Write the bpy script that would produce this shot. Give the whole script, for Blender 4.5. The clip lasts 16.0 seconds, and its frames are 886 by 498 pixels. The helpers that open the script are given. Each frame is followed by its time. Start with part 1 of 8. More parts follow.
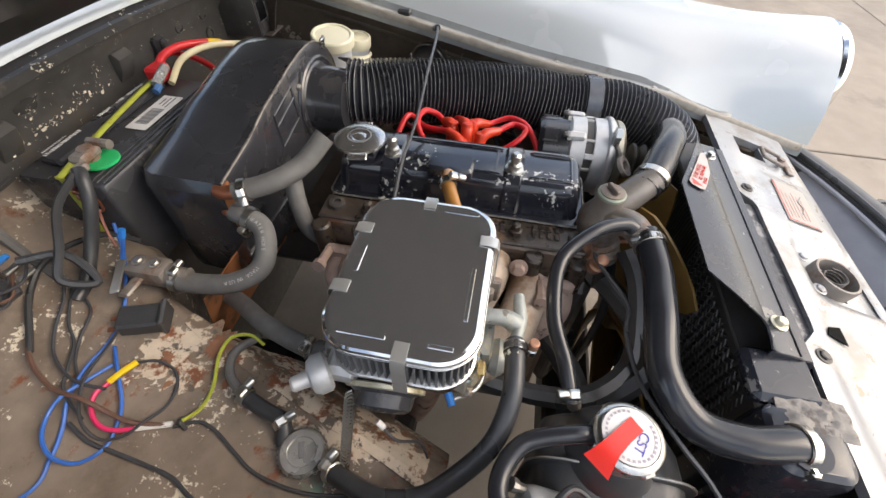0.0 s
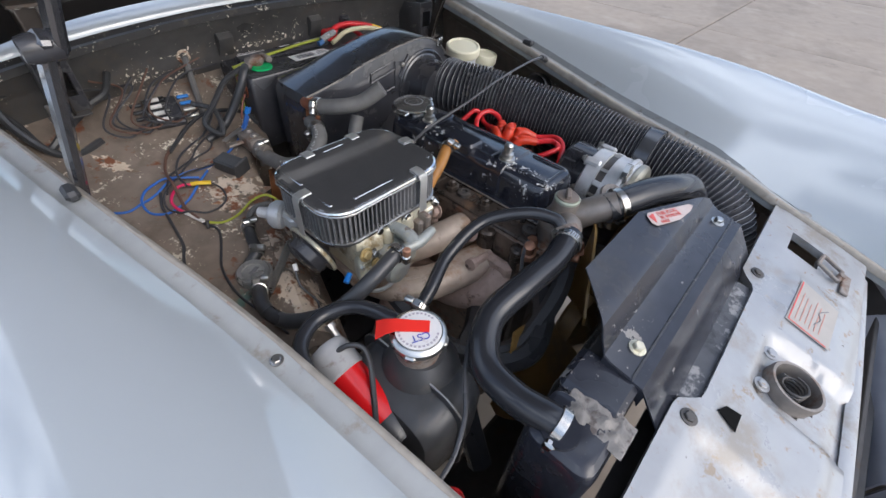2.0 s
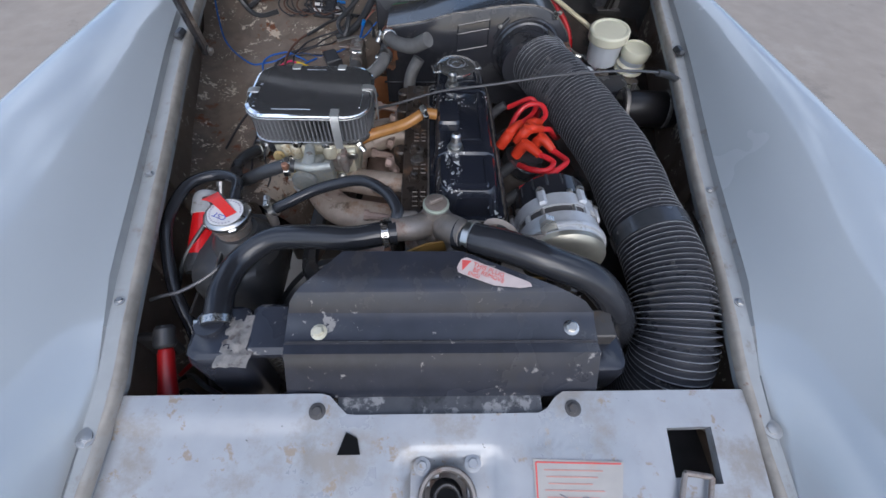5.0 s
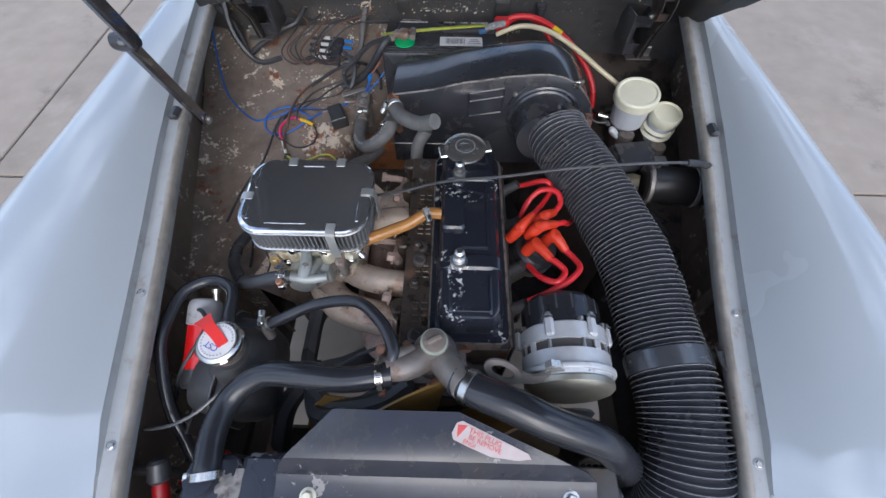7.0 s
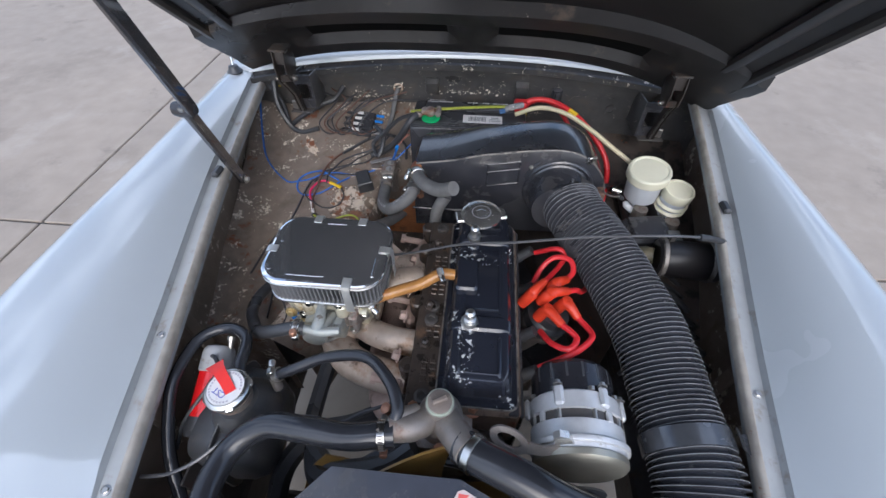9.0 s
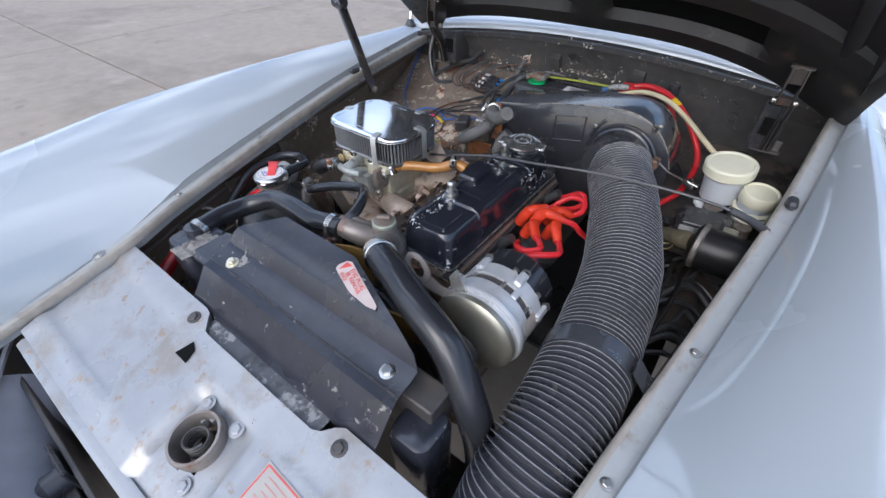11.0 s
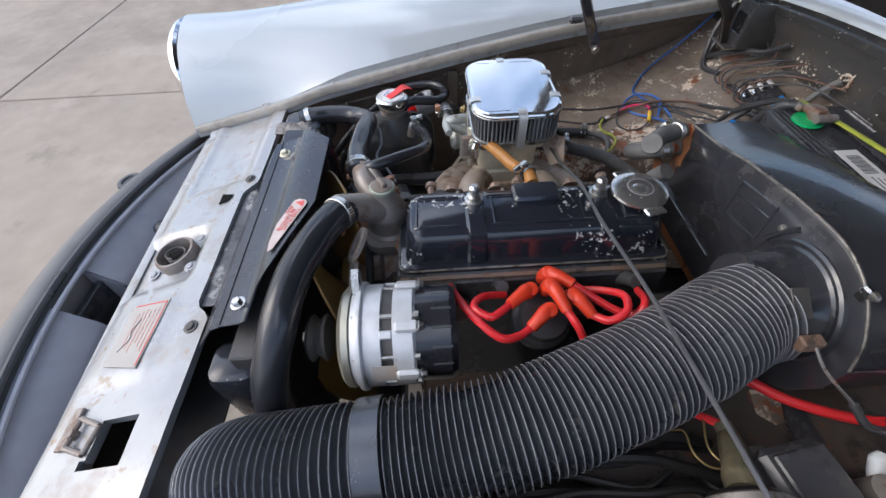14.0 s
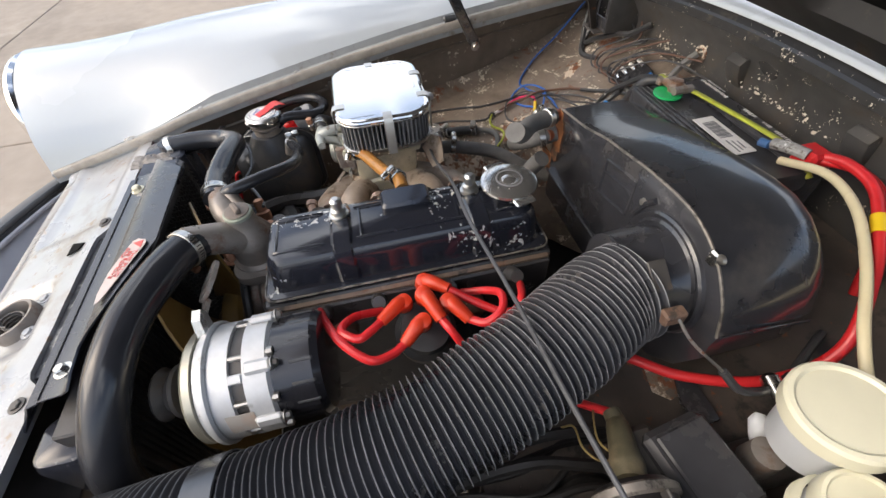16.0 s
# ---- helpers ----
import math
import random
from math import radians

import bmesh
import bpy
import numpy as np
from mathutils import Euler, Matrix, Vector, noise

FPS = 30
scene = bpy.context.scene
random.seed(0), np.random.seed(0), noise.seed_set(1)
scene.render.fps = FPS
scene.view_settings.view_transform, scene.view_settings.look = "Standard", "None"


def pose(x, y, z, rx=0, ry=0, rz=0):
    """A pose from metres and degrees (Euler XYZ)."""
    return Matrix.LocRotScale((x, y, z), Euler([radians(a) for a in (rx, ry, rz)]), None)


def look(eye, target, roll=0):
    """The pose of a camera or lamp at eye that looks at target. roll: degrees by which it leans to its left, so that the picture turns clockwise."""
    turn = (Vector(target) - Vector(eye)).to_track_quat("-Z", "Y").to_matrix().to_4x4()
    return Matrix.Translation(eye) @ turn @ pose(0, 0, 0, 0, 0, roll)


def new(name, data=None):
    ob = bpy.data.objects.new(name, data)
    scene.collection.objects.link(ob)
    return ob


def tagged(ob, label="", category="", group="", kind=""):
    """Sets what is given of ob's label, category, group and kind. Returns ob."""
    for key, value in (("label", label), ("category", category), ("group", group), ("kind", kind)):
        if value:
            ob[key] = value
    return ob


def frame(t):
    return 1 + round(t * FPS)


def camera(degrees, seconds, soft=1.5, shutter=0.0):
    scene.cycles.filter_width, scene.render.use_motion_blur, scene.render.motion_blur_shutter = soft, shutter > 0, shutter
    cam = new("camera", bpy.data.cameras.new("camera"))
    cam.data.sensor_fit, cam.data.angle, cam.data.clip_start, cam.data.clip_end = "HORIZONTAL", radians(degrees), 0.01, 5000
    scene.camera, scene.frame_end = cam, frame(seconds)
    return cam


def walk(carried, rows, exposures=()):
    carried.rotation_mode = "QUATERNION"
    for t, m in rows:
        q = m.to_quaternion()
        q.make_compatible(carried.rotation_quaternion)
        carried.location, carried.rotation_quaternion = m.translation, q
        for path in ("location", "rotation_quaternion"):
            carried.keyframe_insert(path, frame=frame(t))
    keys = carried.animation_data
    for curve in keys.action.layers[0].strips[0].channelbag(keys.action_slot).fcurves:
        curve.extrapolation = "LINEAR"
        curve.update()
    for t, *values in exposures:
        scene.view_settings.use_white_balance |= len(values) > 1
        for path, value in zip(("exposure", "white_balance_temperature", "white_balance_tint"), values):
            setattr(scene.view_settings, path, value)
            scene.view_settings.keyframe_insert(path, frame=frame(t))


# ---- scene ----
cam = camera(94.4, 16.0)
PATH = [
    (0, (-0.406, 0.378, 1.094), (0.883, 0.587, -0.421), 1.8),
    (0.5, (-0.414, 0.332, 1.101), (0.871, 0.654, -0.397), 1.5),
    (1, (-0.426, 0.241, 1.105), (0.852, 0.729, -0.354), 2.1),
    (1.5, (-0.443, 0.158, 1.098), (0.779, 0.856, -0.323), 3.0),
    (2, (-0.447, 0.079, 1.081), (0.676, 1.0, -0.293), 4.6),
    (2.5, (-0.422, -0.025, 1.08), (0.533, 1.104, -0.266), 5.6),
    (3, (-0.359, -0.099, 1.08), (0.378, 1.197, -0.253), 6.0),
    (3.5, (-0.232, -0.165, 1.064), (0.276, 1.231, -0.275), 6.3),
    (3.7, (-0.186, -0.182, 1.068), (0.232, 1.228, -0.287), 6.0),
    (5.8, (0.011, -0.041, 1.22), (0.019, 0.982, -0.498), 1.1),
    (6, (0.011, -0.018, 1.23), (0.01, 0.991, -0.497), 0.8),
    (6.5, (0.01, 0.029, 1.241), (-0.001, 1.047, -0.481), 0.6),
    (7, (0.01, 0.069, 1.251), (-0.006, 1.136, -0.44), 0.6),
    (7.5, (0.004, 0.095, 1.27), (-0.007, 1.234, -0.373), 1.0),
    (8, (0.008, 0.103, 1.289), (-0.015, 1.306, -0.309), 0.8),
    (8.5, (0.009, 0.099, 1.286), (-0.043, 1.358, -0.268), 0.5),
    (9, (0.02, 0.052, 1.257), (-0.106, 1.376, -0.237), -0.1),
    (9.5, (0.061, -0.018, 1.214), (-0.197, 1.36, -0.213), -0.7),
    (10, (0.126, -0.073, 1.169), (-0.314, 1.334, -0.183), -0.5),
    (10.2, (0.169, -0.1, 1.149), (-0.362, 1.295, -0.182), -0.5),
    (12.3, (0.486, 0.07, 1.107), (-0.841, 0.68, -0.259), 1.4),
    (12.5, (0.475, 0.105, 1.115), (-0.877, 0.611, -0.269), 1.2),
    (13, (0.449, 0.177, 1.133), (-0.914, 0.444, -0.306), 0.2),
    (13.5, (0.426, 0.257, 1.14), (-0.912, 0.359, -0.343), -1.2),
    (14, (0.42, 0.311, 1.122), (-0.892, 0.329, -0.388), -2.7),
    (14.5, (0.416, 0.348, 1.114), (-0.885, 0.357, -0.405), -4.0),
    (15, (0.409, 0.377, 1.102), (-0.896, 0.439, -0.412), -4.3),
    (15.5, (0.405, 0.402, 1.096), (-0.911, 0.542, -0.405), -4.5),
    (16, (0.409, 0.418, 1.093), (-0.912, 0.637, -0.392), -4.4),
]
EXPOSURES = [(0.0, 0.22, 7000, 10), (1.5, -0.06, 6450, 10), (2.5, -0.50, 5700, 10), (3.5, -0.68, 5550, 10), (6.0, -0.48, 5550, 10), (7.0, -0.32, 5650, 10), (9.0, -0.18, 5700, 10), (10.0, -0.22, 5700, 10), (12.5, -0.22, 5850, 10), (13.0, -0.24, 5900, 10), (14.5, -0.04, 6200, 10), (16.0, 0.14, 6850, 10)]
walk(cam, [(t, look(eye, target, roll)) for t, eye, target, roll in PATH], EXPOSURES)

# ---- light ----
world = bpy.data.worlds.new("sky_world")
scene.world = world
world.use_nodes = True
wn = world.node_tree.nodes
sky = wn.new("ShaderNodeTexSky")
sky.sky_type = "NISHITA"
sky.sun_disc = False
sky.sun_elevation = radians(38)
sky.sun_rotation = radians(172)
sky.air_density, sky.dust_density, sky.ozone_density = 1.0, 3.5, 1.0
wn["Background"].inputs["Strength"].default_value = 0.30
# broken thin cloud: the clear sky mixed with a white veil
veil = wn.new("ShaderNodeMix")
veil.data_type = "RGBA"
cloud = wn.new("ShaderNodeTexNoise")
cloud.inputs["Scale"].default_value, cloud.inputs["Detail"].default_value, cloud.inputs["Roughness"].default_value = 3.0, 3.0, 0.5
cloud_at = wn.new("ShaderNodeTexCoord")
cover = wn.new("ShaderNodeMapRange")
cover.inputs["From Min"].default_value, cover.inputs["From Max"].default_value = 0.44, 0.64
cover.inputs["To Min"].default_value, cover.inputs["To Max"].default_value = 0.02, 0.90
world.node_tree.links.new(cloud_at.outputs["Generated"], cloud.inputs["Vector"])
world.node_tree.links.new(cloud.outputs["Fac"], cover.inputs["Value"])
world.node_tree.links.new(cover.outputs["Result"], veil.inputs["Factor"])
rise = wn.new("ShaderNodeSeparateXYZ")
overhead = wn.new("ShaderNodeMapRange")
overhead.inputs["From Min"].default_value, overhead.inputs["From Max"].default_value = 0.0, 1.0
overhead.inputs["To Min"].default_value, overhead.inputs["To Max"].default_value = 0.50, 1.30
veil_colour = wn.new("ShaderNodeVectorMath")
veil_colour.operation = "SCALE"
veil_colour.inputs[0].default_value = (7.4, 7.8, 8.6)
world.node_tree.links.new(cloud_at.outputs["Generated"], rise.inputs["Vector"])
world.node_tree.links.new(rise.outputs["Z"], overhead.inputs["Value"])
world.node_tree.links.new(overhead.outputs["Result"], veil_colour.inputs["Scale"])
world.node_tree.links.new(veil_colour.outputs["Vector"], veil.inputs["B"])
world.node_tree.links.new(sky.outputs["Color"], veil.inputs["A"])
world.node_tree.links.new(veil.outputs["Result"], wn["Background"].inputs["Color"])
sun_data = bpy.data.lights.new("sun", "SUN")
sun_data.energy, sun_data.angle, sun_data.color = 0.75, radians(40), (1.0, 0.96, 0.90)
sun = new("sun", sun_data)
sun.matrix_world = look((0.40, -3.4, 2.65), (0, 0, 0))

# ---- materials ----
def material(name, base, rough=0.5, metal=0.0, spread=0.12, grain=60.0, bump=0.15, coat=0.0, rough_spread=0.12,
             patches=(), spec=0.5, transmission=0.0, cluster=0.0):
    """A surface with fine grain and broad mottling. patches: (colour, scale, threshold, softness, roughness, seed) worn or stained spots."""
    m = bpy.data.materials.new(name)
    m.use_nodes = True
    t = m.node_tree
    n, link = t.nodes, t.links.new
    b = n["Principled BSDF"]
    co = n.new("ShaderNodeTexCoord")
    info = n.new("ShaderNodeObjectInfo")
    fine = n.new("ShaderNodeTexNoise")
    fine.inputs["Scale"].default_value, fine.inputs["Detail"].default_value = grain, 6.0
    broad = n.new("ShaderNodeTexNoise")
    broad.inputs["Scale"].default_value, broad.inputs["Detail"].default_value = grain * 0.11, 4.0
    link(co.outputs["Object"], fine.inputs["Vector"])
    link(co.outputs["Object"], broad.inputs["Vector"])
    add = n.new("ShaderNodeMath")
    add.operation = "ADD"
    link(fine.outputs["Fac"], add.inputs[0])
    link(broad.outputs["Fac"], add.inputs[1])
    ran = n.new("ShaderNodeMapRange")
    ran.inputs["From Min"].default_value, ran.inputs["From Max"].default_value = 0.6, 1.4
    ran.inputs["To Min"].default_value, ran.inputs["To Max"].default_value = 1 - spread, 1 + spread
    link(add.outputs[0], ran.inputs["Value"])
    mul = n.new("ShaderNodeVectorMath")
    mul.operation = "SCALE"
    mul.inputs[0].default_value = base[:3]
    link(ran.outputs["Result"], mul.inputs["Scale"])
    colour = mul.outputs["Vector"]
    rr = n.new("ShaderNodeMapRange")
    rr.inputs["From Min"].default_value, rr.inputs["From Max"].default_value = 0.3, 0.7
    rr.inputs["To Min"].default_value = max(0.02, rough - rough_spread)
    rr.inputs["To Max"].default_value = min(1.0, rough + rough_spread)
    link(broad.outputs["Fac"], rr.inputs["Value"])
    roughness = rr.outputs["Result"]
    metallic = None
    for i, (col, scale, edge, soft, prough, seed) in enumerate(patches):
        off = n.new("ShaderNodeVectorMath")
        off.operation = "ADD"
        off.inputs[1].default_value = (seed * 3.7, seed * 1.3, seed * 7.1)
        link(co.outputs["Object"], off.inputs[0])
        s = n.new("ShaderNodeTexNoise")
        s.inputs["Scale"].default_value, s.inputs["Detail"].default_value = scale, 7.0
        s.inputs["Roughness"].default_value = 0.68
        link(off.outputs["Vector"], s.inputs["Vector"])
        mask = n.new("ShaderNodeMapRange")
        mask.inputs["From Min"].default_value, mask.inputs["From Max"].default_value = edge, edge + soft
        if cluster > 0 and i == len(patches) - 1:
            # the last kind of spot gathers in broad areas
            lo = n.new("ShaderNodeTexNoise")
            lo.inputs["Scale"].default_value, lo.inputs["Detail"].default_value = scale * 0.16, 2.0
            link(off.outputs["Vector"], lo.inputs["Vector"])
            ma = n.new("ShaderNodeMath")
            ma.operation = "MULTIPLY_ADD"
            ma.inputs[1].default_value, ma.inputs[2].default_value = cluster, -0.5 * cluster
            link(lo.outputs["Fac"], ma.inputs[0])
            mb = n.new("ShaderNodeMath")
            mb.operation = "ADD"
            link(ma.outputs[0], mb.inputs[0])
            link(s.outputs["Fac"], mb.inputs[1])
            link(mb.outputs[0], mask.inputs["Value"])
        else:
            link(s.outputs["Fac"], mask.inputs["Value"])
        mix = n.new("ShaderNodeMix")
        mix.data_type = "RGBA"
        link(mask.outputs["Result"], mix.inputs["Factor"])
        link(colour, mix.inputs["A"])
        mix.inputs["B"].default_value = (*col[:3], 1)
        colour = mix.outputs["Result"]
        rm = n.new("ShaderNodeMix")
        link(mask.outputs["Result"], rm.inputs["Factor"])
        link(roughness, rm.inputs["A"])
        rm.inputs["B"].default_value = prough
        roughness = rm.outputs["Result"]
        if metal > 0.3:
            mm = n.new("ShaderNodeMix")
            link(mask.outputs["Result"], mm.inputs["Factor"])
            if metallic is None:
                mm.inputs["A"].default_value = metal
            else:
                link(metallic, mm.inputs["A"])
            mm.inputs["B"].default_value = 0.0
            metallic = mm.outputs["Result"]
    link(colour, b.inputs["Base Color"])
    link(roughness, b.inputs["Roughness"])
    b.inputs["Metallic"].default_value = metal
    if metallic is not None:
        link(metallic, b.inputs["Metallic"])
    b.inputs["Specular IOR Level"].default_value = spec
    b.inputs["Coat Weight"].default_value = coat
    b.inputs["Coat Roughness"].default_value = 0.06
    b.inputs["Transmission Weight"].default_value = transmission
    if bump > 0:
        bp = n.new("ShaderNodeBump")
        bp.inputs["Strength"].default_value, bp.inputs["Distance"].default_value = bump, 0.0012
        link(add.outputs[0], bp.inputs["Height"])
        link(bp.outputs["Normal"], b.inputs["Normal"])
    return m


FLAKE = (0.70, 0.63, 0.52)
RUST = (0.20, 0.075, 0.035)
DIRT = (0.16, 0.12, 0.085)
white_paint = material("white_paint", (0.445, 0.475, 0.493), 0.26, 0.0, 0.012, 30, 0.004, coat=1.0, rough_spread=0.04)
white_paint.node_tree.nodes["Principled BSDF"].inputs["Coat IOR"].default_value = 1.85
white_paint.node_tree.nodes["Principled BSDF"].inputs["Coat Roughness"].default_value = 0.05
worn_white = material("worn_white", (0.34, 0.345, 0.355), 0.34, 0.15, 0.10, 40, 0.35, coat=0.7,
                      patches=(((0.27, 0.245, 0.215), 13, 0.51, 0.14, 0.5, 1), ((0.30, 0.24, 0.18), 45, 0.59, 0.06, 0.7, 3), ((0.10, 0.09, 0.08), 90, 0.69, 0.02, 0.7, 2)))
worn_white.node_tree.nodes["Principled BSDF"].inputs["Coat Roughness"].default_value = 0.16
gutter_paint = material("gutter_paint", (0.335, 0.345, 0.345), 0.5, 0, 0.10, 50, 0.2,
                        patches=(((0.24, 0.21, 0.17), 26, 0.57, 0.14, 0.8, 4), (RUST, 60, 0.72, 0.05, 0.9, 6)))
black_shell = material("black_shell", (0.070, 0.068, 0.067), 0.36, 0, 0.35, 40, 0.2,
                       patches=(((0.10, 0.085, 0.07), 14, 0.53, 0.16, 0.7, 3), (FLAKE, 260, 0.715, 0.012, 0.7, 8)), cluster=0.6)
grime_shelf = material("grime_shelf", (0.225, 0.182, 0.147), 0.42, 0, 0.3, 38, 0.3,
                       patches=(((0.13, 0.098, 0.072), 9, 0.50, 0.18, 0.6, 5), (RUST, 26, 0.585, 0.08, 0.85, 12), ((0.10, 0.085, 0.075), 6, 0.52, 0.2, 0.5, 66), (FLAKE, 165, 0.645, 0.02, 0.7, 9)), cluster=0.8)
bare_patch = material("bare_patch", (0.62, 0.52, 0.41), 0.65, 0, 0.2, 60, 0.4,
                      patches=(((0.20, 0.15, 0.11), 24, 0.49, 0.035, 0.6, 10), ((0.27, 0.13, 0.07), 55, 0.56, 0.05, 0.8, 22), (RUST, 30, 0.55, 0.06, 0.85, 7), ((0.12, 0.10, 0.08), 50, 0.57, 0.04, 0.7, 11)))
inner_grime = material("inner_grime", (0.21, 0.168, 0.13), 0.5, 0, 0.35, 26, 0.3,
                       patches=(((0.18, 0.14, 0.10), 12, 0.58, 0.12, 0.75, 13), (FLAKE, 85, 0.665, 0.02, 0.7, 15)), cluster=0.8)
dark_grime = material("dark_grime", (0.075, 0.061, 0.052), 0.5, 0, 0.4, 26, 0.4, patches=(((0.022, 0.020, 0.019), 20, 0.52, 0.08, 0.4, 18), (RUST, 34, 0.62, 0.06, 0.8, 20), ((0.13, 0.095, 0.07), 12, 0.58, 0.12, 0.75, 14), (FLAKE, 110, 0.70, 0.02, 0.7, 16)))
dark_metal = material("dark_metal", (0.080, 0.074, 0.070), 0.5, 0.3, 0.3, 50, 0.25,
                      patches=(((0.11, 0.085, 0.065), 25, 0.57, 0.12, 0.8, 17),))
engine_cast = material("engine_cast", (0.165, 0.120, 0.090), 0.42, 0.15, 0.35, 60, 0.5,
                       patches=((RUST, 18, 0.57, 0.12, 0.85, 19), ((0.03, 0.026, 0.022), 30, 0.56, 0.08, 0.4, 21)))
rust_cast = material("rust_cast", (0.42, 0.31, 0.26), 0.7, 0.1, 0.3, 70, 0.5,
                     patches=(((0.33, 0.25, 0.20), 25, 0.55, 0.12, 0.8, 23), ((0.08, 0.05, 0.04), 40, 0.6, 0.08, 0.8, 24)))
manifold_alloy = material("manifold_alloy", (0.47, 0.385, 0.31), 0.5, 0.25, 0.25, 60, 0.4,
                          patches=(((0.30, 0.16, 0.08), 14, 0.55, 0.14, 0.6, 25), ((0.13, 0.09, 0.06), 26, 0.57, 0.1, 0.5, 26)))
carb_alloy = material("carb_alloy", (0.66, 0.62, 0.48), 0.42, 0.45, 0.2, 70, 0.35,
                      patches=(((0.30, 0.22, 0.11), 30, 0.54, 0.12, 0.6, 27), ((0.10, 0.08, 0.06), 60, 0.64, 0.05, 0.7, 28)))
cast_alloy = material("cast_alloy", (0.58, 0.585, 0.59), 0.5, 0.45, 0.12, 90, 0.3, patches=(((0.3, 0.29, 0.27), 30, 0.6, 0.12, 0.6, 29),))
grey_cast = material("grey_cast", (0.27, 0.24, 0.215), 0.5, 0.45, 0.25, 70, 0.45, patches=(((0.17, 0.09, 0.055), 22, 0.53, 0.12, 0.8, 31),))
chrome = material("chrome", (0.82, 0.82, 0.82), 0.10, 1.0, 0.03, 80, 0.02, rough_spread=0.05)
dull_chrome = material("dull_chrome", (0.58, 0.57, 0.54), 0.30, 1.0, 0.12, 120, 0.1, patches=(((0.24, 0.16, 0.10), 60, 0.66, 0.05, 0.7, 33),))
steel = material("steel", (0.45, 0.43, 0.40), 0.35, 0.9, 0.15, 120, 0.1, patches=((RUST, 50, 0.62, 0.06, 0.85, 35),))
copper_screw = material("copper_screw", (0.42, 0.22, 0.14), 0.5, 0.6, 0.3, 200, 0.2)
gloss_black = material("gloss_black", (0.017, 0.019, 0.027), 0.17, 0, 0.2, 40, 0.05, coat=0.6, rough_spread=0.06,
                       patches=(((0.50, 0.50, 0.48), 125, 0.672, 0.010, 0.5, 38),), cluster=0.7)
gloss_black.node_tree.nodes["Principled BSDF"].inputs["Coat Roughness"].default_value = 0.09
lid_chrome = material("lid_chrome", (0.82, 0.83, 0.85), 0.10, 0.95, 0.05, 60, 0.010, rough_spread=0.05)
clip_silver = material("clip_silver", (0.62, 0.62, 0.60), 0.36, 0.75, 0.1, 90, 0.1)
plain_black = material("plain_black", (0.016, 0.015, 0.016), 0.34, 0, 0.25, 30, 0.08, spec=0.35, patches=(((0.030, 0.027, 0.025), 12, 0.58, 0.16, 0.45, 40),))
heater_black = material("heater_black", (0.034, 0.035, 0.041), 0.27, 0, 0.3, 40, 0.10, coat=0.7,
                        patches=(((0.085, 0.077, 0.072), 11, 0.55, 0.20, 0.45, 42), (RUST, 22, 0.69, 0.05, 0.75, 44)))
edge_worn = material("edge_worn", (0.22, 0.20, 0.18), 0.45, 0.4, 0.3, 120, 0.2, patches=(((0.05, 0.045, 0.04), 60, 0.50, 0.1, 0.5, 46),))
satin_black = material("satin_black", (0.045, 0.045, 0.050), 0.28, 0, 0.3, 40, 0.12,
                       patches=(((0.060, 0.053, 0.048), 16, 0.55, 0.16, 0.45, 41), (RUST, 22, 0.70, 0.03, 0.8, 43)))
shroud_black = material("shroud_black", (0.028, 0.030, 0.039), 0.24, 0, 0.3, 40, 0.08, coat=0.25, spec=0.40,
                        patches=(((0.040, 0.037, 0.037), 12, 0.54, 0.16, 0.34, 47), ((0.10, 0.09, 0.082), 300, 0.665, 0.04, 0.5, 48), ((0.24, 0.225, 0.21), 85, 0.695, 0.015, 0.6, 45)), cluster=0.5)
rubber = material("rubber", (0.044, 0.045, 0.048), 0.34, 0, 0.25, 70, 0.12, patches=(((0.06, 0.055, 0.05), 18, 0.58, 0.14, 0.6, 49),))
shiny_rubber = material("shiny_rubber", (0.026, 0.027, 0.031), 0.20, 0, 0.2, 50, 0.05)
old_rubber = material("old_rubber", (0.14, 0.137, 0.133), 0.6, 0, 0.25, 70, 0.15, patches=(((0.13, 0.11, 0.09), 20, 0.57, 0.12, 0.7, 51),))
duct_plastic = material("duct_plastic", (0.058, 0.059, 0.066), 0.25, 0, 0.2, 60, 0.06, patches=(((0.13, 0.115, 0.10), 30, 0.62, 0.1, 0.5, 53),))
bumper_rubber = material("bumper_rubber", (0.140, 0.136, 0.134), 0.55, 0, 0.18, 30, 0.12, patches=(((0.16, 0.13, 0.10), 5, 0.55, 0.15, 0.7, 55),))
grille_grey = material("grille_grey", (0.32, 0.325, 0.36), 0.5, 0, 0.15, 30, 0.1)
red_rubber = material("red_rubber", (0.62, 0.025, 0.03), 0.35, 0, 0.12, 60, 0.05)
red_boot = material("red_boot", (0.60, 0.045, 0.015), 0.38, 0, 0.15, 60, 0.1)
red_gloss = material("red_gloss", (0.60, 0.010, 0.012), 0.25, 0, 0.12, 30, 0.03, coat=0.3)
red_tape = material("red_tape", (0.78, 0.035, 0.025), 0.3, 0, 0.08, 50, 0.1)
blue_wire = material("blue_wire", (0.035, 0.14, 0.50), 0.4, 0, 0.12, 60, 0.05)
blue_paint = material("blue_paint", (0.02, 0.20, 0.62), 0.4, 0, 0.1, 60, 0.05)
pink_wire = material("pink_wire", (0.70, 0.03, 0.13), 0.4, 0, 0.12, 60, 0.05)
yellow_plastic = material("yellow_plastic", (0.80, 0.55, 0.02), 0.4, 0, 0.1, 60, 0.05)
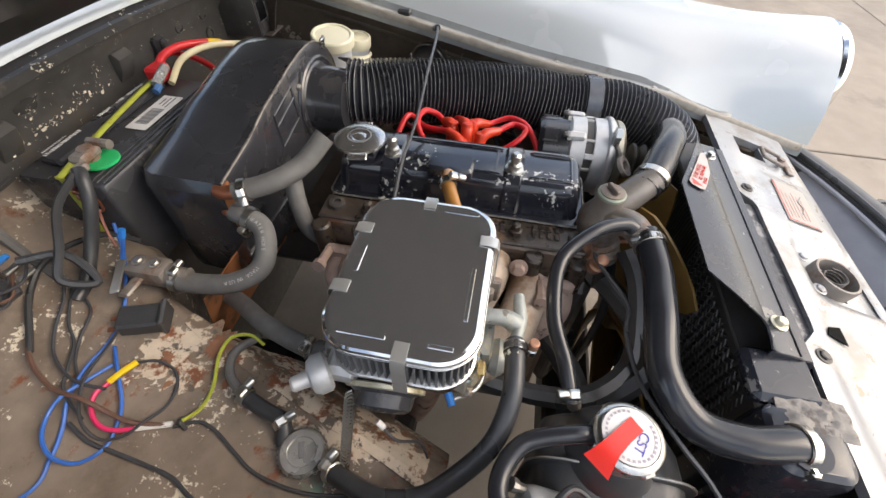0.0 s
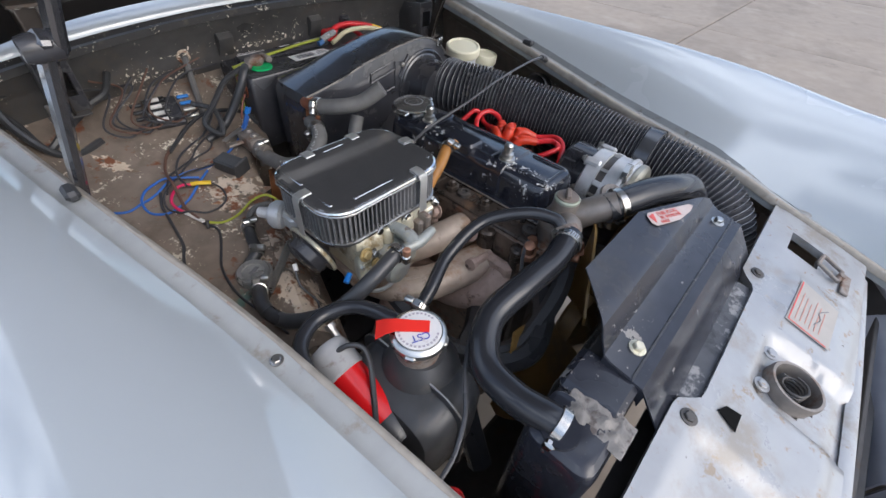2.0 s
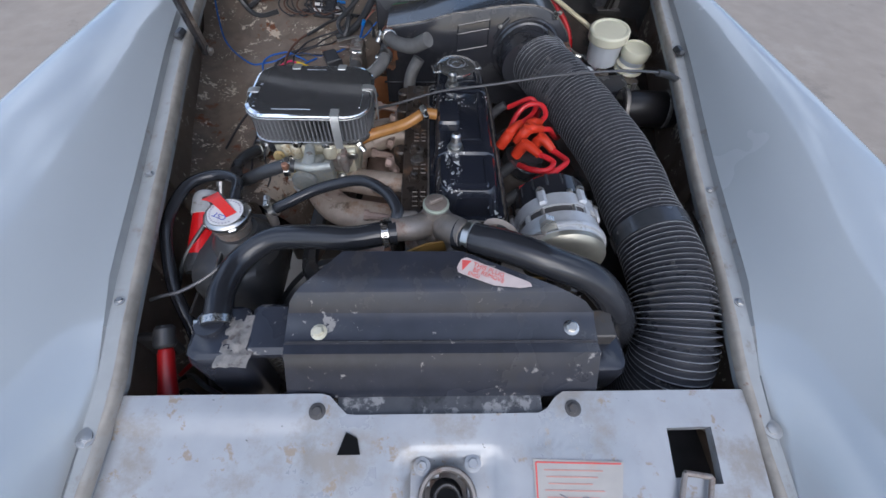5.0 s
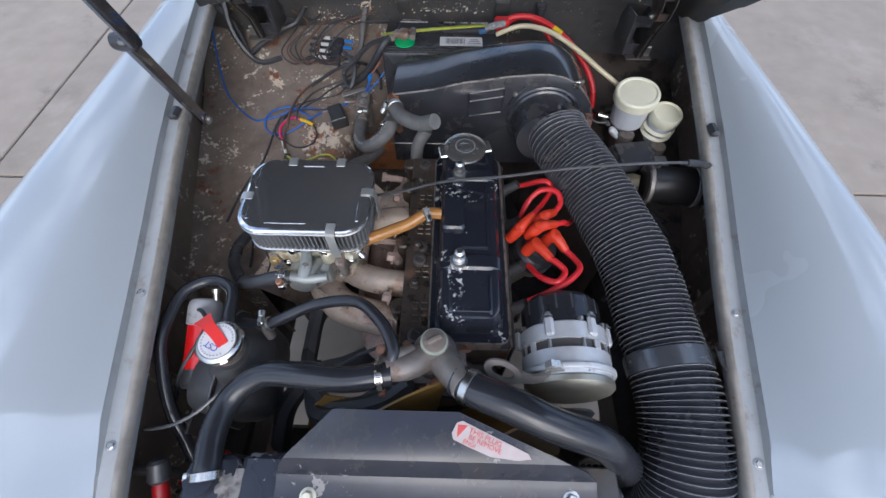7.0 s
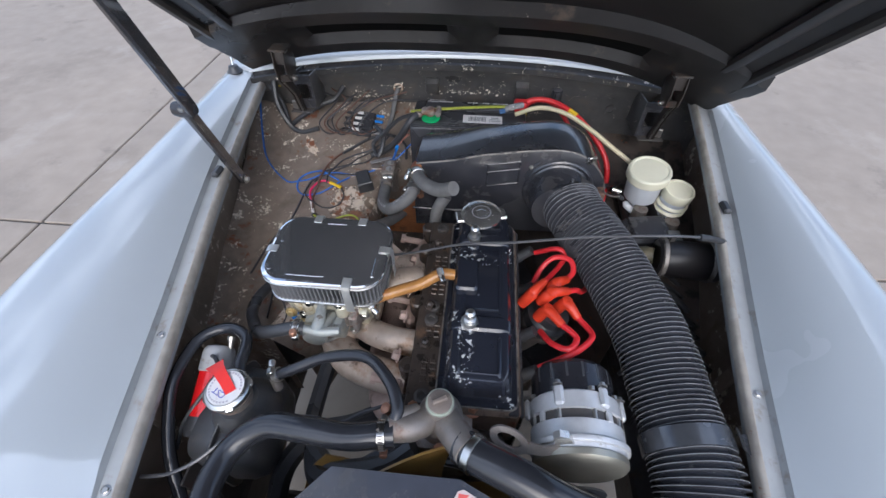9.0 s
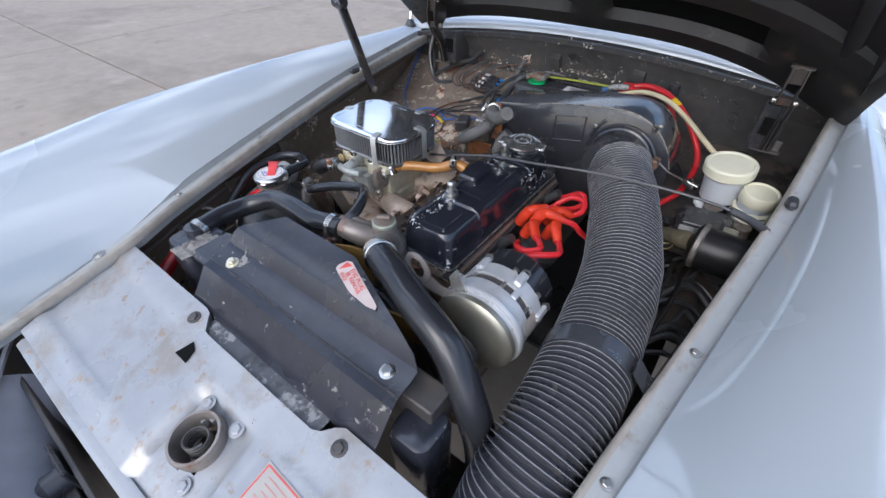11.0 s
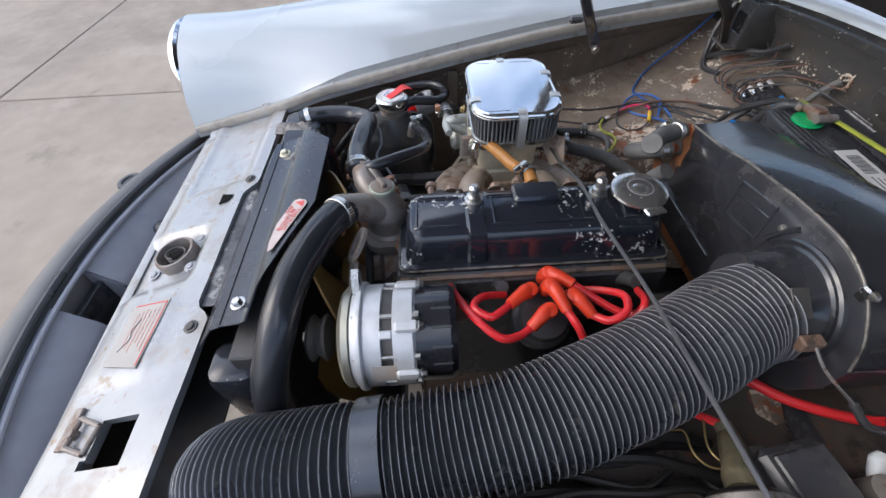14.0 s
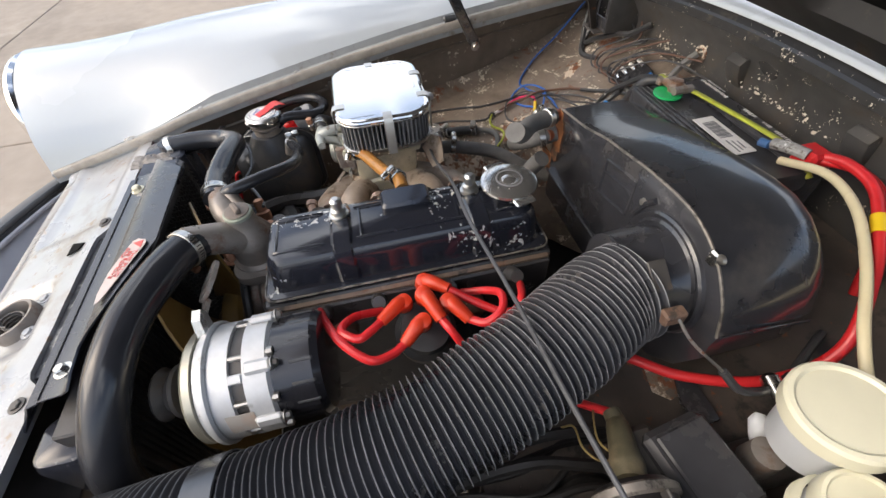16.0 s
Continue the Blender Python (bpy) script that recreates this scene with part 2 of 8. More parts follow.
yellow_green = material("yellow_green", (0.42, 0.46, 0.06), 0.5, 0, 0.25, 90, 0.1, patches=(((0.35, 0.04, 0.02), 220, 0.62, 0.03, 0.5, 57),))
green_plastic = material("green_plastic", (0.02, 0.50, 0.16), 0.35, 0, 0.1, 60, 0.05)
grey_plastic = material("grey_plastic", (0.36, 0.36, 0.36), 0.45, 0, 0.12, 60, 0.08, patches=(((0.2, 0.17, 0.14), 30, 0.6, 0.1, 0.7, 59),))
cream_plastic = material("cream_plastic", (0.74, 0.71, 0.54), 0.38, 0, 0.06, 40, 0.05, patches=(((0.52, 0.40, 0.22), 14, 0.60, 0.15, 0.5, 61),))
milky_plastic = material("milky_plastic", (0.74, 0.77, 0.80), 0.32, 0, 0.06, 30, 0.03, transmission=0.25)
amber_hose = material("amber_hose", (0.40, 0.19, 0.055), 0.15, 0, 0.3, 30, 0.05, patches=(((0.26, 0.09, 0.025), 16, 0.55, 0.16, 0.2, 63),))
clear_hose = material("clear_hose", (0.66, 0.58, 0.38), 0.3, 0, 0.1, 40, 0.05)
fan_yellow = material("fan_yellow", (0.24, 0.14, 0.038), 0.45, 0, 0.25, 20, 0.1, patches=(((0.16, 0.11, 0.06), 8, 0.54, 0.15, 0.6, 65),))
copper = material("copper", (0.36, 0.14, 0.08), 0.45, 0.7, 0.25, 120, 0.1)
filter_mesh = material("filter_mesh", (0.15, 0.15, 0.155), 0.6, 0.2, 0.3, 300, 0.3)
label_pink = material("label_pink", (0.54, 0.45, 0.42), 0.5, 0, 0.1, 60, 0.03, patches=(((0.40, 0.30, 0.26), 30, 0.58, 0.1, 0.6, 68),))
label_white = material("label_white", (0.72, 0.70, 0.68), 0.5, 0, 0.08, 60, 0.03, patches=(((0.50, 0.40, 0.36), 30, 0.60, 0.1, 0.6, 67),))
label_dirty = material("label_dirty", (0.40, 0.37, 0.335), 0.5, 0, 0.1, 60, 0.03, patches=(((0.42, 0.33, 0.27), 24, 0.55, 0.12, 0.6, 69),))
faded_red = material("faded_red", (0.50, 0.27, 0.22), 0.5, 0, 0.15, 80, 0.03)
label_red = material("label_red", (0.62, 0.09, 0.08), 0.5, 0, 0.15, 80, 0.03)
ink_grey = material("ink_grey", (0.20, 0.20, 0.21), 0.5, 0, 0.1, 80, 0.0)
ink_blue = material("ink_blue", (0.06, 0.08, 0.42), 0.5, 0, 0.1, 80, 0.0)
lens_glass = material("lens_glass", (0.75, 0.77, 0.78), 0.12, 0.3, 0.05, 60, 0.1)
brown_wire = material("brown_wire", (0.13, 0.07, 0.05), 0.5, 0, 0.2, 80, 0.05)
thread_wire = material("thread_wire", (0.05, 0.05, 0.055), 0.45, 0, 0.2, 80, 0.05)


def ground_material():
    m = material("concrete", (0.325, 0.268, 0.212), 0.75, 0, 0.15, 9.0, 0.3, rough_spread=0.08,
                 patches=(((0.215, 0.178, 0.142), 0.9, 0.50, 0.20, 0.8, 71), ((0.19, 0.16, 0.13), 3.4, 0.60, 0.14, 0.7, 73), ((0.40, 0.34, 0.28), 1.7, 0.58, 0.16, 0.8, 75)))
    return m


concrete = ground_material()
joint_dark = material("joint_dark", (0.07, 0.062, 0.055), 0.9, 0, 0.2, 20, 0.2)

shroud_black.node_tree.nodes["Principled BSDF"].inputs["Coat IOR"].default_value = 1.55
shroud_black.node_tree.nodes["Principled BSDF"].inputs["Coat Roughness"].default_value = 0.12

# ---- mesh tools ----
def V(*a):
    return Vector(a)


def spline(pts, n=6):
    """Points along a smooth line through pts."""
    p = [Vector(q) for q in pts]
    if len(p) < 3:
        return p
    p = [p[0] * 2 - p[1]] + p + [p[-1] * 2 - p[-2]]
    out = []
    for i in range(1, len(p) - 2):
        a, b, c, d = p[i - 1], p[i], p[i + 1], p[i + 2]
        for k in range(n):
            t = k / n
            out.append(0.5 * ((2 * b) + (c - a) * t + (2 * a - 5 * b + 4 * c - d) * t * t + (3 * b - a - 3 * c + d) * t ** 3))
    out.append(p[-2].copy())
    return out


class Geo:
    """Collects vertices and faces of one mesh."""

    def __init__(self):
        self.v, self.f = [], []

    def add(self, vs, fs):
        o = len(self.v)
        self.v += [Vector(q) for q in vs]
        self.f += [tuple(o + i for i in q) for q in fs]
        return self

    def rings(self, rings, closed=True, caps=True):
        n = len(rings[0])
        vs = [q for r in rings for q in r]
        fs = []
        m = n if closed else n - 1
        for k in range(len(rings) - 1):
            for i in range(m):
                j = (i + 1) % n
                fs.append((k * n + i, k * n + j, (k + 1) * n + j, (k + 1) * n + i))
        if caps and closed:
            fs.append(tuple(reversed(range(n))))
            fs.append(tuple(range((len(rings) - 1) * n, len(rings) * n)))
        return self.add(vs, fs)

    def tube(self, pts, r, seg=12, n=6, caps=True, flat=1.0):
        """A round bar along a smooth line; r: one radius, or one for each of pts."""
        line = spline(pts, n)
        m = len(line)
        rad = [r] * m if not isinstance(r, (list, tuple)) else [float(np.interp(i / (m - 1) * (len(r) - 1), range(len(r)), r)) for i in range(m)]
        up, rings = None, []
        for i, q in enumerate(line):
            d = (line[min(i + 1, m - 1)] - line[max(i - 1, 0)]).normalized()
            if up is None:
                up = V(0, 0, 1) if abs(d.z) < 0.9 else V(1, 0, 0)
            up = (up - d * up.dot(d)).normalized()
            side = d.cross(up)
            rings.append([q + (side * math.cos(a) + up * math.sin(a) * flat) * rad[i] for a in (2 * math.pi * k / seg for k in range(seg))])
        return self.rings(rings, True, caps)

    def lathe(self, profile, at, axis=(0, 0, 1), seg=24, caps=True):
        """profile: (radius, height) pairs along the axis from the point at."""
        d = Vector(axis).normalized()
        u = d.orthogonal().normalized()
        w = d.cross(u)
        rings = [[Vector(at) + d * h + (u * math.cos(a) + w * math.sin(a)) * max(r, 1e-5) for a in (2 * math.pi * k / seg for k in range(seg))] for r, h in profile]
        return self.rings(rings, True, caps)

    def box(self, c, s, bev=0.0015, m=None, segs=1):
        bm = bmesh.new()
        bmesh.ops.create_cube(bm, size=1)
        bmesh.ops.scale(bm, vec=s, verts=bm.verts)
        if bev > 0:
            bmesh.ops.bevel(bm, geom=bm.edges[:], offset=min(bev, min(s) * 0.45), segments=segs, affect="EDGES", profile=0.5)
        t = Matrix.Translation(c) @ (m or Matrix())
        bm.verts.index_update()
        self.add([t @ q.co for q in bm.verts], [[q.index for q in f.verts] for f in bm.faces])
        bm.free()
        return self

    def prism(self, outline, h0, h1, m=None, bev=0.0):
        """An outline (u, v) raised from h0 to h1, placed by m; bev rounds its rims."""
        m = m or Matrix()
        bm = bmesh.new()
        low = [bm.verts.new((u, v, h0)) for u, v in outline]
        high = [bm.verts.new((u, v, h1)) for u, v in outline]
        n = len(outline)
        bm.faces.new(low[::-1])
        bm.faces.new(high)
        for i in range(n):
            bm.faces.new((low[i], low[(i + 1) % n], high[(i + 1) % n], high[i]))
        if bev > 0:
            es = [e for e in bm.edges if abs(e.verts[0].co.z - e.verts[1].co.z) < 1e-7]
            bmesh.ops.bevel(bm, geom=es, offset=bev, segments=2, affect="EDGES", profile=0.5)
        bmesh.ops.recalc_face_normals(bm, faces=bm.faces)
        bm.verts.index_update()
        self.add([m @ q.co for q in bm.verts], [[q.index for q in f.verts] for f in bm.faces])
        bm.free()
        return self

    def sheet(self, grid, thick=0.0015):
        """A bent sheet from a grid of points, with thickness downwards along its normals."""
        rows, cols = len(grid), len(grid[0])
        top = [[Vector(q) for q in r] for r in grid]
        low = []
        for i in range(rows):
            r = []
            for j in range(cols):
                du = top[i][min(j + 1, cols - 1)] - top[i][max(j - 1, 0)]
                dv = top[min(i + 1, rows - 1)][j] - top[max(i - 1, 0)][j]
                nn = du.cross(dv)
                r.append(top[i][j] - (nn.normalized() if nn.length > 1e-9 else V(0, 0, 1)) * thick)
            low.append(r)
        vs = [q for r in top for q in r] + [q for r in low for q in r]
        o = rows * cols
        fs = []
        for i in range(rows - 1):
            for j in range(cols - 1):
                a, b, c, d = i * cols + j, i * cols + j + 1, (i + 1) * cols + j + 1, (i + 1) * cols + j
                fs += [(a, b, c, d), (o + d, o + c, o + b, o + a)]
        for j in range(cols - 1):
            fs += [(j + 1, j, o + j, o + j + 1), ((rows - 1) * cols + j, (rows - 1) * cols + j + 1, o + (rows - 1) * cols + j + 1, o + (rows - 1) * cols + j)]
        for i in range(rows - 1):
            fs += [(i * cols, (i + 1) * cols, o + (i + 1) * cols, o + i * cols), ((i + 1) * cols + cols - 1, i * cols + cols - 1, o + i * cols + cols - 1, o + (i + 1) * cols + cols - 1)]
        return self.add(vs, fs)


def rrect(w, l, r, n=5, cx=0.0, cy=0.0):
    """A rectangle's outline with rounded corners, anticlockwise."""
    out = []
    for sx, sy, a0 in ((1, 1, 0), (-1, 1, 90), (-1, -1, 180), (1, -1, 270)):
        for k in range(n + 1):
            a = radians(a0 + 90 * k / n)
            out.append((cx + sx * (w / 2 - r) + r * math.cos(a), cy + sy * (l / 2 - r) + r * math.sin(a)))
    return out


def stack(geo, cx, cy, levels, n=5, m=None):
    """Rounded rectangles (width, length, corner, height) one above another."""
    m = m or Matrix()
    return geo.rings([[m @ V(u, v, h) for u, v in rrect(w, l, r, n, cx, cy)] for w, l, r, h in levels])


def turned(m_at, rx=0, ry=0, rz=0):
    return pose(*m_at, rx, ry, rz)


BASE = {}


def mesh_object(name, geo, mat, origin, sharp=35):
    me = bpy.data.meshes.new(name)
    o = Vector(origin)
    me.from_pydata([q - o for q in geo.v], [], geo.f)
    bm = bmesh.new()
    bm.from_mesh(me)
    bmesh.ops.recalc_face_normals(bm, faces=bm.faces)
    bm.to_mesh(me)
    bm.free()
    me.materials.append(mat)
    me.shade_smooth()
    me.set_sharp_from_angle(angle=radians(sharp))
    return new(name, me)


def thing(name, at, label, category, group="", kind=""):
    """An Empty at a thing's base, for its parts."""
    ob = new(name)
    ob.empty_display_size = 0.02
    ob.location = at
    BASE[ob.name] = Vector(at)
    return tagged(ob, label, category, group, kind)


def part(name, geo, mat, parent, label="", sharp=35):
    ob = mesh_object(name, geo, mat, BASE[parent.name], sharp)
    ob.parent = parent
    BASE[ob.name] = BASE[parent.name]
    return tagged(ob, label)


def solo(name, geo, mat, label, category, group="", kind="", sharp=35):
    """A thing that is one mesh, with its origin at its base."""
    lo = [min(q[i] for q in geo.v) for i in range(3)]
    hi = [max(q[i] for q in geo.v) for i in range(3)]
    at = ((lo[0] + hi[0]) / 2, (lo[1] + hi[1]) / 2, lo[2])
    ob = mesh_object(name, geo, mat, at, sharp)
    ob.location = at
    BASE[ob.name] = Vector(at)
    return tagged(ob, label, category, group, kind)


def bolt(geo, at, axis=(0, 0, 1), r=0.007, h=0.005, washer=True):
    if washer:
        geo.lathe([(r * 1.5, 0), (r * 1.5, 0.0012), (r * 1.2, 0.0016)], at, axis, 16)
    geo.lathe([(r, 0), (r, h * 0.8), (r * 0.8, h)], at, axis, 6)
    return geo


def clamp(name, at, axis, r, parent=None, screw_dir=(0, 0, 1), width=0.0095, mat=None, label="", screw_mat=None):
    """A worm-drive hose clip round a hose: a slotted band with its screw housing."""
    d = Vector(axis).normalized()
    g = Geo()
    g.lathe([(r, -width / 2), (r + 0.0016, -width / 2 + 0.0006), (r + 0.0016, width / 2 - 0.0006), (r, width / 2)], at, d, 28, caps=False)
    s = Vector(screw_dir)
    s = (s - d * s.dot(d)).normalized()
    t = d.cross(s)
    slots = Geo()
    for k in range(-7, 8):
        a = k * 0.16
        q = Vector(at) + (s * math.cos(a + 1.7) + t * math.sin(a + 1.7)) * (r + 0.0016)
        e = (s * -math.sin(a + 1.7) + t * math.cos(a + 1.7))
        mm = Matrix((d, e, d.cross(e))).transposed().to_4x4()
        slots.box(q, (width * 0.62, 0.0012, 0.0008), 0, mm)
    c = Vector(at) + s * (r + 0.005)
    mm = Matrix((d, t, s)).transposed().to_4x4()
    g.box(c, (width * 1.05, 0.012, 0.008), 0.002, mm)
    if parent is None:
        ob = solo(name, g, mat or dull_chrome, label or "slotted steel worm-drive hose clip on a rubber hose", "hose clip", "hose clips")
    else:
        ob = part(name, g, mat or dull_chrome, parent, label)
    h = Geo().lathe([(0.0042, -0.010), (0.0048, -0.009), (0.0048, -0.001), (0.0036, 0.0)], c + t * 0.016, t, 12)
    part("screw", h, screw_mat or dull_chrome, ob)
    tagged(part("slot_row", slots, joint_dark, ob), kind="stuff")
    return ob


def hose(name, pts, r, mat, label, category="hose", group="", seg=16, n=8, clips=(), wall=True):
    """A rubber hose as a thing, with hose clips as (index along the line 0..1, screw direction)."""
    g = Geo().tube(pts, r, seg, n)
    ob = solo(name, g, mat, label, category, group)
    line = spline(pts, n)
    for s, sd, *rest in clips:
        i = min(max(int(round(s * (len(line) - 1))), 0), len(line) - 1)
        d = line[min(i + 1, len(line) - 1)] - line[max(i - 1, 0)]
        clamp("hose_clip", line[i], d, r + 0.0004, ob, sd, label="slotted steel worm-drive clip", screw_mat=rest[0] if rest else None)
    return ob


def wire(name, pts, r, mat, label, group="wires on the shelf", seg=7, n=7):
    return solo(name, Geo().tube(pts, r, seg, n), mat, label, "wire", group)

# ---- ground ----
def build_ground():
    g = Geo().add([(-150, -150, -0.012), (150, -150, -0.012), (150, 150, -0.012), (-150, 150, -0.012)], [(0, 1, 2, 3)])
    ground = solo("ground", g, joint_dark, "pale tan concrete apron cast in large square bays", "ground", kind="structure")
    ground.location.z = -0.012
    BASE[ground.name] = Vector((0, 0, -0.012))
    pitch, gap = 3.3, 0.012
    slab = Geo().box((0, 0, -0.06), (pitch - gap, pitch - gap, 0.12), 0.004)
    first = mesh_object("concrete_bay", slab, concrete, (0, 0, 0))
    k = 0
    for i in range(-7, 8):
        for j in range(-7, 8):
            ob = first if k == 0 else new("concrete_bay", first.data)
            ob.parent = ground
            ob.matrix_parent_inverse = Matrix.Translation((0, 0, 0.012))
            ob.location = (-0.20 + pitch * i, 2.81 + pitch * j, random.uniform(-0.002, 0.0))
            k += 1


build_ground()


# ---- car body ----
def lip(y, s):
    """Half width and height of the bonnet opening's edge at y on the side s."""
    ys = (-0.22, 0.02, 0.10, 0.35, 0.60, 0.95, 1.4)
    across = (0.362, 0.343, 0.351, 0.383, 0.4275, 0.483, 0.545) if s < 0 else (0.366, 0.350, 0.356, 0.395, 0.433, 0.472, 0.535)
    height = (0.645, 0.708, 0.728, 0.767, 0.792, 0.810, 0.83) if s < 0 else (0.635, 0.702, 0.721, 0.744, 0.779, 0.826, 0.83)
    return smooth_line(y, ys, across), smooth_line(y, ys, height)


def crest(y, s):
    """Place and height of the wing's highest line on the side s."""
    ys = (-0.19, 0.1, 0.33, 0.6, 0.95, 1.4)
    across = (0.530, 0.553, 0.546, 0.540, 0.550, 0.550) if s < 0 else (0.525, 0.555, 0.535, 0.524, 0.512, 0.535)
    height = (0.815, 0.827, 0.838, 0.837, 0.827, 0.836) if s < 0 else (0.795, 0.821, 0.837, 0.837, 0.835, 0.832)
    return smooth_line(y, ys, across), smooth_line(y, ys, height)


def smooth_line(y, ys, vs):
    """A smooth curve through (ys, vs)."""
    i = min(max(sum(1 for q in ys if q <= y) - 1, 0), len(ys) - 2)
    d = [(vs[min(k + 1, len(vs) - 1)] - vs[max(k - 1, 0)]) / (ys[min(k + 1, len(ys) - 1)] - ys[max(k - 1, 0)]) for k in range(len(ys))]
    h = ys[i + 1] - ys[i]
    t = min(max((y - ys[i]) / h, 0.0), 1.0)
    return (2 * t ** 3 - 3 * t * t + 1) * vs[i] + (t ** 3 - 2 * t * t + t) * h * d[i] + (3 * t * t - 2 * t ** 3) * vs[i + 1] + (t ** 3 - t * t) * h * d[i + 1]


def smooth(a, b, x):
    t = min(max((x - a) / (b - a), 0), 1)
    return t * t * (3 - 2 * t)


def wing_section(y, s=-1):
    lx, lz = lip(y, s)
    xc, zc = crest(y, s)
    g = 1 - smooth(0.93, 1.0, y)
    x0, z0 = min(lx + 0.027, xc - 0.02), lz + 0.009 * g
    reg = [(x0, z0), (x0 + (xc - x0) * 0.33, z0 + (zc - z0) * 0.52), (x0 + (xc - x0) * 0.68, z0 + (zc - z0) * 0.87),
           (xc, zc), (xc + 0.030, zc - 0.015), (xc + 0.056, zc - 0.050), (xc + 0.076, zc - 0.11), (xc + 0.09, zc - 0.20), (xc + 0.105, 0.50), (xc + 0.09, 0.32)]
    front = [(0.368, 0.648), (0.392, 0.715), (0.448, 0.782), (0.520, 0.811), (0.585, 0.797), (0.628, 0.752), (0.648, 0.69), (0.64, 0.60), (0.605, 0.52), (0.55, 0.44)]
    w = smooth(0, 1, (0.16 - y) / 0.35) if y < 0.16 else 0.0
    return [(p[0] * (1 - w) + q[0] * w, p[1] * (1 - w) + q[1] * w) for p, q in zip(reg, front)]


brown_sealer = material("brown_sealer", (0.32, 0.29, 0.25), 0.6, 0, 0.3, 60, 0.4, patches=(((0.34, 0.32, 0.29), 30, 0.55, 0.08, 0.6, 96), (RUST, 50, 0.64, 0.06, 0.8, 97)))


def build_wing(s, label):
    wing = thing("front_wing", (s * 0.6, 0.4, 0.3), label, "car wing", "front wings")
    ys = [-0.19, -0.17, -0.14] + [-0.10 + 0.05 * i for i in range(31)]
    grid = []
    for y in ys:
        grid.append([(s * p.x, y, p.z) for p in spline([V(x, 0, z) for x, z in wing_section(y, s)], 5)])
    if s < 0:
        grid = [r[::-1] for r in grid]
    part("panel", Geo().sheet(grid, 0.0014), white_paint, wing, sharp=50)
    gut = []
    for y in [-0.185 + 0.055 * i for i in range(22)]:
        lx, lz = lip(y, s)
        q = wing_section(y, s)[0]
        gut.append([(s * (lx + 0.001), y, lz - 0.022), (s * lx, y, lz - 0.002), (s * (lx + 0.004), y, lz + 0.001), (s * (lx + 0.021), y, lz - 0.003),
                    (s * (q[0] - 0.002), y, lz - 0.002), (s * (q[0] + 0.0005), y, q[1] + 0.0005)])
    if s < 0:
        gut = [r[::-1] for r in gut]
    part("gutter", Geo().sheet(gut, 0.0012), gutter_paint, wing, "grey weathered rain gutter along the bonnet opening", sharp=40)
    seam = []
    for i in range(60):
        y = -0.18 + 0.0198 * i
        lx, lz = lip(y, s)
        w = 0.0022 + 0.002 * noise.noise((y * 14, s, 3))
        seam.append([(s * (lx - 0.0012), y, lz - 0.012), (s * (lx - 0.0008), y, lz - 0.001), (s * (lx + 0.004), y, lz + 0.0024), (s * (lx + 0.004 + w), y, lz + 0.0014)])
    if s < 0:
        seam = [r[::-1] for r in seam]
    part("sealer", Geo().sheet(seam, 0.001), brown_sealer, wing, "brown dirty sealer along the gutter edge", sharp=60)
    # small dark bump stop on the gutter, with screws along it
    lx, lz = lip(0.607, s)
    part("bump_stop", Geo().box((s * (lx + 0.012), 0.607, lz + 0.006), (0.014, 0.028, 0.012), 0.004), rubber, wing, "dark rubber bump stop")
    for y in (-0.02, 0.12, 0.30):
        lx, lz = lip(y, s)
        part("screw", bolt(Geo(), (s * (lx + 0.015), y, lz - 0.001), (0, 0, 1), 0.004 if y > 0 else 0.007, 0.003), steel, wing)
    return wing


build_wing(-1, "white painted front wing with glossy rounded crest and grey gutter")
build_wing(1, "white painted front wing with glossy rounded crest and grey gutter")


def build_headlamp(s):
    hl = thing("headlamp", (s * 0.52, -0.2, 0.60), "round headlamp with a chrome rim at the wing's nose", "headlamp", "headlamps")
    ax = (s * 0.10, -1, -0.10)
    c = (s * 0.52, -0.185, 0.703)
    part("rim", Geo().lathe([(0.104, -0.006), (0.1085, 0.0), (0.1085, 0.006), (0.103, 0.015), (0.094, 0.018), (0.088, 0.012)], c, ax, 40, caps=False), chrome, hl, "chrome rim")
    part("lens", Geo().lathe([(0.09, 0.012), (0.088, 0.02), (0.06, 0.032), (0.03, 0.038), (0.001, 0.040)], c, ax, 32), lens_glass, hl, "clear fluted glass lens")
    part("bowl", Geo().lathe([(0.094, -0.004), (0.080, -0.05), (0.05, -0.08), (0.001, -0.09)], c, ax, 32), dark_metal, hl)


build_headlamp(-1)
build_headlamp(1)


# near-black that paints the shade inside openings
shade_black = material("shade_black", (0.006, 0.006, 0.006), 0.9, 0, 0.1, 40, 0.0, spec=0.1)


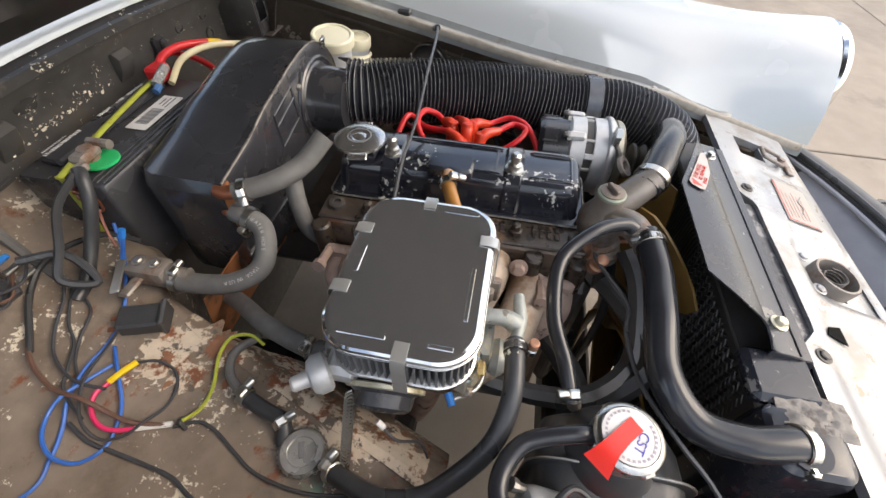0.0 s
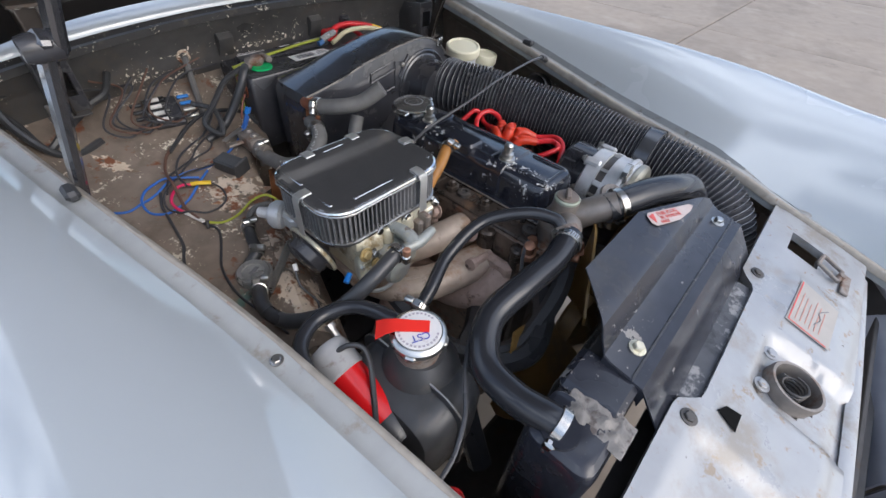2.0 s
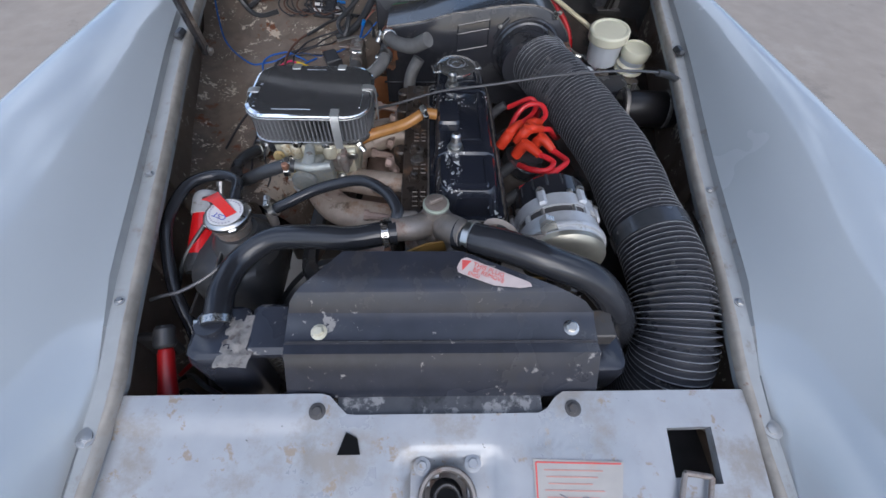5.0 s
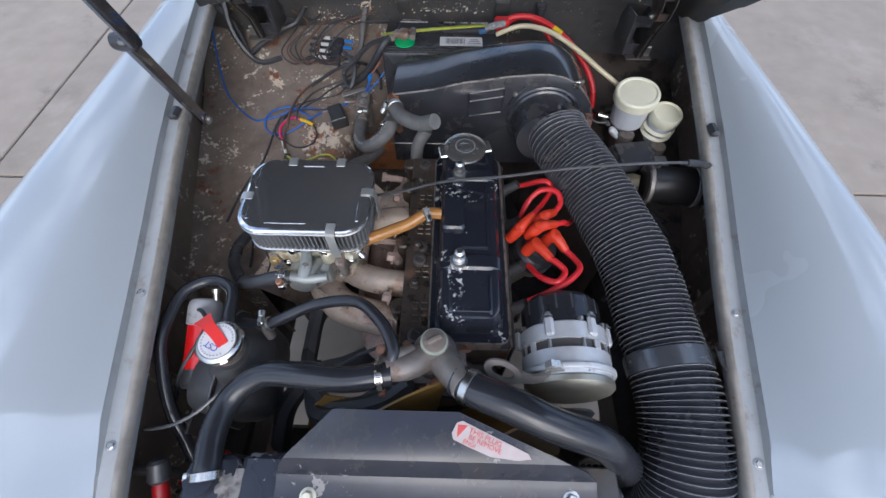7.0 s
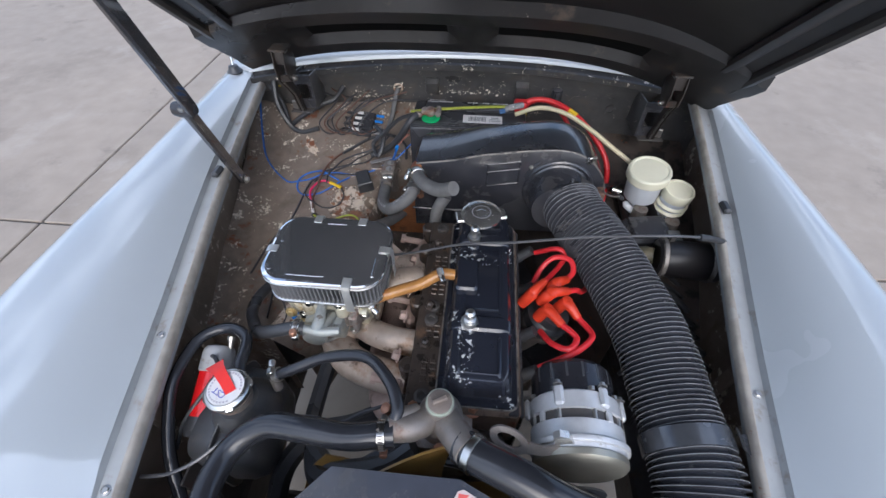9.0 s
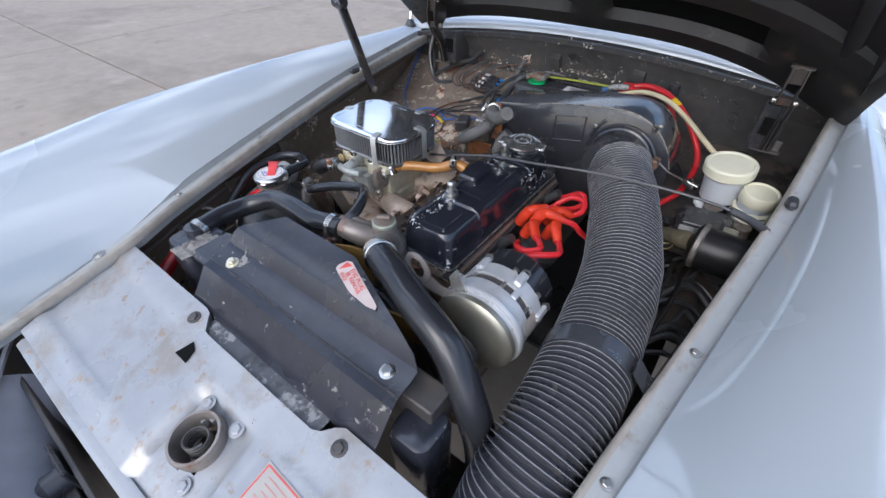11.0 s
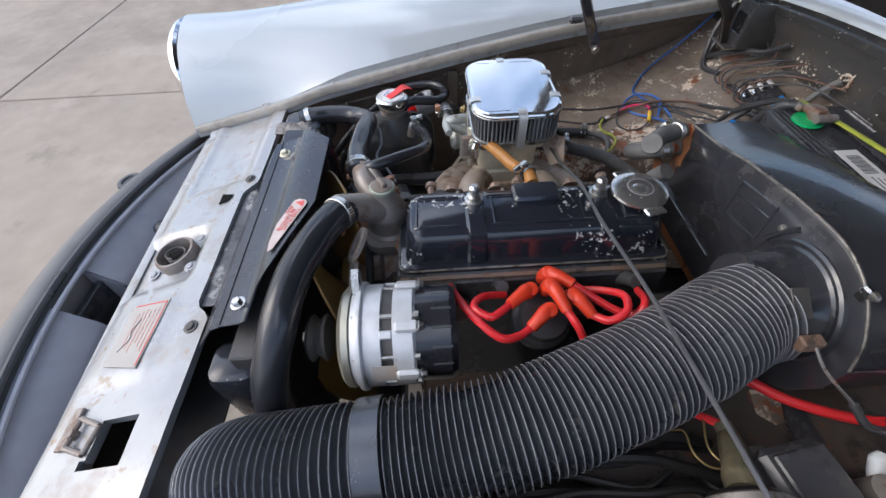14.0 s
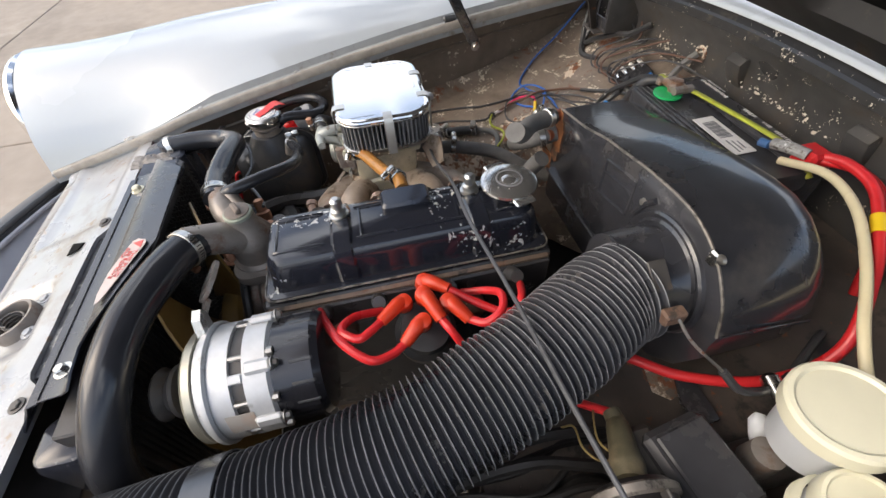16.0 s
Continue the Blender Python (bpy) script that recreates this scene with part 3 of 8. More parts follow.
def build_slam_panel():
    """The bonnet lock platform across the nose."""
    sp = thing("slam_panel", (0, -0.08, 0.60), "worn white bonnet lock platform with scratches, stains and holes", "body panel")

    def z_at(y):
        return float(np.interp(y, (-0.175, -0.12, -0.06, 0.0, 0.03), (0.642, 0.660, 0.676, 0.692, 0.697)))

    bm = bmesh.new()
    xs = [round(-0.35 + 0.01 * i, 5) for i in range(71)]

    def rear(x):
        return 0.022 - 0.022 * (smooth(-0.126, -0.096, x) - smooth(0.112, 0.140, x))

    def front(x):
        return -0.144 + 0.030 * x + 0.05 * x * x

    def inside_hole(x, y):
        if 0.2501 < x < 0.2999 and -0.066 < y < -0.016:
            return True
        return math.hypot(x - 0.008, y + 0.078) < 0.0265

    grid = {}
    nu, nv = len(xs), 21
    for i, x in enumerate(xs):
        f, r = front(x), rear(x)
        for j in range(nv):
            y = f + (r - f) * j / (nv - 1)
            z = z_at(y) + 0.0010 * noise.noise((x * 22, y * 22, 3))
            z += 0.0016 * noise.noise((x * 9, y * 9, 7))
            edge = 0.066 + 0.10 * max(-0.05 - y, 0)
            d = max(abs(x - (edge - 0.042) / 2) - (edge + 0.042) / 2 + 0.016, 0.0), max(abs(y + 0.095) - 0.046, 0.0)
            z -= 0.012 * (1 - smooth(0.004, 0.016, math.hypot(*d)))       # sunk well round the lock cup
            d = max(abs(x - 0.150) - 0.046, 0.0), max(abs(y + 0.073) - 0.028, 0.0)
            z += 0.003 * (1 - smooth(0.006, 0.016, math.hypot(*d)))       # raised field under the sticker
            if abs(x) < 0.34:
                z -= 0.004 * smooth(-0.125, -0.135, y)
            if x < -0.125:
                z -= 0.006 * (smooth(-0.12, -0.108, y) - smooth(-0.015, -0.003, y)) * smooth(-0.13, -0.145, x)
            grid[i, j] = bm.verts.new((x, y, z))
    for i in range(nu - 1):
        for j in range(nv - 1):
            q = [grid[i, j], grid[i + 1, j], grid[i + 1, j + 1], grid[i, j + 1]]
            cx, cy = sum(v.co.x for v in q) / 4, sum(v.co.y for v in q) / 4
            if not inside_hole(cx, cy):
                bm.faces.new(q)
    for v in [v for v in bm.verts if not v.link_faces]:
        bm.verts.remove(v)
    # turn the open edges down
    edges = [e for e in bm.edges if len(e.link_faces) == 1]
    r = bmesh.ops.extrude_edge_only(bm, edges=edges)
    for v in r["geom"]:
        if isinstance(v, bmesh.types.BMVert):
            v.co.z -= 0.012
    bm.verts.index_update()
    g = Geo().add([v.co.copy() for v in bm.verts], [[v.index for v in f.verts] for f in bm.faces])
    bm.free()
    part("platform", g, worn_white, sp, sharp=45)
    # front flange with folded seam
    fl = []
    for i in range(29):
        x = -0.345 + 0.69 * i / 28
        f = front(x)
        fl.append([(x, f + 0.002, 0.640), (x, f - 0.006, 0.641), (x, f - 0.014, 0.637), (x, f - 0.016, 0.622), (x, f - 0.018, 0.55)])
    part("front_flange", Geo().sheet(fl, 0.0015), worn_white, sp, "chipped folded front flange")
    part("rear_channel", Geo().prism([(-0.335, 0.03), (0.335, 0.03), (0.335, -0.11), (-0.335, -0.11)], 0.600, 0.604), dark_metal, sp, "dark underside channel")
    cup = Geo().lathe([(0.023, -0.050), (0.0245, 0.002), (0.026, 0.0065), (0.029, 0.0065), (0.0305, 0.003), (0.0300, -0.014)], (0.008, -0.078, 0.6705), (0, -0.18, 1), 36, caps=False)
    cup.lathe([(0.018, -0.030), (0.026, -0.030)], (0.008, -0.078, 0.6705), (0, -0.18, 1), 36, caps=False)
    cup_ob = part("lock_cup", cup, grey_cast, sp, "dirty round bonnet lock cup")
    spr = [(0.008 + 0.013 * math.cos(a * 0.9), -0.078 + 0.013 * math.sin(a * 0.9), 0.650 + 0.0022 * a * 0.32) for a in range(36)]
    part("spring", Geo().tube(spr, 0.0016, 6, 2), dark_metal, cup_ob)
    for x, y in ((-0.018, -0.048), (0.036, -0.046), (0.030, -0.112)):
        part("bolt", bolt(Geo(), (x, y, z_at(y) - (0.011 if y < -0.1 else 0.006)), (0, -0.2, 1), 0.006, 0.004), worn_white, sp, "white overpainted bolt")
    for x in (-0.132, 0.149):
        part("bolt", bolt(Geo(), (x, 0.004, z_at(0.004)), (0, -0.2, 1), 0.006, 0.004), dark_metal, sp, "dirty dark bolt")
    # no hole is cut here: a near-black plate paints the slot's shade
    tri = Geo().prism([(-0.012, -0.010), (0.012, -0.010), (0.008, 0.006), (-0.004, 0.012)], 0, 0.0012, pose(-0.095, -0.028, z_at(-0.028) + 0.0005, 14))
    part("slot", tri, shade_black, sp, "near-black plate painted as the shade of a drain slot")
    # safety catch beside the large hole
    k = Geo()
    loop = [(0.258, -0.060), (0.286, -0.064), (0.276, -0.093), (0.246, -0.090)]
    for (ax, ay), (bx, by) in zip(loop, loop[1:] + loop[:1]):
        k.tube([(ax, ay, z_at(ay) + 0.006), (bx, by, z_at(by) + 0.006)], 0.0030, 8)
    k.box((0.255, -0.102, z_at(-0.102) + 0.003), (0.046, 0.012, 0.004), 0.001, Euler((0.25, 0, 0)).to_matrix().to_4x4())
    k.lathe([(0.005, 0), (0.005, 0.010)], (0.262, -0.092, z_at(-0.092)), (0, -0.2, 1), 10)
    part("safety_catch", k, grey_cast, sp, "grey steel safety catch")
    return sp


slam_panel = build_slam_panel()


def build_sticker():
    m = pose(0.1435, -0.0730, 0.6768, 15.0, 0, -2)
    st = thing("warning_sticker", (0.1435, -0.073, 0.6748), "faded torn cream sticker with a red border on the platform", "sticker")
    part("paper", Geo().prism([(-0.0445, -0.0290), (0.0410, -0.0275), (0.0500, 0.0270), (-0.0460, 0.0280)], 0, 0.0006, m), label_dirty, st)
    fr = Geo()
    for c, s in (((0.002, 0.0250, 0.0009), (0.090, 0.0016, 0.0004)), ((-0.0430, 0, 0.0009), (0.0016, 0.050, 0.0004))):
        fr.box(m @ Vector(c), s, 0, m.to_3x3().to_4x4())
    part("border", fr, label_red, st, "thin red border")
    for i in range(6):
        b = Geo().box(m @ V(-0.004 - 0.002 * (i % 3), 0.018 - 0.0062 * i, 0.0008), (0.062 - 0.008 * (i % 3), 0.0014, 0.0003), 0, m.to_3x3().to_4x4())
        part("text_bar", b, faded_red, st)
    part("tear", Geo().tube([m @ V(-0.02, -0.004, 0.001), m @ V(-0.004, -0.010, 0.001), m @ V(0.008, -0.006, 0.001), m @ V(0.024, -0.016, 0.001)], 0.0006, 5, 4), ink_grey, st, "dark torn line")


build_sticker()


def build_bumper():
    """The deep dark rubber nose with its open trough behind the rim."""
    bp = thing("front_bumper", (0, -0.35, 0.40), "large dark grey moulded rubber front bumper, sun-faded and stained", "bumper")

    def rim(x):
        return -0.292 + 0.60 * x * x, 0.632 - 0.03 * (x / 0.7) ** 2

    grid, xs = [], [-0.70 + 1.40 * i / 48 for i in range(49)]
    for x in xs:
        y, z = rim(x)
        k = 1 - 0.35 * (x / 0.7) ** 2
        grid.append([(x, y + 0.022, z - 0.10), (x, y + 0.014, z - 0.020), (x, y + 0.010, z - 0.006), (x, y + 0.004, z), (x, y - 0.012, z + 0.002), (x, y - 0.026 * k, z - 0.004), (x, y - 0.042 * k, z - 0.014),
                     (x, y - 0.054 * k, z - 0.045), (x, y - 0.058 * k, z - 0.12), (x, y - 0.06 * k, z - 0.25), (x, y - 0.05, z - 0.30)])
    part("skin", Geo().sheet(grid, 0.003), bumper_rubber, bp, sharp=55)
    part("rim_bead", Geo().tube([(x, rim(x)[0] + 0.012, rim(x)[1] - 0.002) for x in xs[8:41:2]], 0.006, 10, 3), rubber, bp, "black rubber bead along the rim")
    part("inner_bead", Geo().tube([(x, rim(x)[0] + 0.026, rim(x)[1] - 0.012) for x in xs[10:39:2]], 0.004, 8, 3), grille_grey, bp)
    for x0, x1 in ((-0.345, -0.022), (0.056, 0.345)):
        rows = []
        for i in range(13):
            x = x0 + (x1 - x0) * i / 12
            y, z = rim(x)
            rows.append([(x, y + 0.014, z - 0.014), (x, y + 0.026, z - 0.026), (x, y + 0.058, z - 0.060), (x, y + 0.064, z - 0.072), (x, y + 0.066, z - 0.14)])
        part("trough", Geo().sheet(rows, 0.003), grille_grey, bp, "grey inner moulding behind the rim")
    for x in (-0.022, 0.056):
        w = Geo().prism([(-0.275, 0.610), (-0.232, 0.567), (-0.228, 0.50), (-0.275, 0.50)], -0.002, 0.002, Matrix(((0, 0, 1, x), (1, 0, 0, 0), (0, 1, 0, 0), (0, 0, 0, 1))))
        part("web", w, grille_grey, bp, "grey moulded web")
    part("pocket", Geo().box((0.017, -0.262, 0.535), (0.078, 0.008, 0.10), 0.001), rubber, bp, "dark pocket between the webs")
    for s in (-1, 1):
        x = s * 0.235
        y, z = rim(x)
        part("dimple", Geo().lathe([(0.024, -0.002), (0.022, 0.001), (0.015, 0.001), (0.012, -0.004), (0.001, -0.004)], (x, y - 0.026, z - 0.003), (0, -0.15, 1), 20), rubber, bp, "round moulded dimple")
    gr = thing("grille_panel", (0, -0.19, 0.40), "dark slotted grille panel deep behind the bumper", "grille")
    part("backing", Geo().box((0, -0.186, 0.44), (0.70, 0.006, 0.30), 0.001), dark_metal, gr)
    for k in range(7):
        part("slat", Geo().box((0, -0.205, 0.56 - 0.035 * k), (0.66, 0.012, 0.006), 0.001), dark_metal, gr)
    br = thing("horn_bracket", (-0.16, -0.19, 0.50), "small black bracket and fitting in the nose opening", "bracket")
    part("plate", Geo().box((-0.16, -0.195, 0.565), (0.060, 0.006, 0.07), 0.003), satin_black, br)
    part("stud", Geo().lathe([(0.018, 0), (0.018, 0.02), (0.010, 0.03)], (-0.15, -0.198, 0.57), (0, -1, 0), 16), satin_black, br)
    return bp


build_bumper()


def build_inner_wing(s, label):
    iw = thing("inner_wing", (s * 0.5, 0.4, 0.3), label, "body panel", "inner wings")
    grid = []
    for i in range(28):
        y = -0.15 + 0.042 * i
        lx, lz = lip(y, s)
        w = lx + 0.034 + 0.012 * smooth(0.3, 0.9, y)
        base = 0.30
        grid.append([(s * (lx + 0.020), y, lz - 0.006), (s * (w), y, lz - 0.022), (s * (w + 0.012 + 0.004 * noise.noise((y * 8, 0, s))), y, lz - 0.09), (s * (w + 0.006), y, 0.58), (s * (w - 0.02), y, 0.45), (s * (w - 0.06), y, base)])
    if s > 0:
        grid = [r[::-1] for r in grid]
    part("panel", Geo().sheet(grid, 0.0015), inner_grime, iw, sharp=50)
    seam = []
    for i in range(14):
        y = -0.12 + 0.08 * i
        lx, lz = lip(y, s)
        seam.append((s * (lx + 0.040 + 0.012 * smooth(0.3, 0.9, y)), y, lz - 0.062))
    part("seam", Geo().tube(seam, 0.004, 6, 3), inner_grime, iw, "pressed stiffening bead")
    for y in (0.02, 0.22, 0.36):
        lx, lz = lip(y, s)
        part("brace", Geo().box((s * (lx + 0.030), y, lz - 0.10), (0.006, 0.022, 0.11), 0.002), inner_grime, iw, "small upright brace")
    return iw


build_inner_wing(-1, "dirty brown-black inner wing wall with chipped paint")
build_inner_wing(1, "dirty brown-black inner wing wall with chipped paint")


flake_paint = material("flake_paint", FLAKE, 0.7, 0, 0.15, 200, 0.1)


ledge_black = material("ledge_black", (0.030, 0.029, 0.029), 0.45, 0, 0.35, 40, 0.25, spec=0.22,
                       patches=(((0.09, 0.075, 0.06), 18, 0.56, 0.12, 0.7, 71), (FLAKE, 230, 0.675, 0.012, 0.7, 72)), cluster=0.6)


def build_bulkhead():
    bh = thing("bulkhead", (0, 0.97, 0.5), "black bulkhead panel with flaked white paint spots", "body panel")
    grid = []
    for i in range(27):
        x = -0.54 + 1.08 * i / 26
        bow = 0.075 * (x / 0.54) ** 2
        ztop = 0.859 - 0.046 * (x / 0.54) ** 2
        y0 = 0.972 - bow * 0.35
        grid.append([(x, y0 + 0.0, 0.50), (x, y0, 0.70), (x, y0 + 0.004 * noise.noise((x * 9, 1, 2)), 0.78), (x, y0 - 0.004, ztop - 0.045), (x, y0 - 0.020, ztop - 0.022), (x, y0 - 0.026, ztop - 0.006)])
    part("panel", Geo().sheet([list(r) for r in zip(*grid)][::-1], 0.0015), black_shell, bh, sharp=50)
    for x in (-0.091, 0.115):
        lug = [(0.976, 0.818), (0.958, 0.816), (0.950, 0.808), (0.956, 0.790), (0.968, 0.772), (0.980, 0.772)]
        part("lug", Geo().prism(lug, -0.015, 0.015, Matrix(((0, 0, 1, x), (1, 0, 0, 0), (0, 1, 0, 0), (0, 0, 0, 1))), 0.003), black_shell, bh, "pressed lug")
    gl = Geo().lathe([(0.0125, 0), (0.012, 0.004), (0.008, 0.005), (0.006, 0.0)], (-0.172, 0.968, 0.787), (0, -1, 0), 20)
    part("grommet", gl, bare_patch, bh, "pale rusted grommet hole")
    part("blanking_plug", Geo().box((0.196, 0.962, 0.788), (0.024, 0.014, 0.034), 0.004).box((0.196, 0.952, 0.790), (0.014, 0.010, 0.020), 0.003), satin_black, bh, "black rubber blanking block")
    for x, z in ((0.256, 0.797), (0.322, 0.796), (0.324, 0.760), (0.158, 0.766)):
        y0 = 0.970 - 0.026 * (x / 0.54) ** 2
        part("dimple", Geo().lathe([(0.0115, 0), (0.0105, 0.0028), (0.0075, 0.0030), (0.0065, 0.0005)], (x, y0, z), (0, -1, 0), 20), black_shell, bh, "round pressed dimple")
    # ragged chips and scrapes down to the pale undercoat
    for cx, cz, w, hgt, n, slant in ((-0.252, 0.768, 0.036, 0.010, 60, 0.5), (-0.208, 0.764, 0.026, 0.009, 46, 0.2), (-0.275, 0.788, 0.040, 0.012, 16, 0.7), (-0.172, 0.790, 0.016, 0.012, 26, 0.3), (-0.20, 0.793, 0.026, 0.002, 10, 0.1),
                                     (-0.030, 0.783, 0.060, 0.006, 60, 0.2), (0.045, 0.785, 0.050, 0.006, 34, 0.2), (-0.02, 0.806, 0.09, 0.008, 14, 0.4), (-0.345, 0.806, 0.040, 0.010, 18, 0.9), (-0.45, 0.800, 0.014, 0.010, 14, 1.2), (0.24, 0.786, 0.030, 0.010, 8, 0.6)):
        sp = Geo()
        for i in range(n):
            x, z = cx + random.gauss(0, w * 0.5), cz + random.gauss(0, hgt * 0.6)
            r = 0.0005 + 0.0030 * random.random() ** 3
            turn, thin = slant + random.gauss(0, 0.5), random.uniform(0.25, 0.8)
            y = 0.9685 - 0.02625 * (x / 0.54) ** 2 - (0.0045 if z > 0.795 else 0.0028)
            ring = []
            for q in range(9):
                a = 2 * math.pi * q / 9
                k = r * random.uniform(0.45, 1.5)
                u, v = k * math.cos(a), k * thin * math.sin(a)
                ring.append((x + u * math.cos(turn) - v * math.sin(turn), y, z + u * math.sin(turn) + v * math.cos(turn)))
            sp.add(ring, [tuple(range(9))])
        tagged(part("paint_chip", sp, flake_paint, bh, "splash of bare pale chips"), kind="stuff")
    # ledge seam below the cowl
    led = []
    for i in range(27):
        x = -0.52 + 1.04 * i / 26
        ztop = 0.859 - 0.046 * (x / 0.54) ** 2
        y0 = 0.972 - 0.075 * (x / 0.54) ** 2 * 0.35
        led.append([(x, y0 - 0.029, ztop - 0.014), (x, y0 - 0.027, ztop - 0.004), (x, y0 - 0.022, ztop - 0.003), (x, y0 - 0.016, ztop - 0.010), (x, y0 - 0.006, ztop - 0.010), (x, y0 + 0.002, ztop - 0.002), (x, y0 + 0.005, ztop + 0.003)])
    part("drip_ledge", Geo().sheet(led, 0.0015), ledge_black, bh, "narrow black ledge with chipped edge")
    return bh


build_bulkhead()


def build_cowl():
    cw = thing("scuttle_panel", (0, 1.1, 0.8), "white painted scuttle panel behind the bonnet opening", "body panel")
    grid = []
    for i in range(25):
        x = -0.56 + 1.12 * i / 24
        u = (x / 0.56) ** 2
        z = 0.876 - 0.048 * u
        y0 = 0.970 - 0.028 * u
        grid.append([(x, y0 + 0.001, z - 0.017), (x, y0 + 0.003, z - 0.007), (x, y0 + 0.014, z), (x, y0 + 0.10, z + 0.012), (x, y0 + 0.36, z + 0.03)])
    part("panel", Geo().sheet(grid, 0.0015), white_paint, cw, sharp=50)
    part("washer_jet", Geo().lathe([(0.012, 0), (0.012, 0.004), (0.007, 0.010), (0.004, 0.012)], (-0.10, 1.05, 0.882), (0, 0, 1), 16), rubber, cw)
    return cw


build_cowl()


def build_aerial():
    a = thing("aerial", (-0.54, 0.93, 0.828), "radio aerial with a chrome base on the white wing", "aerial")
    part("base", Geo().lathe([(0.017, 0), (0.017, 0.003), (0.012, 0.008), (0.010, 0.015), (0.006, 0.017)], (-0.54, 0.93, 0.826), (0, 0, 1), 20), rubber, a, "dark rubber base")
    part("mast", Geo().tube([(-0.54, 0.93, 0.84), (-0.545, 0.955, 0.92), (-0.55, 0.98, 1.02)], [0.003, 0.002, 0.0014], 8), chrome, a)


build_aerial()


frame_black = material("frame_black", (0.020, 0.019, 0.019), 0.36, 0, 0.3, 30, 0.2, patches=(((0.10, 0.075, 0.055), 14, 0.58, 0.14, 0.6, 90), (FLAKE, 90, 0.70, 0.012, 0.7, 92)))


def build_bonnet():
    """The open bonnet, hinged at the scuttle, seen from below."""
    bn = thing("bonnet", (0, 0.93, 0.90), "open black-lined bonnet standing up on its rear hinges", "bonnet")
    ang = radians(39)
    org = V(0, 0.922, 0.839)
    fw, up = V(0, -math.cos(ang), math.sin(ang)), V(0, math.sin(ang), math.cos(ang))

    def half(d):
        return 0.502 - 0.115 * d

    def place(x, d, h):
        # the rear edge bows forward in the middle, and the panel leans a little
        bow = 0.042 * max(1 - abs(x / 0.5) ** 3, 0) * max(1 - d / 0.9, 0)
        return org + V(x, -0.026 * x, -0.168 * x ** 3) + fw * (d + bow) + up * h

    def crown(x, d):
        return 0.068 * (1 - abs(x / half(d)) ** 3) - 0.02 * d * d

    skin, under = [], []
    for j in range(15):
        d = -0.01 + 1.09 * j / 14
        skin.append([place(half(d) * (i / 12 - 1), d, crown(half(d) * (i / 12 - 1), d) + 0.002) for i in range(25)])
    part("skin", Geo().sheet(skin, 0.0012), white_paint, bn, "white outer skin", sharp=50)
    for j in range(15):
        d = 0.005 + 1.065 * j / 14
        under.append([place(0.985 * half(d) * (i / 12 - 1), d, crown(half(d) * (i / 12 - 1), d) - 0.006) for i in range(25)])
    part("lining", Geo().sheet(under[::-1], 0.002), plain_black, bn, "satin black underside", sharp=50)
    # side flanges and stiffening frame
    for s in (-1, 1):
        part("side_flange", Geo().tube([place(s * (half(d) - 0.012), d, -0.006) for d in (-0.008, 0.3, 0.65, 1.07)], 0.011, 10), frame_black, bn, "rolled black side edge")
        ch = [place(s * (half(d) - 0.055), d, crown(half(d) - 0.055, d) - 0.014) for d in (0.02, 0.35, 0.7, 1.03)]
        part("side_rail", Geo().tube(ch, 0.013, 8, flat=0.6), plain_black, bn)
    rear = []
    for i in range(41):
        x = -0.49 + 0.98 * i / 40
        c = crown(x, 0.05)
        hole = 0.016 * max(smooth(0.026, 0.042, abs(x)) - smooth(0.325, 0.345, abs(x)), 0)
        rear.append([place(x, dd, c + hh) for dd, hh in ((-0.010, -0.004), (-0.004, -0.026), (0.046, -0.026), (0.058, -0.024 + hole), (0.138, -0.024 + hole), (0.150, -0.026), (0.192, -0.024), (0.210, -0.007))])
    part("rear_frame", Geo().sheet(rear, 0.0015), frame_black, bn, "pressed black rear frame with two long recesses", sharp=40)
    # added sheets paint the two recesses as if in deep shade
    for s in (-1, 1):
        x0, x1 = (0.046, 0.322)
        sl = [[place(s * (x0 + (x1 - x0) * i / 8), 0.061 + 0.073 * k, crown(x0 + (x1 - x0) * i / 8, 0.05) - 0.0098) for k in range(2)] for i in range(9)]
        part("recess", Geo().sheet(sl, 0.001), shade_black, bn, "near-black sheet painting shade into the recess")
    return bn


build_bonnet()


hinge_rust = material("hinge_rust", (0.052, 0.043, 0.037), 0.40, 0.3, 0.35, 60, 0.3, patches=((RUST, 34, 0.62, 0.08, 0.8, 18), ((0.30, 0.27, 0.22), 120, 0.68, 0.04, 0.5, 19)))


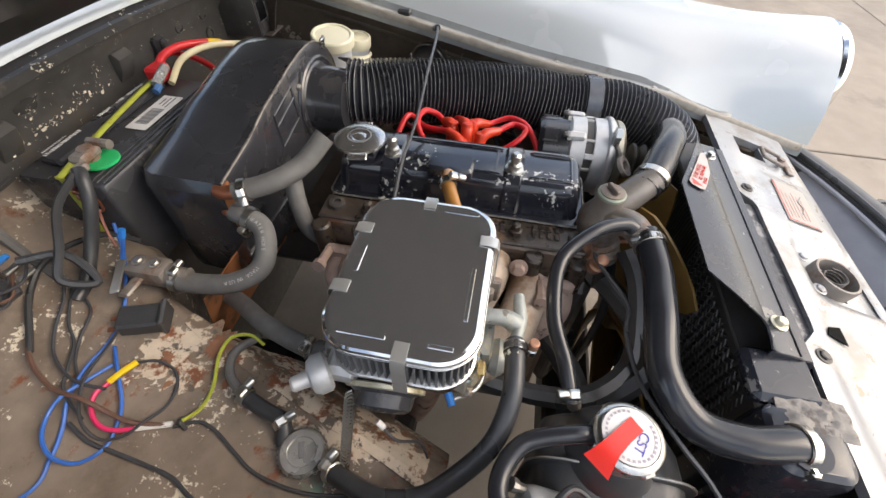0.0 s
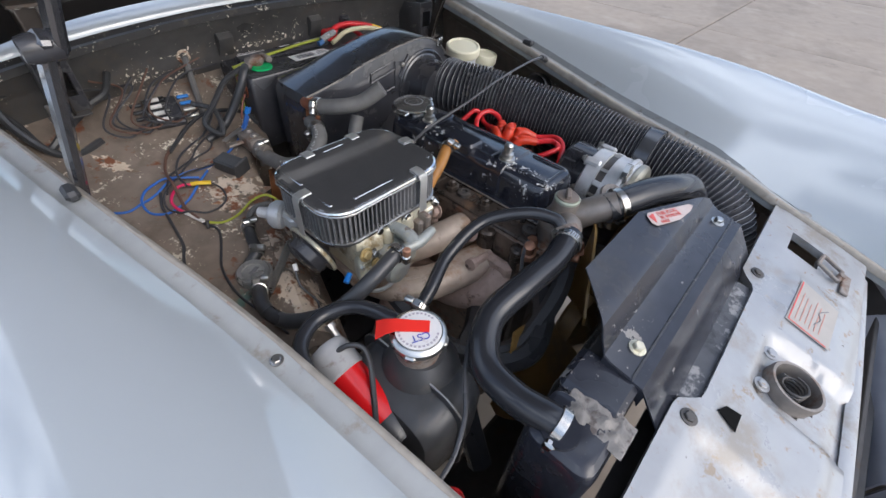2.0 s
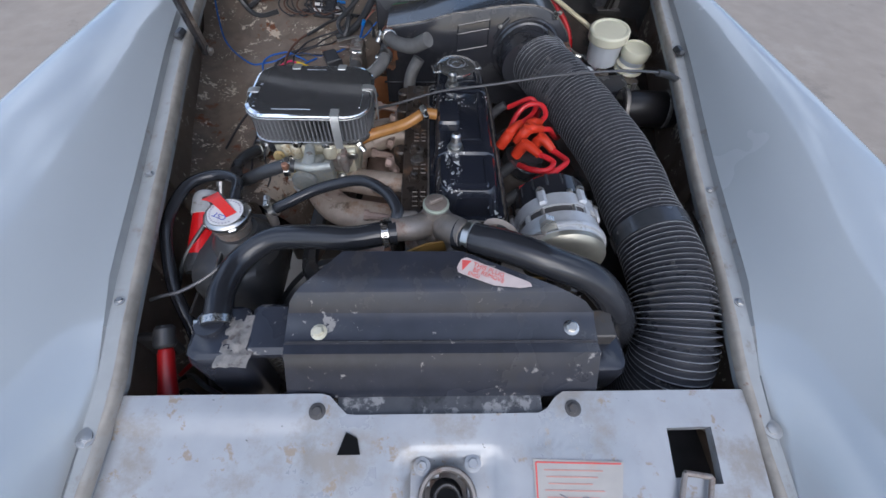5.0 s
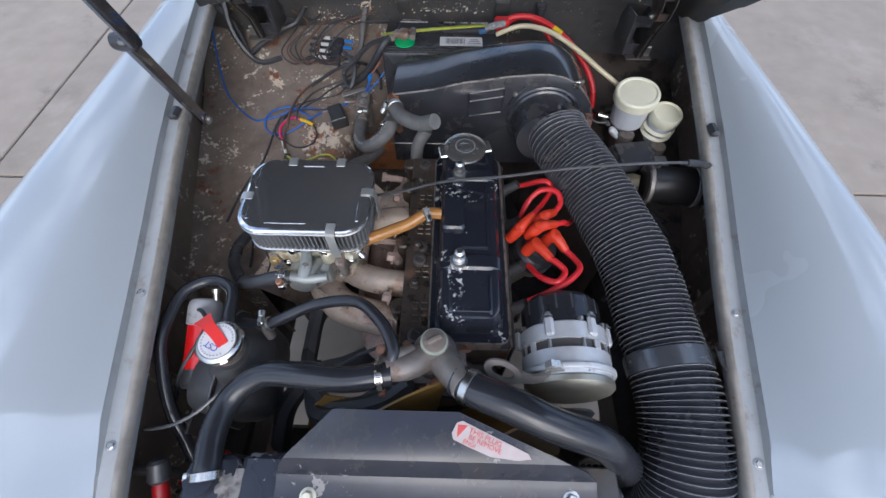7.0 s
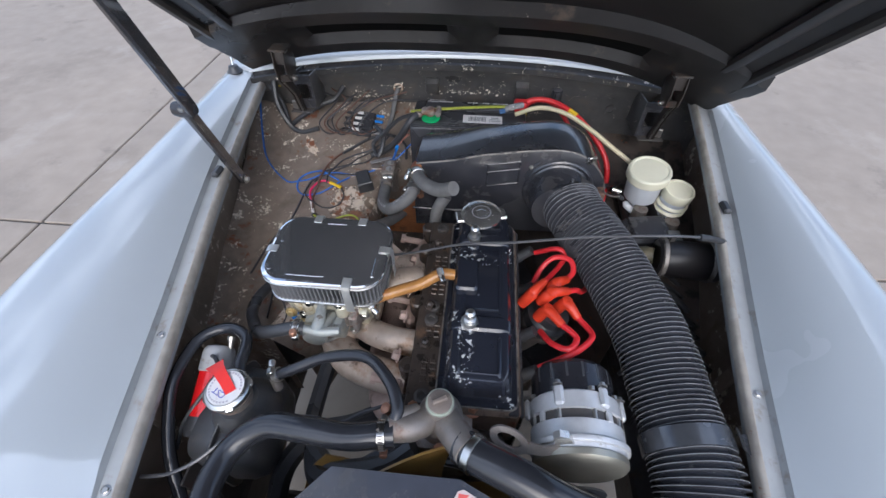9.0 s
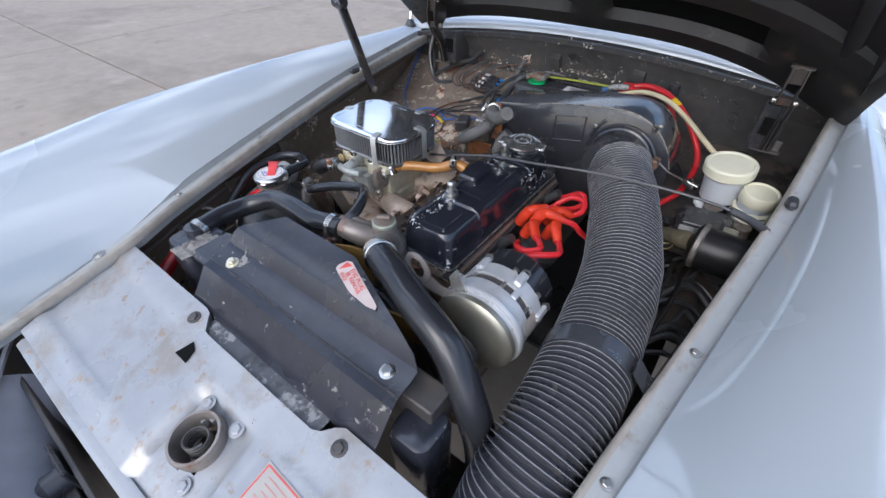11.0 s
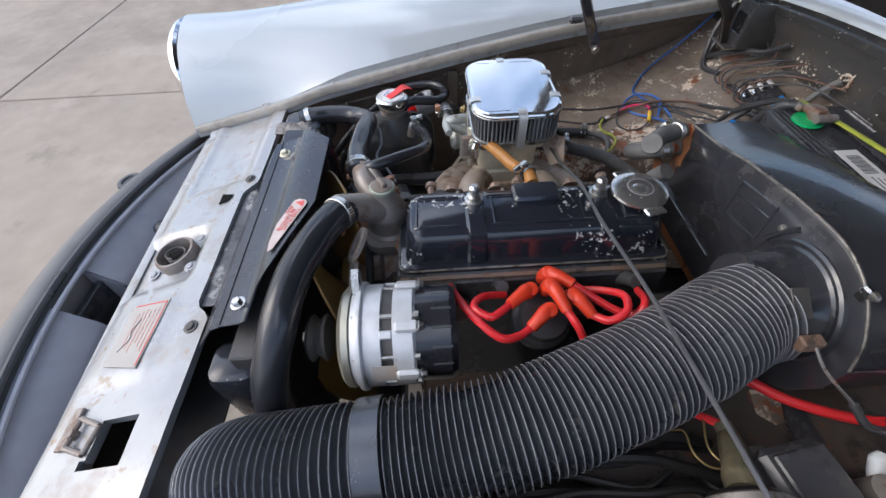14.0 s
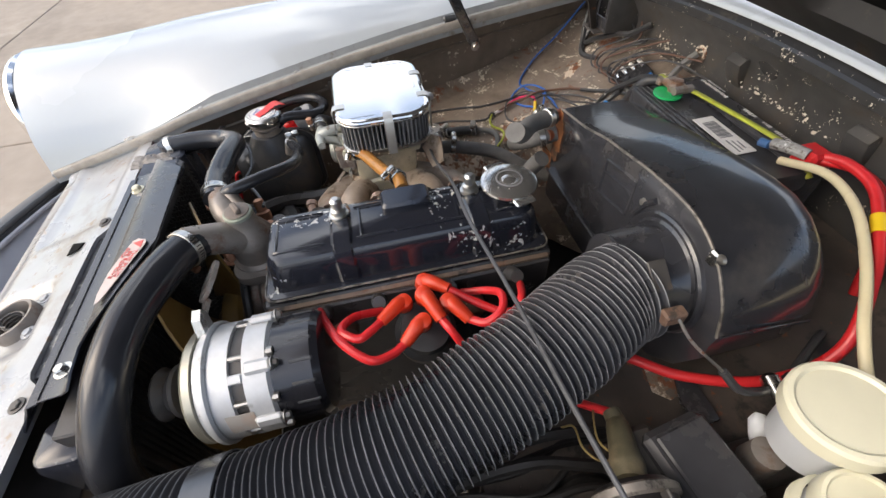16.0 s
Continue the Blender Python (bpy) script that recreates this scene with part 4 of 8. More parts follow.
def build_hinge(s, cx, yb, zb, up):
    """Channel bracket on the bulkhead, stacked swing arms, and a wide upper arm under the bonnet frame."""
    h = thing("hinge_mechanism", (cx, yb, zb), "dark greasy steel bonnet hinge bolted to the bulkhead", "hinge", "bonnet hinges")
    side = Matrix(((0, 0, 1, 0), (1, 0, 0, 0), (0, 1, 0, 0), (0, 0, 0, 1)))
    bw = 0.040
    br = Geo()
    br.box((cx, yb, zb + 0.0125), (bw, 0.003, 0.025), 0.001)
    br.box((cx, yb, zb + 0.069), (bw, 0.003, 0.022), 0.001)
    br.box((cx - bw / 2 + 0.0035, yb, zb + 0.0415), (0.007, 0.003, 0.034), 0.001)
    br.box((cx + bw / 2 - 0.0035, yb, zb + 0.0415), (0.007, 0.003, 0.034), 0.001)
    part("bracket", br, satin_black, h, "black bracket with a square opening")
    for dx in (-bw / 2, bw / 2):
        cheek = [(yb, zb), (0.966, zb - 0.004), (0.966, zb + 0.070), (yb, zb + 0.080)]
        part("cheek", Geo().prism(cheek, -0.0014, 0.0014, Matrix.Translation((cx + dx, 0, 0)) @ side, 0.0005), black_shell, h, "side cheek of the bracket")
    part("foot", Geo().box((cx + s * 0.010, yb - 0.008, zb + 0.001), (0.052, 0.022, 0.003), 0.001), dark_metal, h, "turned-out foot flange")
    part("tab", Geo().box((cx + s * 0.027, yb - 0.004, zb + 0.012), (0.012, 0.006, 0.020), 0.0015), steel, h, "bent steel tab")
    top = 0.904 + up
    upper = [(0.818, top), (0.852, top - 0.006), (0.864, top - 0.022), (0.862, top - 0.044), (0.847, top - 0.058), (0.826, top - 0.062), (0.815, top - 0.054), (0.812, top - 0.030)]
    for dx in (-0.011, 0.011):
        part("arm", Geo().prism(upper, -0.0013, 0.0013, Matrix.Translation((cx + dx, 0, 0)) @ side, 0.0005), hinge_rust, h, "wide greasy upper side plate")
    part("web", Geo().box((cx, 0.824, top - 0.014), (0.023, 0.003, 0.026), 0.001), hinge_rust, h, "greasy cross web")
    part("web", Geo().box((cx, 0.824, top - 0.055), (0.023, 0.003, 0.014), 0.001), hinge_rust, h, "greasy cross web")
    part("mount", Geo().box((cx, 0.834, top + 0.001), (0.034, 0.034, 0.004), 0.001), dark_metal, h, "flat mounting plate")
    for dx in (-0.009, 0.009):
        part("bolt", bolt(Geo(), (cx + dx, 0.828, top - 0.001), (0, 0, -1), 0.0055, 0.005), steel, h)
    lower = [(0.822, top - 0.060), (0.846, top - 0.060), (yb - 0.018, zb + 0.056), (yb - 0.004, zb + 0.002), (yb - 0.014, zb), (yb - 0.030, zb + 0.050), (0.832, top - 0.072)]
    for k, dx in enumerate((0.004, 0.009, 0.014)):
        part("link", Geo().prism(lower, -0.0011, 0.0011, Matrix.Translation((cx + s * dx, 0, 0)) @ side, 0.0004), hinge_rust if k != 1 else steel, h, "flat swing link")
    part("pivot", Geo().lathe([(0.004, -0.020), (0.006, -0.018), (0.006, 0.018), (0.004, 0.020)], (cx, 0.834, top - 0.058), (1, 0, 0), 12), steel, h)


build_hinge(-1, -0.371, 0.893, 0.764, 0.020)
build_hinge(1, 0.388, 0.880, 0.744, 0.002)


stay_black = material("stay_black", (0.050, 0.050, 0.055), 0.18, 0.1, 0.2, 60, 0.06, coat=1.0, patches=((RUST, 30, 0.66, 0.05, 0.7, 99),))
stay_black.node_tree.nodes["Principled BSDF"].inputs["Coat IOR"].default_value = 1.8


def build_stay():
    a, d = V(-0.436, 0.655, 0.748), V(0.16, -0.43, 0.89).normalized()
    st = thing("bonnet_stay", a, "black painted folding bonnet stay bar", "bonnet stay")
    sd = d.cross(V(1, 0, 0)).normalized()
    mm = Matrix((d.cross(sd).normalized(), sd, d)).transposed().to_4x4()
    part("lower_bar", Geo().box(a + d * 0.115, (0.012, 0.020, 0.25), 0.003, mm), stay_black, st)
    part("upper_bar", Geo().box(a + d * 0.425 + V(0.010, 0, 0), (0.010, 0.022, 0.40), 0.003, mm), stay_black, st)
    part("joint", Geo().lathe([(0.010, -0.016), (0.012, -0.008), (0.012, 0.010), (0.006, 0.016)], a + d * 0.228, (1, 0, 0), 16), satin_black, st, "riveted joint")
    part("foot_bolt", bolt(Geo(), a + V(0.008, 0, -0.004), (1, 0, 0), 0.006, 0.006), steel, st)


build_stay()


shelf_rust = material("shelf_rust", (0.25, 0.115, 0.065), 0.8, 0, 0.35, 90, 0.4, patches=(((0.13, 0.075, 0.05), 60, 0.55, 0.06, 0.85, 61),))
verdigris = material("verdigris", (0.13, 0.20, 0.17), 0.6, 0, 0.3, 60, 0.3, patches=(((0.20, 0.16, 0.12), 40, 0.52, 0.08, 0.6, 62),))


def build_shelf():
    """The footwell box top beside the engine, sloping up to the bulkhead."""
    sh = thing("footwell_shelf", (-0.35, 0.65, 0.45), "grimy brown footwell top with flaked paint, rust and bare patches", "body panel")

    def z_at(y):
        return float(np.interp(y, (0.38, 0.55, 0.69, 0.84, 0.91, 0.98), (0.612, 0.628, 0.648, 0.684, 0.715, 0.755)))

    def edge(y):
        return float(np.interp(y, (0.38, 0.414, 0.60, 0.772, 0.80, 0.98), (-0.318, -0.306, -0.243, -0.183, -0.13, -0.10)))

    grid = []
    for j in range(26):
        y = 0.385 + 0.0236 * j
        xi = edge(y)
        lx = lip(y, -1)[0] + 0.05
        k = 1 - 0.8 * smooth(0.58, 0.70, y)
        row = [(xi + 0.052 * k, y, 0.40), (xi + 0.046 * k, y, z_at(y) - 0.060), (xi + 0.004, y, z_at(y) - 0.007), (xi - 0.005, y, z_at(y))]
        for i in range(1, 15):
            x = xi - 0.007 + (-lx - xi + 0.007) * i / 14
            row.append((x, y, z_at(y) + 0.0016 * noise.noise((x * 14, y * 14, 0)) + 0.016 * smooth(0.86, 1.0, i / 14)))
        grid.append(row)
    part("top", Geo().sheet(grid, 0.002), grime_shelf, sh, sharp=45)
    fr = [[(edge(0.385) + 0.004, 0.385, 0.40), (edge(0.385), 0.385, z_at(0.385))], [(-0.46, 0.385, 0.40), (-0.46, 0.385, z_at(0.385))]]
    part("front_wall", Geo().sheet(fr, 0.002), grime_shelf, sh)

    def patch(cx, cy, w, l, seed, rot=0.0, lift=0.0030):
        """A flaked bare spot with a ragged outline, lying on the shelf."""
        out = []
        for k in range(72):
            a = 2 * math.pi * k / 72
            r = 0.9 + 0.5 * noise.noise((math.cos(a) * 1.6 + seed, math.sin(a) * 1.6, seed)) + 0.45 * noise.noise((math.cos(a) * 4 + seed, math.sin(a) * 4, seed + 4)) + 0.35 * noise.noise((math.cos(a) * 11 + seed, math.sin(a) * 11, seed + 8))
            u, v = math.cos(a) * w / 2 * r, math.sin(a) * l / 2 * r
            x, y = cx + u * math.cos(rot) - v * math.sin(rot), cy + u * math.sin(rot) + v * math.cos(rot)
            out.append(V(x, y, z_at(y) + lift))
        c = V(cx, cy, z_at(cy) + lift + 0.0006)
        return Geo().add([c] + out, [(0, 1 + k, 1 + (k + 1) % 72) for k in range(72)])

    for cx, cy, w, l, sd, rt in ((-0.246, 0.690, 0.082, 0.098, 1, 0.4), (-0.236, 0.722, 0.04, 0.03, 2, 0.35), (-0.283, 0.605, 0.022, 0.03, 4, 0.3), (-0.272, 0.575, 0.014, 0.012, 8, 0.3), (-0.368, 0.848, 0.070, 0.020, 5, -0.95)):
        part("bare_patch", patch(cx, cy, w, l, sd, rt), bare_patch, sh, "pale flaked patch with rust")
    for cx, cy, w, l, sd, rt in ((-0.228, 0.672, 0.030, 0.030, 9, 0.4), (-0.258, 0.712, 0.026, 0.014, 13, 0.2), (-0.240, 0.648, 0.016, 0.022, 15, 0.5), (-0.268, 0.640, 0.014, 0.010, 17, 0.1)):
        part("rust_patch", patch(cx, cy, w, l, sd, rt, 0.0042), shelf_rust, sh, "brown rust spot")
    for cx, cy, w, l, sd, rt in ((-0.300, 0.500, 0.030, 0.060, 21, -0.3), (-0.290, 0.545, 0.020, 0.030, 23, -0.3)):
        part("bare_patch", patch(cx, cy, w, l, sd, rt), bare_patch, sh, "cream and rust patch by the folded edge")
    part("stain", patch(-0.348, 0.508, 0.034, 0.024, 27, 0.5, 0.0026), verdigris, sh, "blue-green verdigris stain")
    strip = []
    for i in range(15):
        y = 0.405 + 0.0225 * i
        xi = edge(y)
        w = 0.007 + 0.006 * noise.noise((y * 30, 1, 1))
        k = (1 - 0.8 * smooth(0.58, 0.70, y)) * (0.72 + 0.35 * noise.noise((y * 24, 3, 1)))
        strip.append([(xi + 0.046 * k + 0.002, y, z_at(y) - 0.007 - 0.053 * k + 0.003), (xi + 0.006, y, z_at(y) - 0.0035), (xi - 0.003, y, z_at(y) + 0.0030), (xi - 0.007 - w, y, z_at(y) + 0.0032)])
    part("worn_edge", Geo().sheet(strip, 0.0008), bare_patch, sh, "cream paint and rust along the folded edge")
    side = []
    for i in range(10):
        y = 0.63 + 0.0135 * i
        lo = 0.045 + 0.018 * noise.noise((y * 34, 2, 5))
        side.append([(edge(y) + 0.0062, y, z_at(y) - lo), (edge(y) + 0.0062, y, z_at(y) - 0.026)])
    part("rust_streak", Geo().sheet(side, 0.0008), rust_cast, sh, "brown rust below the edge")
    return sh


build_shelf()


def build_right_shelf():
    rs = thing("pedal_box_shelf", (0.35, 0.75, 0.45), "dirty dark shelf under the brake reservoirs with rust streaks", "body panel")
    grid = []
    for j in range(16):
        y = 0.46 + 0.0335 * j
        z = float(np.interp(y, (0.46, 0.60, 0.70, 0.85, 0.97), (0.575, 0.605, 0.622, 0.650, 0.70)))
        xi = float(np.interp(y, (0.46, 0.70, 0.97), (0.30, 0.20, 0.10)))
        grid.append([(xi, y, 0.40), (xi, y, z - 0.01), (xi + 0.008, y, z)] + [(xi + 0.008 + (0.50 - xi) * i / 8, y, z + 0.002 * noise.noise((i, y * 9, 7))) for i in range(1, 9)])
    part("top", Geo().sheet(grid[::-1], 0.002), dark_grime, rs, sharp=45)
    part("rust_patch", Geo().prism([(-0.022, -0.012), (0.006, -0.018), (0.020, -0.004), (0.016, 0.014), (-0.004, 0.018), (-0.018, 0.008)], 0, 0.002, pose(0.262, 0.690, 0.621, 8, 0, 0)), bare_patch, rs, "pale rusty patch")
    return rs


build_right_shelf()


def build_chassis():
    ch = thing("chassis_rails", (0, 0.3, 0.2), "dark chassis legs and cross-member under the engine", "chassis")
    for s in (-1, 1):
        part("leg", Geo().box((s * 0.36, 0.35, 0.42), (0.07, 1.1, 0.09), 0.006), dark_metal, ch)
    part("cross_member", Geo().box((0, 0.17, 0.22), (0.75, 0.10, 0.09), 0.008), dark_metal, ch)
    part("front_member", Geo().box((0, 0.06, 0.36), (0.75, 0.06, 0.07), 0.008), dark_metal, ch)
    part("rear_wall", Geo().box((0, 0.99, 0.40), (1.15, 0.01, 0.80), 0.002), dark_metal, ch)
    # added black plates paint deep shade into the gaps beside the engine
    part("tunnel_wall", Geo().box((-0.20, 0.73, 0.355), (0.24, 0.46, 0.012), 0.002), rubber, ch)
    part("tunnel_wall", Geo().box((0.22, 0.70, 0.405), (0.26, 0.50, 0.012), 0.002), rubber, ch)
    part("steering_rail", Geo().box((-0.20, 0.47, 0.36), (0.26, 0.035, 0.05), 0.006), dark_metal, ch)
    for s in (-1, 1):
        part("side_wall", Geo().box((s * 0.56, 0.55, 0.45), (0.01, 0.85, 0.40), 0.002), dark_metal, ch)


build_chassis()

# ---- engine ----
oily_iron = material("oily_iron", (0.060, 0.047, 0.039), 0.32, 0.2, 0.4, 70, 0.6, patches=(((0.20, 0.12, 0.07), 26, 0.56, 0.12, 0.6, 30), ((0.028, 0.024, 0.021), 40, 0.55, 0.08, 0.25, 32)))


cap_chrome = material("cap_chrome", (0.66, 0.65, 0.63), 0.24, 0.93, 0.15, 120, 0.10, patches=(((0.16, 0.12, 0.09), 70, 0.66, 0.04, 0.6, 36),))


def build_engine():
    en = thing("engine", (0.02, 0.43, 0.28), "four-cylinder engine with black rocker cover and rusty cast-iron head", "engine")
    part("block", Geo().box((0.015, 0.43, 0.45), (0.17, 0.34, 0.32), 0.012), engine_cast, en, "oily cast-iron block")
    part("sump", Geo().box((0.015, 0.43, 0.27), (0.15, 0.32, 0.09), 0.02), dark_metal, en)
    head = part("cylinder_head", Geo().box((0.026, 0.43, 0.655), (0.158, 0.352, 0.102), 0.006), engine_cast, en, "rust-stained cylinder head")
    deck = Geo()
    deck.box((-0.031, 0.43, 0.7065), (0.043, 0.350, 0.006), 0.002)
    part("deck_rail", deck, oily_iron, head, "oily machined rail with cast figures", sharp=30)
    for y in (0.268, 0.388, 0.412, 0.585):
        g = Geo().lathe([(0.0105, 0), (0.0105, 0.006), (0.0085, 0.007), (0.0055, 0.007), (0.0055, 0.003), (0.001, 0.003)], (-0.030, y, 0.709), (0, 0, 1), 16)
        part("socket_bolt", g, dark_metal, head, "dark socket-headed bolt")
    for k, (y0, n) in enumerate(((0.292, 4), (0.362, 3), (0.44, 4), (0.50, 3))):
        for i in range(n):
            for x in (-0.032, -0.020):
                part("cast_figure", Geo().box((x, y0 + 0.0095 * i, 0.7105), (0.009, 0.0065, 0.003), 0.001), oily_iron, head)
    for i in range(4):
        y = 0.345 + 0.065 * i
        g = Geo().lathe([(0.009, 0), (0.009, 0.008), (0.006, 0.009), (0.006, 0.016), (0.003, 0.018)], (-0.034, y, 0.709), (0, 0, 1), 6)
        part("head_nut", g, oily_iron, head)
    for i, y in enumerate((0.262, 0.318, 0.430, 0.545, 0.600)):
        part("casting_boss", Geo().lathe([(0.013, -0.05), (0.013, 0.0), (0.010, 0.003)], (-0.058, y, 0.698), (0, 0, 1), 14), oily_iron, head)
    cov = Geo()
    cx, cy = 0.044, 0.431
    stack(cov, cx, cy, [(0.108, 0.342, 0.012, 0.7065), (0.110, 0.344, 0.013, 0.709), (0.110, 0.344, 0.013, 0.712), (0.107, 0.341, 0.012, 0.714), (0.094, 0.328, 0.016, 0.7145), (0.091, 0.325, 0.018, 0.719),
                        (0.088, 0.322, 0.020, 0.742), (0.084, 0.318, 0.020, 0.751), (0.076, 0.310, 0.018, 0.757), (0.064, 0.298, 0.015, 0.7595)], 5)
    cover = part("rocker_cover", cov, gloss_black, en, "glossy black rocker cover with chipped paint", sharp=28)
    edge_line = [(u, v, 0.7128) for u, v in rrect(0.1112, 0.3452, 0.0135, 5, cx, cy)]
    part("flange_edge", Geo().tube(edge_line + edge_line[:1], 0.0013, 6, 1), edge_worn, cover, "flange edge rubbed bare of paint")
    for y in (0.359, 0.520):
        rib = Geo()
        sec = [(-0.0495, 0.716), (-0.0465, 0.744), (-0.041, 0.757), (-0.030, 0.7625), (0.030, 0.7625), (0.041, 0.757), (0.0465, 0.744), (0.0495, 0.716)]
        rib.rings([[V(cx + a * k, y + dy, 0.70 + (b - 0.70) * kk) for a, b in sec] for dy, k, kk in ((-0.013, 0.93, 0.95), (-0.009, 1.0, 1.0), (0.009, 1.0, 1.0), (0.013, 0.93, 0.95))], closed=True)
        part("rib", rib, gloss_black, cover, sharp=30)
        nut = Geo().lathe([(0.012, 0), (0.012, 0.003), (0.009, 0.004), (0.009, 0.010), (0.0055, 0.012), (0.0055, 0.016), (0.007, 0.017), (0.007, 0.023), (0.004, 0.026)], (0.028, y, 0.7615), (0, 0, 1), 14)
        part("cap_nut", nut, dull_chrome, cover, "bright cap nut")
    pad = Geo()
    stack(pad, 0.020, 0.440, [(0.034, 0.060, 0.006, 0.752), (0.034, 0.060, 0.006, 0.765), (0.028, 0.054, 0.005, 0.769)], 3)
    part("breather_pad", pad, gloss_black, cover)
    for y0, y1 in ((0.283, 0.338), (0.380, 0.500), (0.542, 0.578)):
        for x in (cx - 0.026, cx + 0.026):
            part("pressed_edge", Geo().tube([(x, y0, 0.7580), (x, y0 + 0.006, 0.7597), (x, y1 - 0.006, 0.7597), (x, y1, 0.7580)], 0.0024, 8, 2), gloss_black, cover)
        part("pressed_edge", Geo().tube([(cx - 0.026, y0 + 0.002, 0.7592), (cx + 0.026, y0 + 0.002, 0.7592)], 0.0020, 8), gloss_black, cover)
    cap = Geo().lathe([(0.016, -0.012), (0.016, 0.002), (0.0325, 0.003), (0.0345, 0.005), (0.0340, 0.008), (0.029, 0.0105), (0.014, 0.0118), (0.009, 0.0105), (0.006, 0.0118), (0.002, 0.0122)], (0.037, 0.567, 0.766), (0, 0, 1), 40)
    capo = part("oil_filler_cap", cap, cap_chrome, cover, "chrome twist oil filler cap")
    for a in (0.2, 0.2 + math.pi):
        e = Geo().box((0.037 + 0.034 * math.cos(a), 0.567 + 0.034 * math.sin(a), 0.770), (0.018, 0.026, 0.004), 0.0018, Euler((0, 0, a)).to_matrix().to_4x4())
        part("ear", e, cap_chrome, capo)
    part("cap_bars", Geo().lathe([(0.0145, 0), (0.0165, 0.0004), (0.0145, 0.0008)], (0.037, 0.567, 0.7772), (0, 0, 1), 30, caps=False), ink_grey, capo, "ring of worn lettering bars")
    part("timing_cover", Geo().box((0.015, 0.245, 0.50), (0.15, 0.03, 0.30), 0.012), dark_metal, en)
    part("pulley", Geo().lathe([(0.06, 0), (0.065, 0.004), (0.055, 0.012), (0.065, 0.02), (0.02, 0.024), (0.02, 0.04)], (0.01, 0.235, 0.40), (0, -1, 0), 32), dark_metal, en)
    part("water_pump", Geo().lathe([(0.055, 0), (0.050, 0.02), (0.03, 0.03), (0.03, 0.05)], (0.005, 0.25, 0.62), (0, -1, 0), 24), grey_cast, en)
    # added plate makes this side of the block darker than the casting
    part("side_plate", Geo().box((0.1065, 0.43, 0.560), (0.006, 0.345, 0.275), 0.002), satin_black, en, "black plate along one side of the block")
    part("gasket_rail", Geo().box((0.0945, 0.43, 0.7020), (0.014, 0.350, 0.0080), 0.002), satin_black, en, "oily black rail beside the rocker cover")
    for y, x in ((0.322, 0.118), (0.386, 0.118), (0.470, 0.118), (0.550, 0.122)):
        pl = Geo().tube([(0.100, y - 0.004, 0.675), (0.112, y - 0.001, 0.690), (x + 0.010, y, 0.708)], [0.010, 0.0095, 0.008], 12)
        part("plug_boot", pl, rubber, en, "dark rubber plug boot")
    for y, x, z in ((0.335, 0.11, 0.64), (0.50, 0.11, 0.64)):
        part("side_boss", Geo().lathe([(0.018, 0), (0.016, 0.03), (0.008, 0.035)], (0.095, y, z), (1, 0, 0.2), 16), engine_cast, en)
    return en


build_engine()


green_grey = material("green_grey", (0.33, 0.36, 0.29), 0.55, 0.2, 0.2, 90, 0.2, patches=(((0.25, 0.16, 0.10), 40, 0.6, 0.1, 0.7, 94),))


plug_brown = material("plug_brown", (0.19, 0.155, 0.13), 0.55, 0.25, 0.3, 90, 0.4, patches=(((0.36, 0.38, 0.32), 50, 0.60, 0.08, 0.6, 95),))


def build_thermostat():
    th = thing("thermostat_housing", (0.0, 0.24, 0.69), "grey cast thermostat housing with a hex filler plug and two outlets", "thermostat housing")
    b = Geo().lathe([(0.034, 0), (0.034, 0.008), (0.029, 0.012), (0.028, 0.030), (0.029, 0.034), (0.029, 0.040), (0.024, 0.050), (0.0185, 0.060), (0.017, 0.070), (0.017, 0.076)], (-0.002, 0.240, 0.690), (0, 0, 1), 32)
    b.tube([(-0.01, 0.235, 0.735), (-0.032, 0.215, 0.750), (-0.060, 0.207, 0.757)], [0.018, 0.0165, 0.0150], 18)
    b.tube([(0.006, 0.232, 0.735), (0.018, 0.212, 0.752), (0.036, 0.186, 0.770)], [0.020, 0.019, 0.0175], 18)
    b.tube([(-0.03, 0.235, 0.748), (-0.05, 0.222, 0.762)], 0.009, 12)
    part("body", b, grey_cast, th, sharp=40)
    part("flange", Geo().prism(rrect(0.085, 0.068, 0.02, 5, -0.002, 0.242), 0.682, 0.696, None, 0.002), grey_cast, th)
    cap = Geo().lathe([(0.0165, 0), (0.0172, 0.002), (0.0172, 0.005), (0.0160, 0.0065)], (-0.002, 0.240, 0.7645), (0, 0, 1), 32)
    part("plug", cap, green_grey, th, "greenish hex filler plug")
    part("plug_face", Geo().lathe([(0.0146, 0), (0.0146, 0.0018), (0.0130, 0.0026), (0.002, 0.0028)], (-0.002, 0.240, 0.7705), (0, 0, 1), 24), plug_brown, th, "brown stained plug face")
    part("plug_key", Geo().box((-0.002, 0.240, 0.7760), (0.020, 0.0065, 0.0065), 0.0015, Euler((0, 0, 0.5)).to_matrix().to_4x4()), plug_brown, th, "cast turning bar")
    for x, y in ((0.040, 0.262), (-0.040, 0.255), (0.0, 0.205)):
        part("bolt", bolt(Geo(), (x, y, 0.696), (0, 0, 1), 0.008, 0.016), copper_screw, th, "rusty bolt")
    part("sender", Geo().lathe([(0.010, 0), (0.010, 0.012), (0.007, 0.014), (0.007, 0.030), (0.003, 0.032)], (-0.062, 0.245, 0.700), (-0.4, -0.1, 1), 12), copper_screw, th, "brass temperature sender")
    return th


build_thermostat()

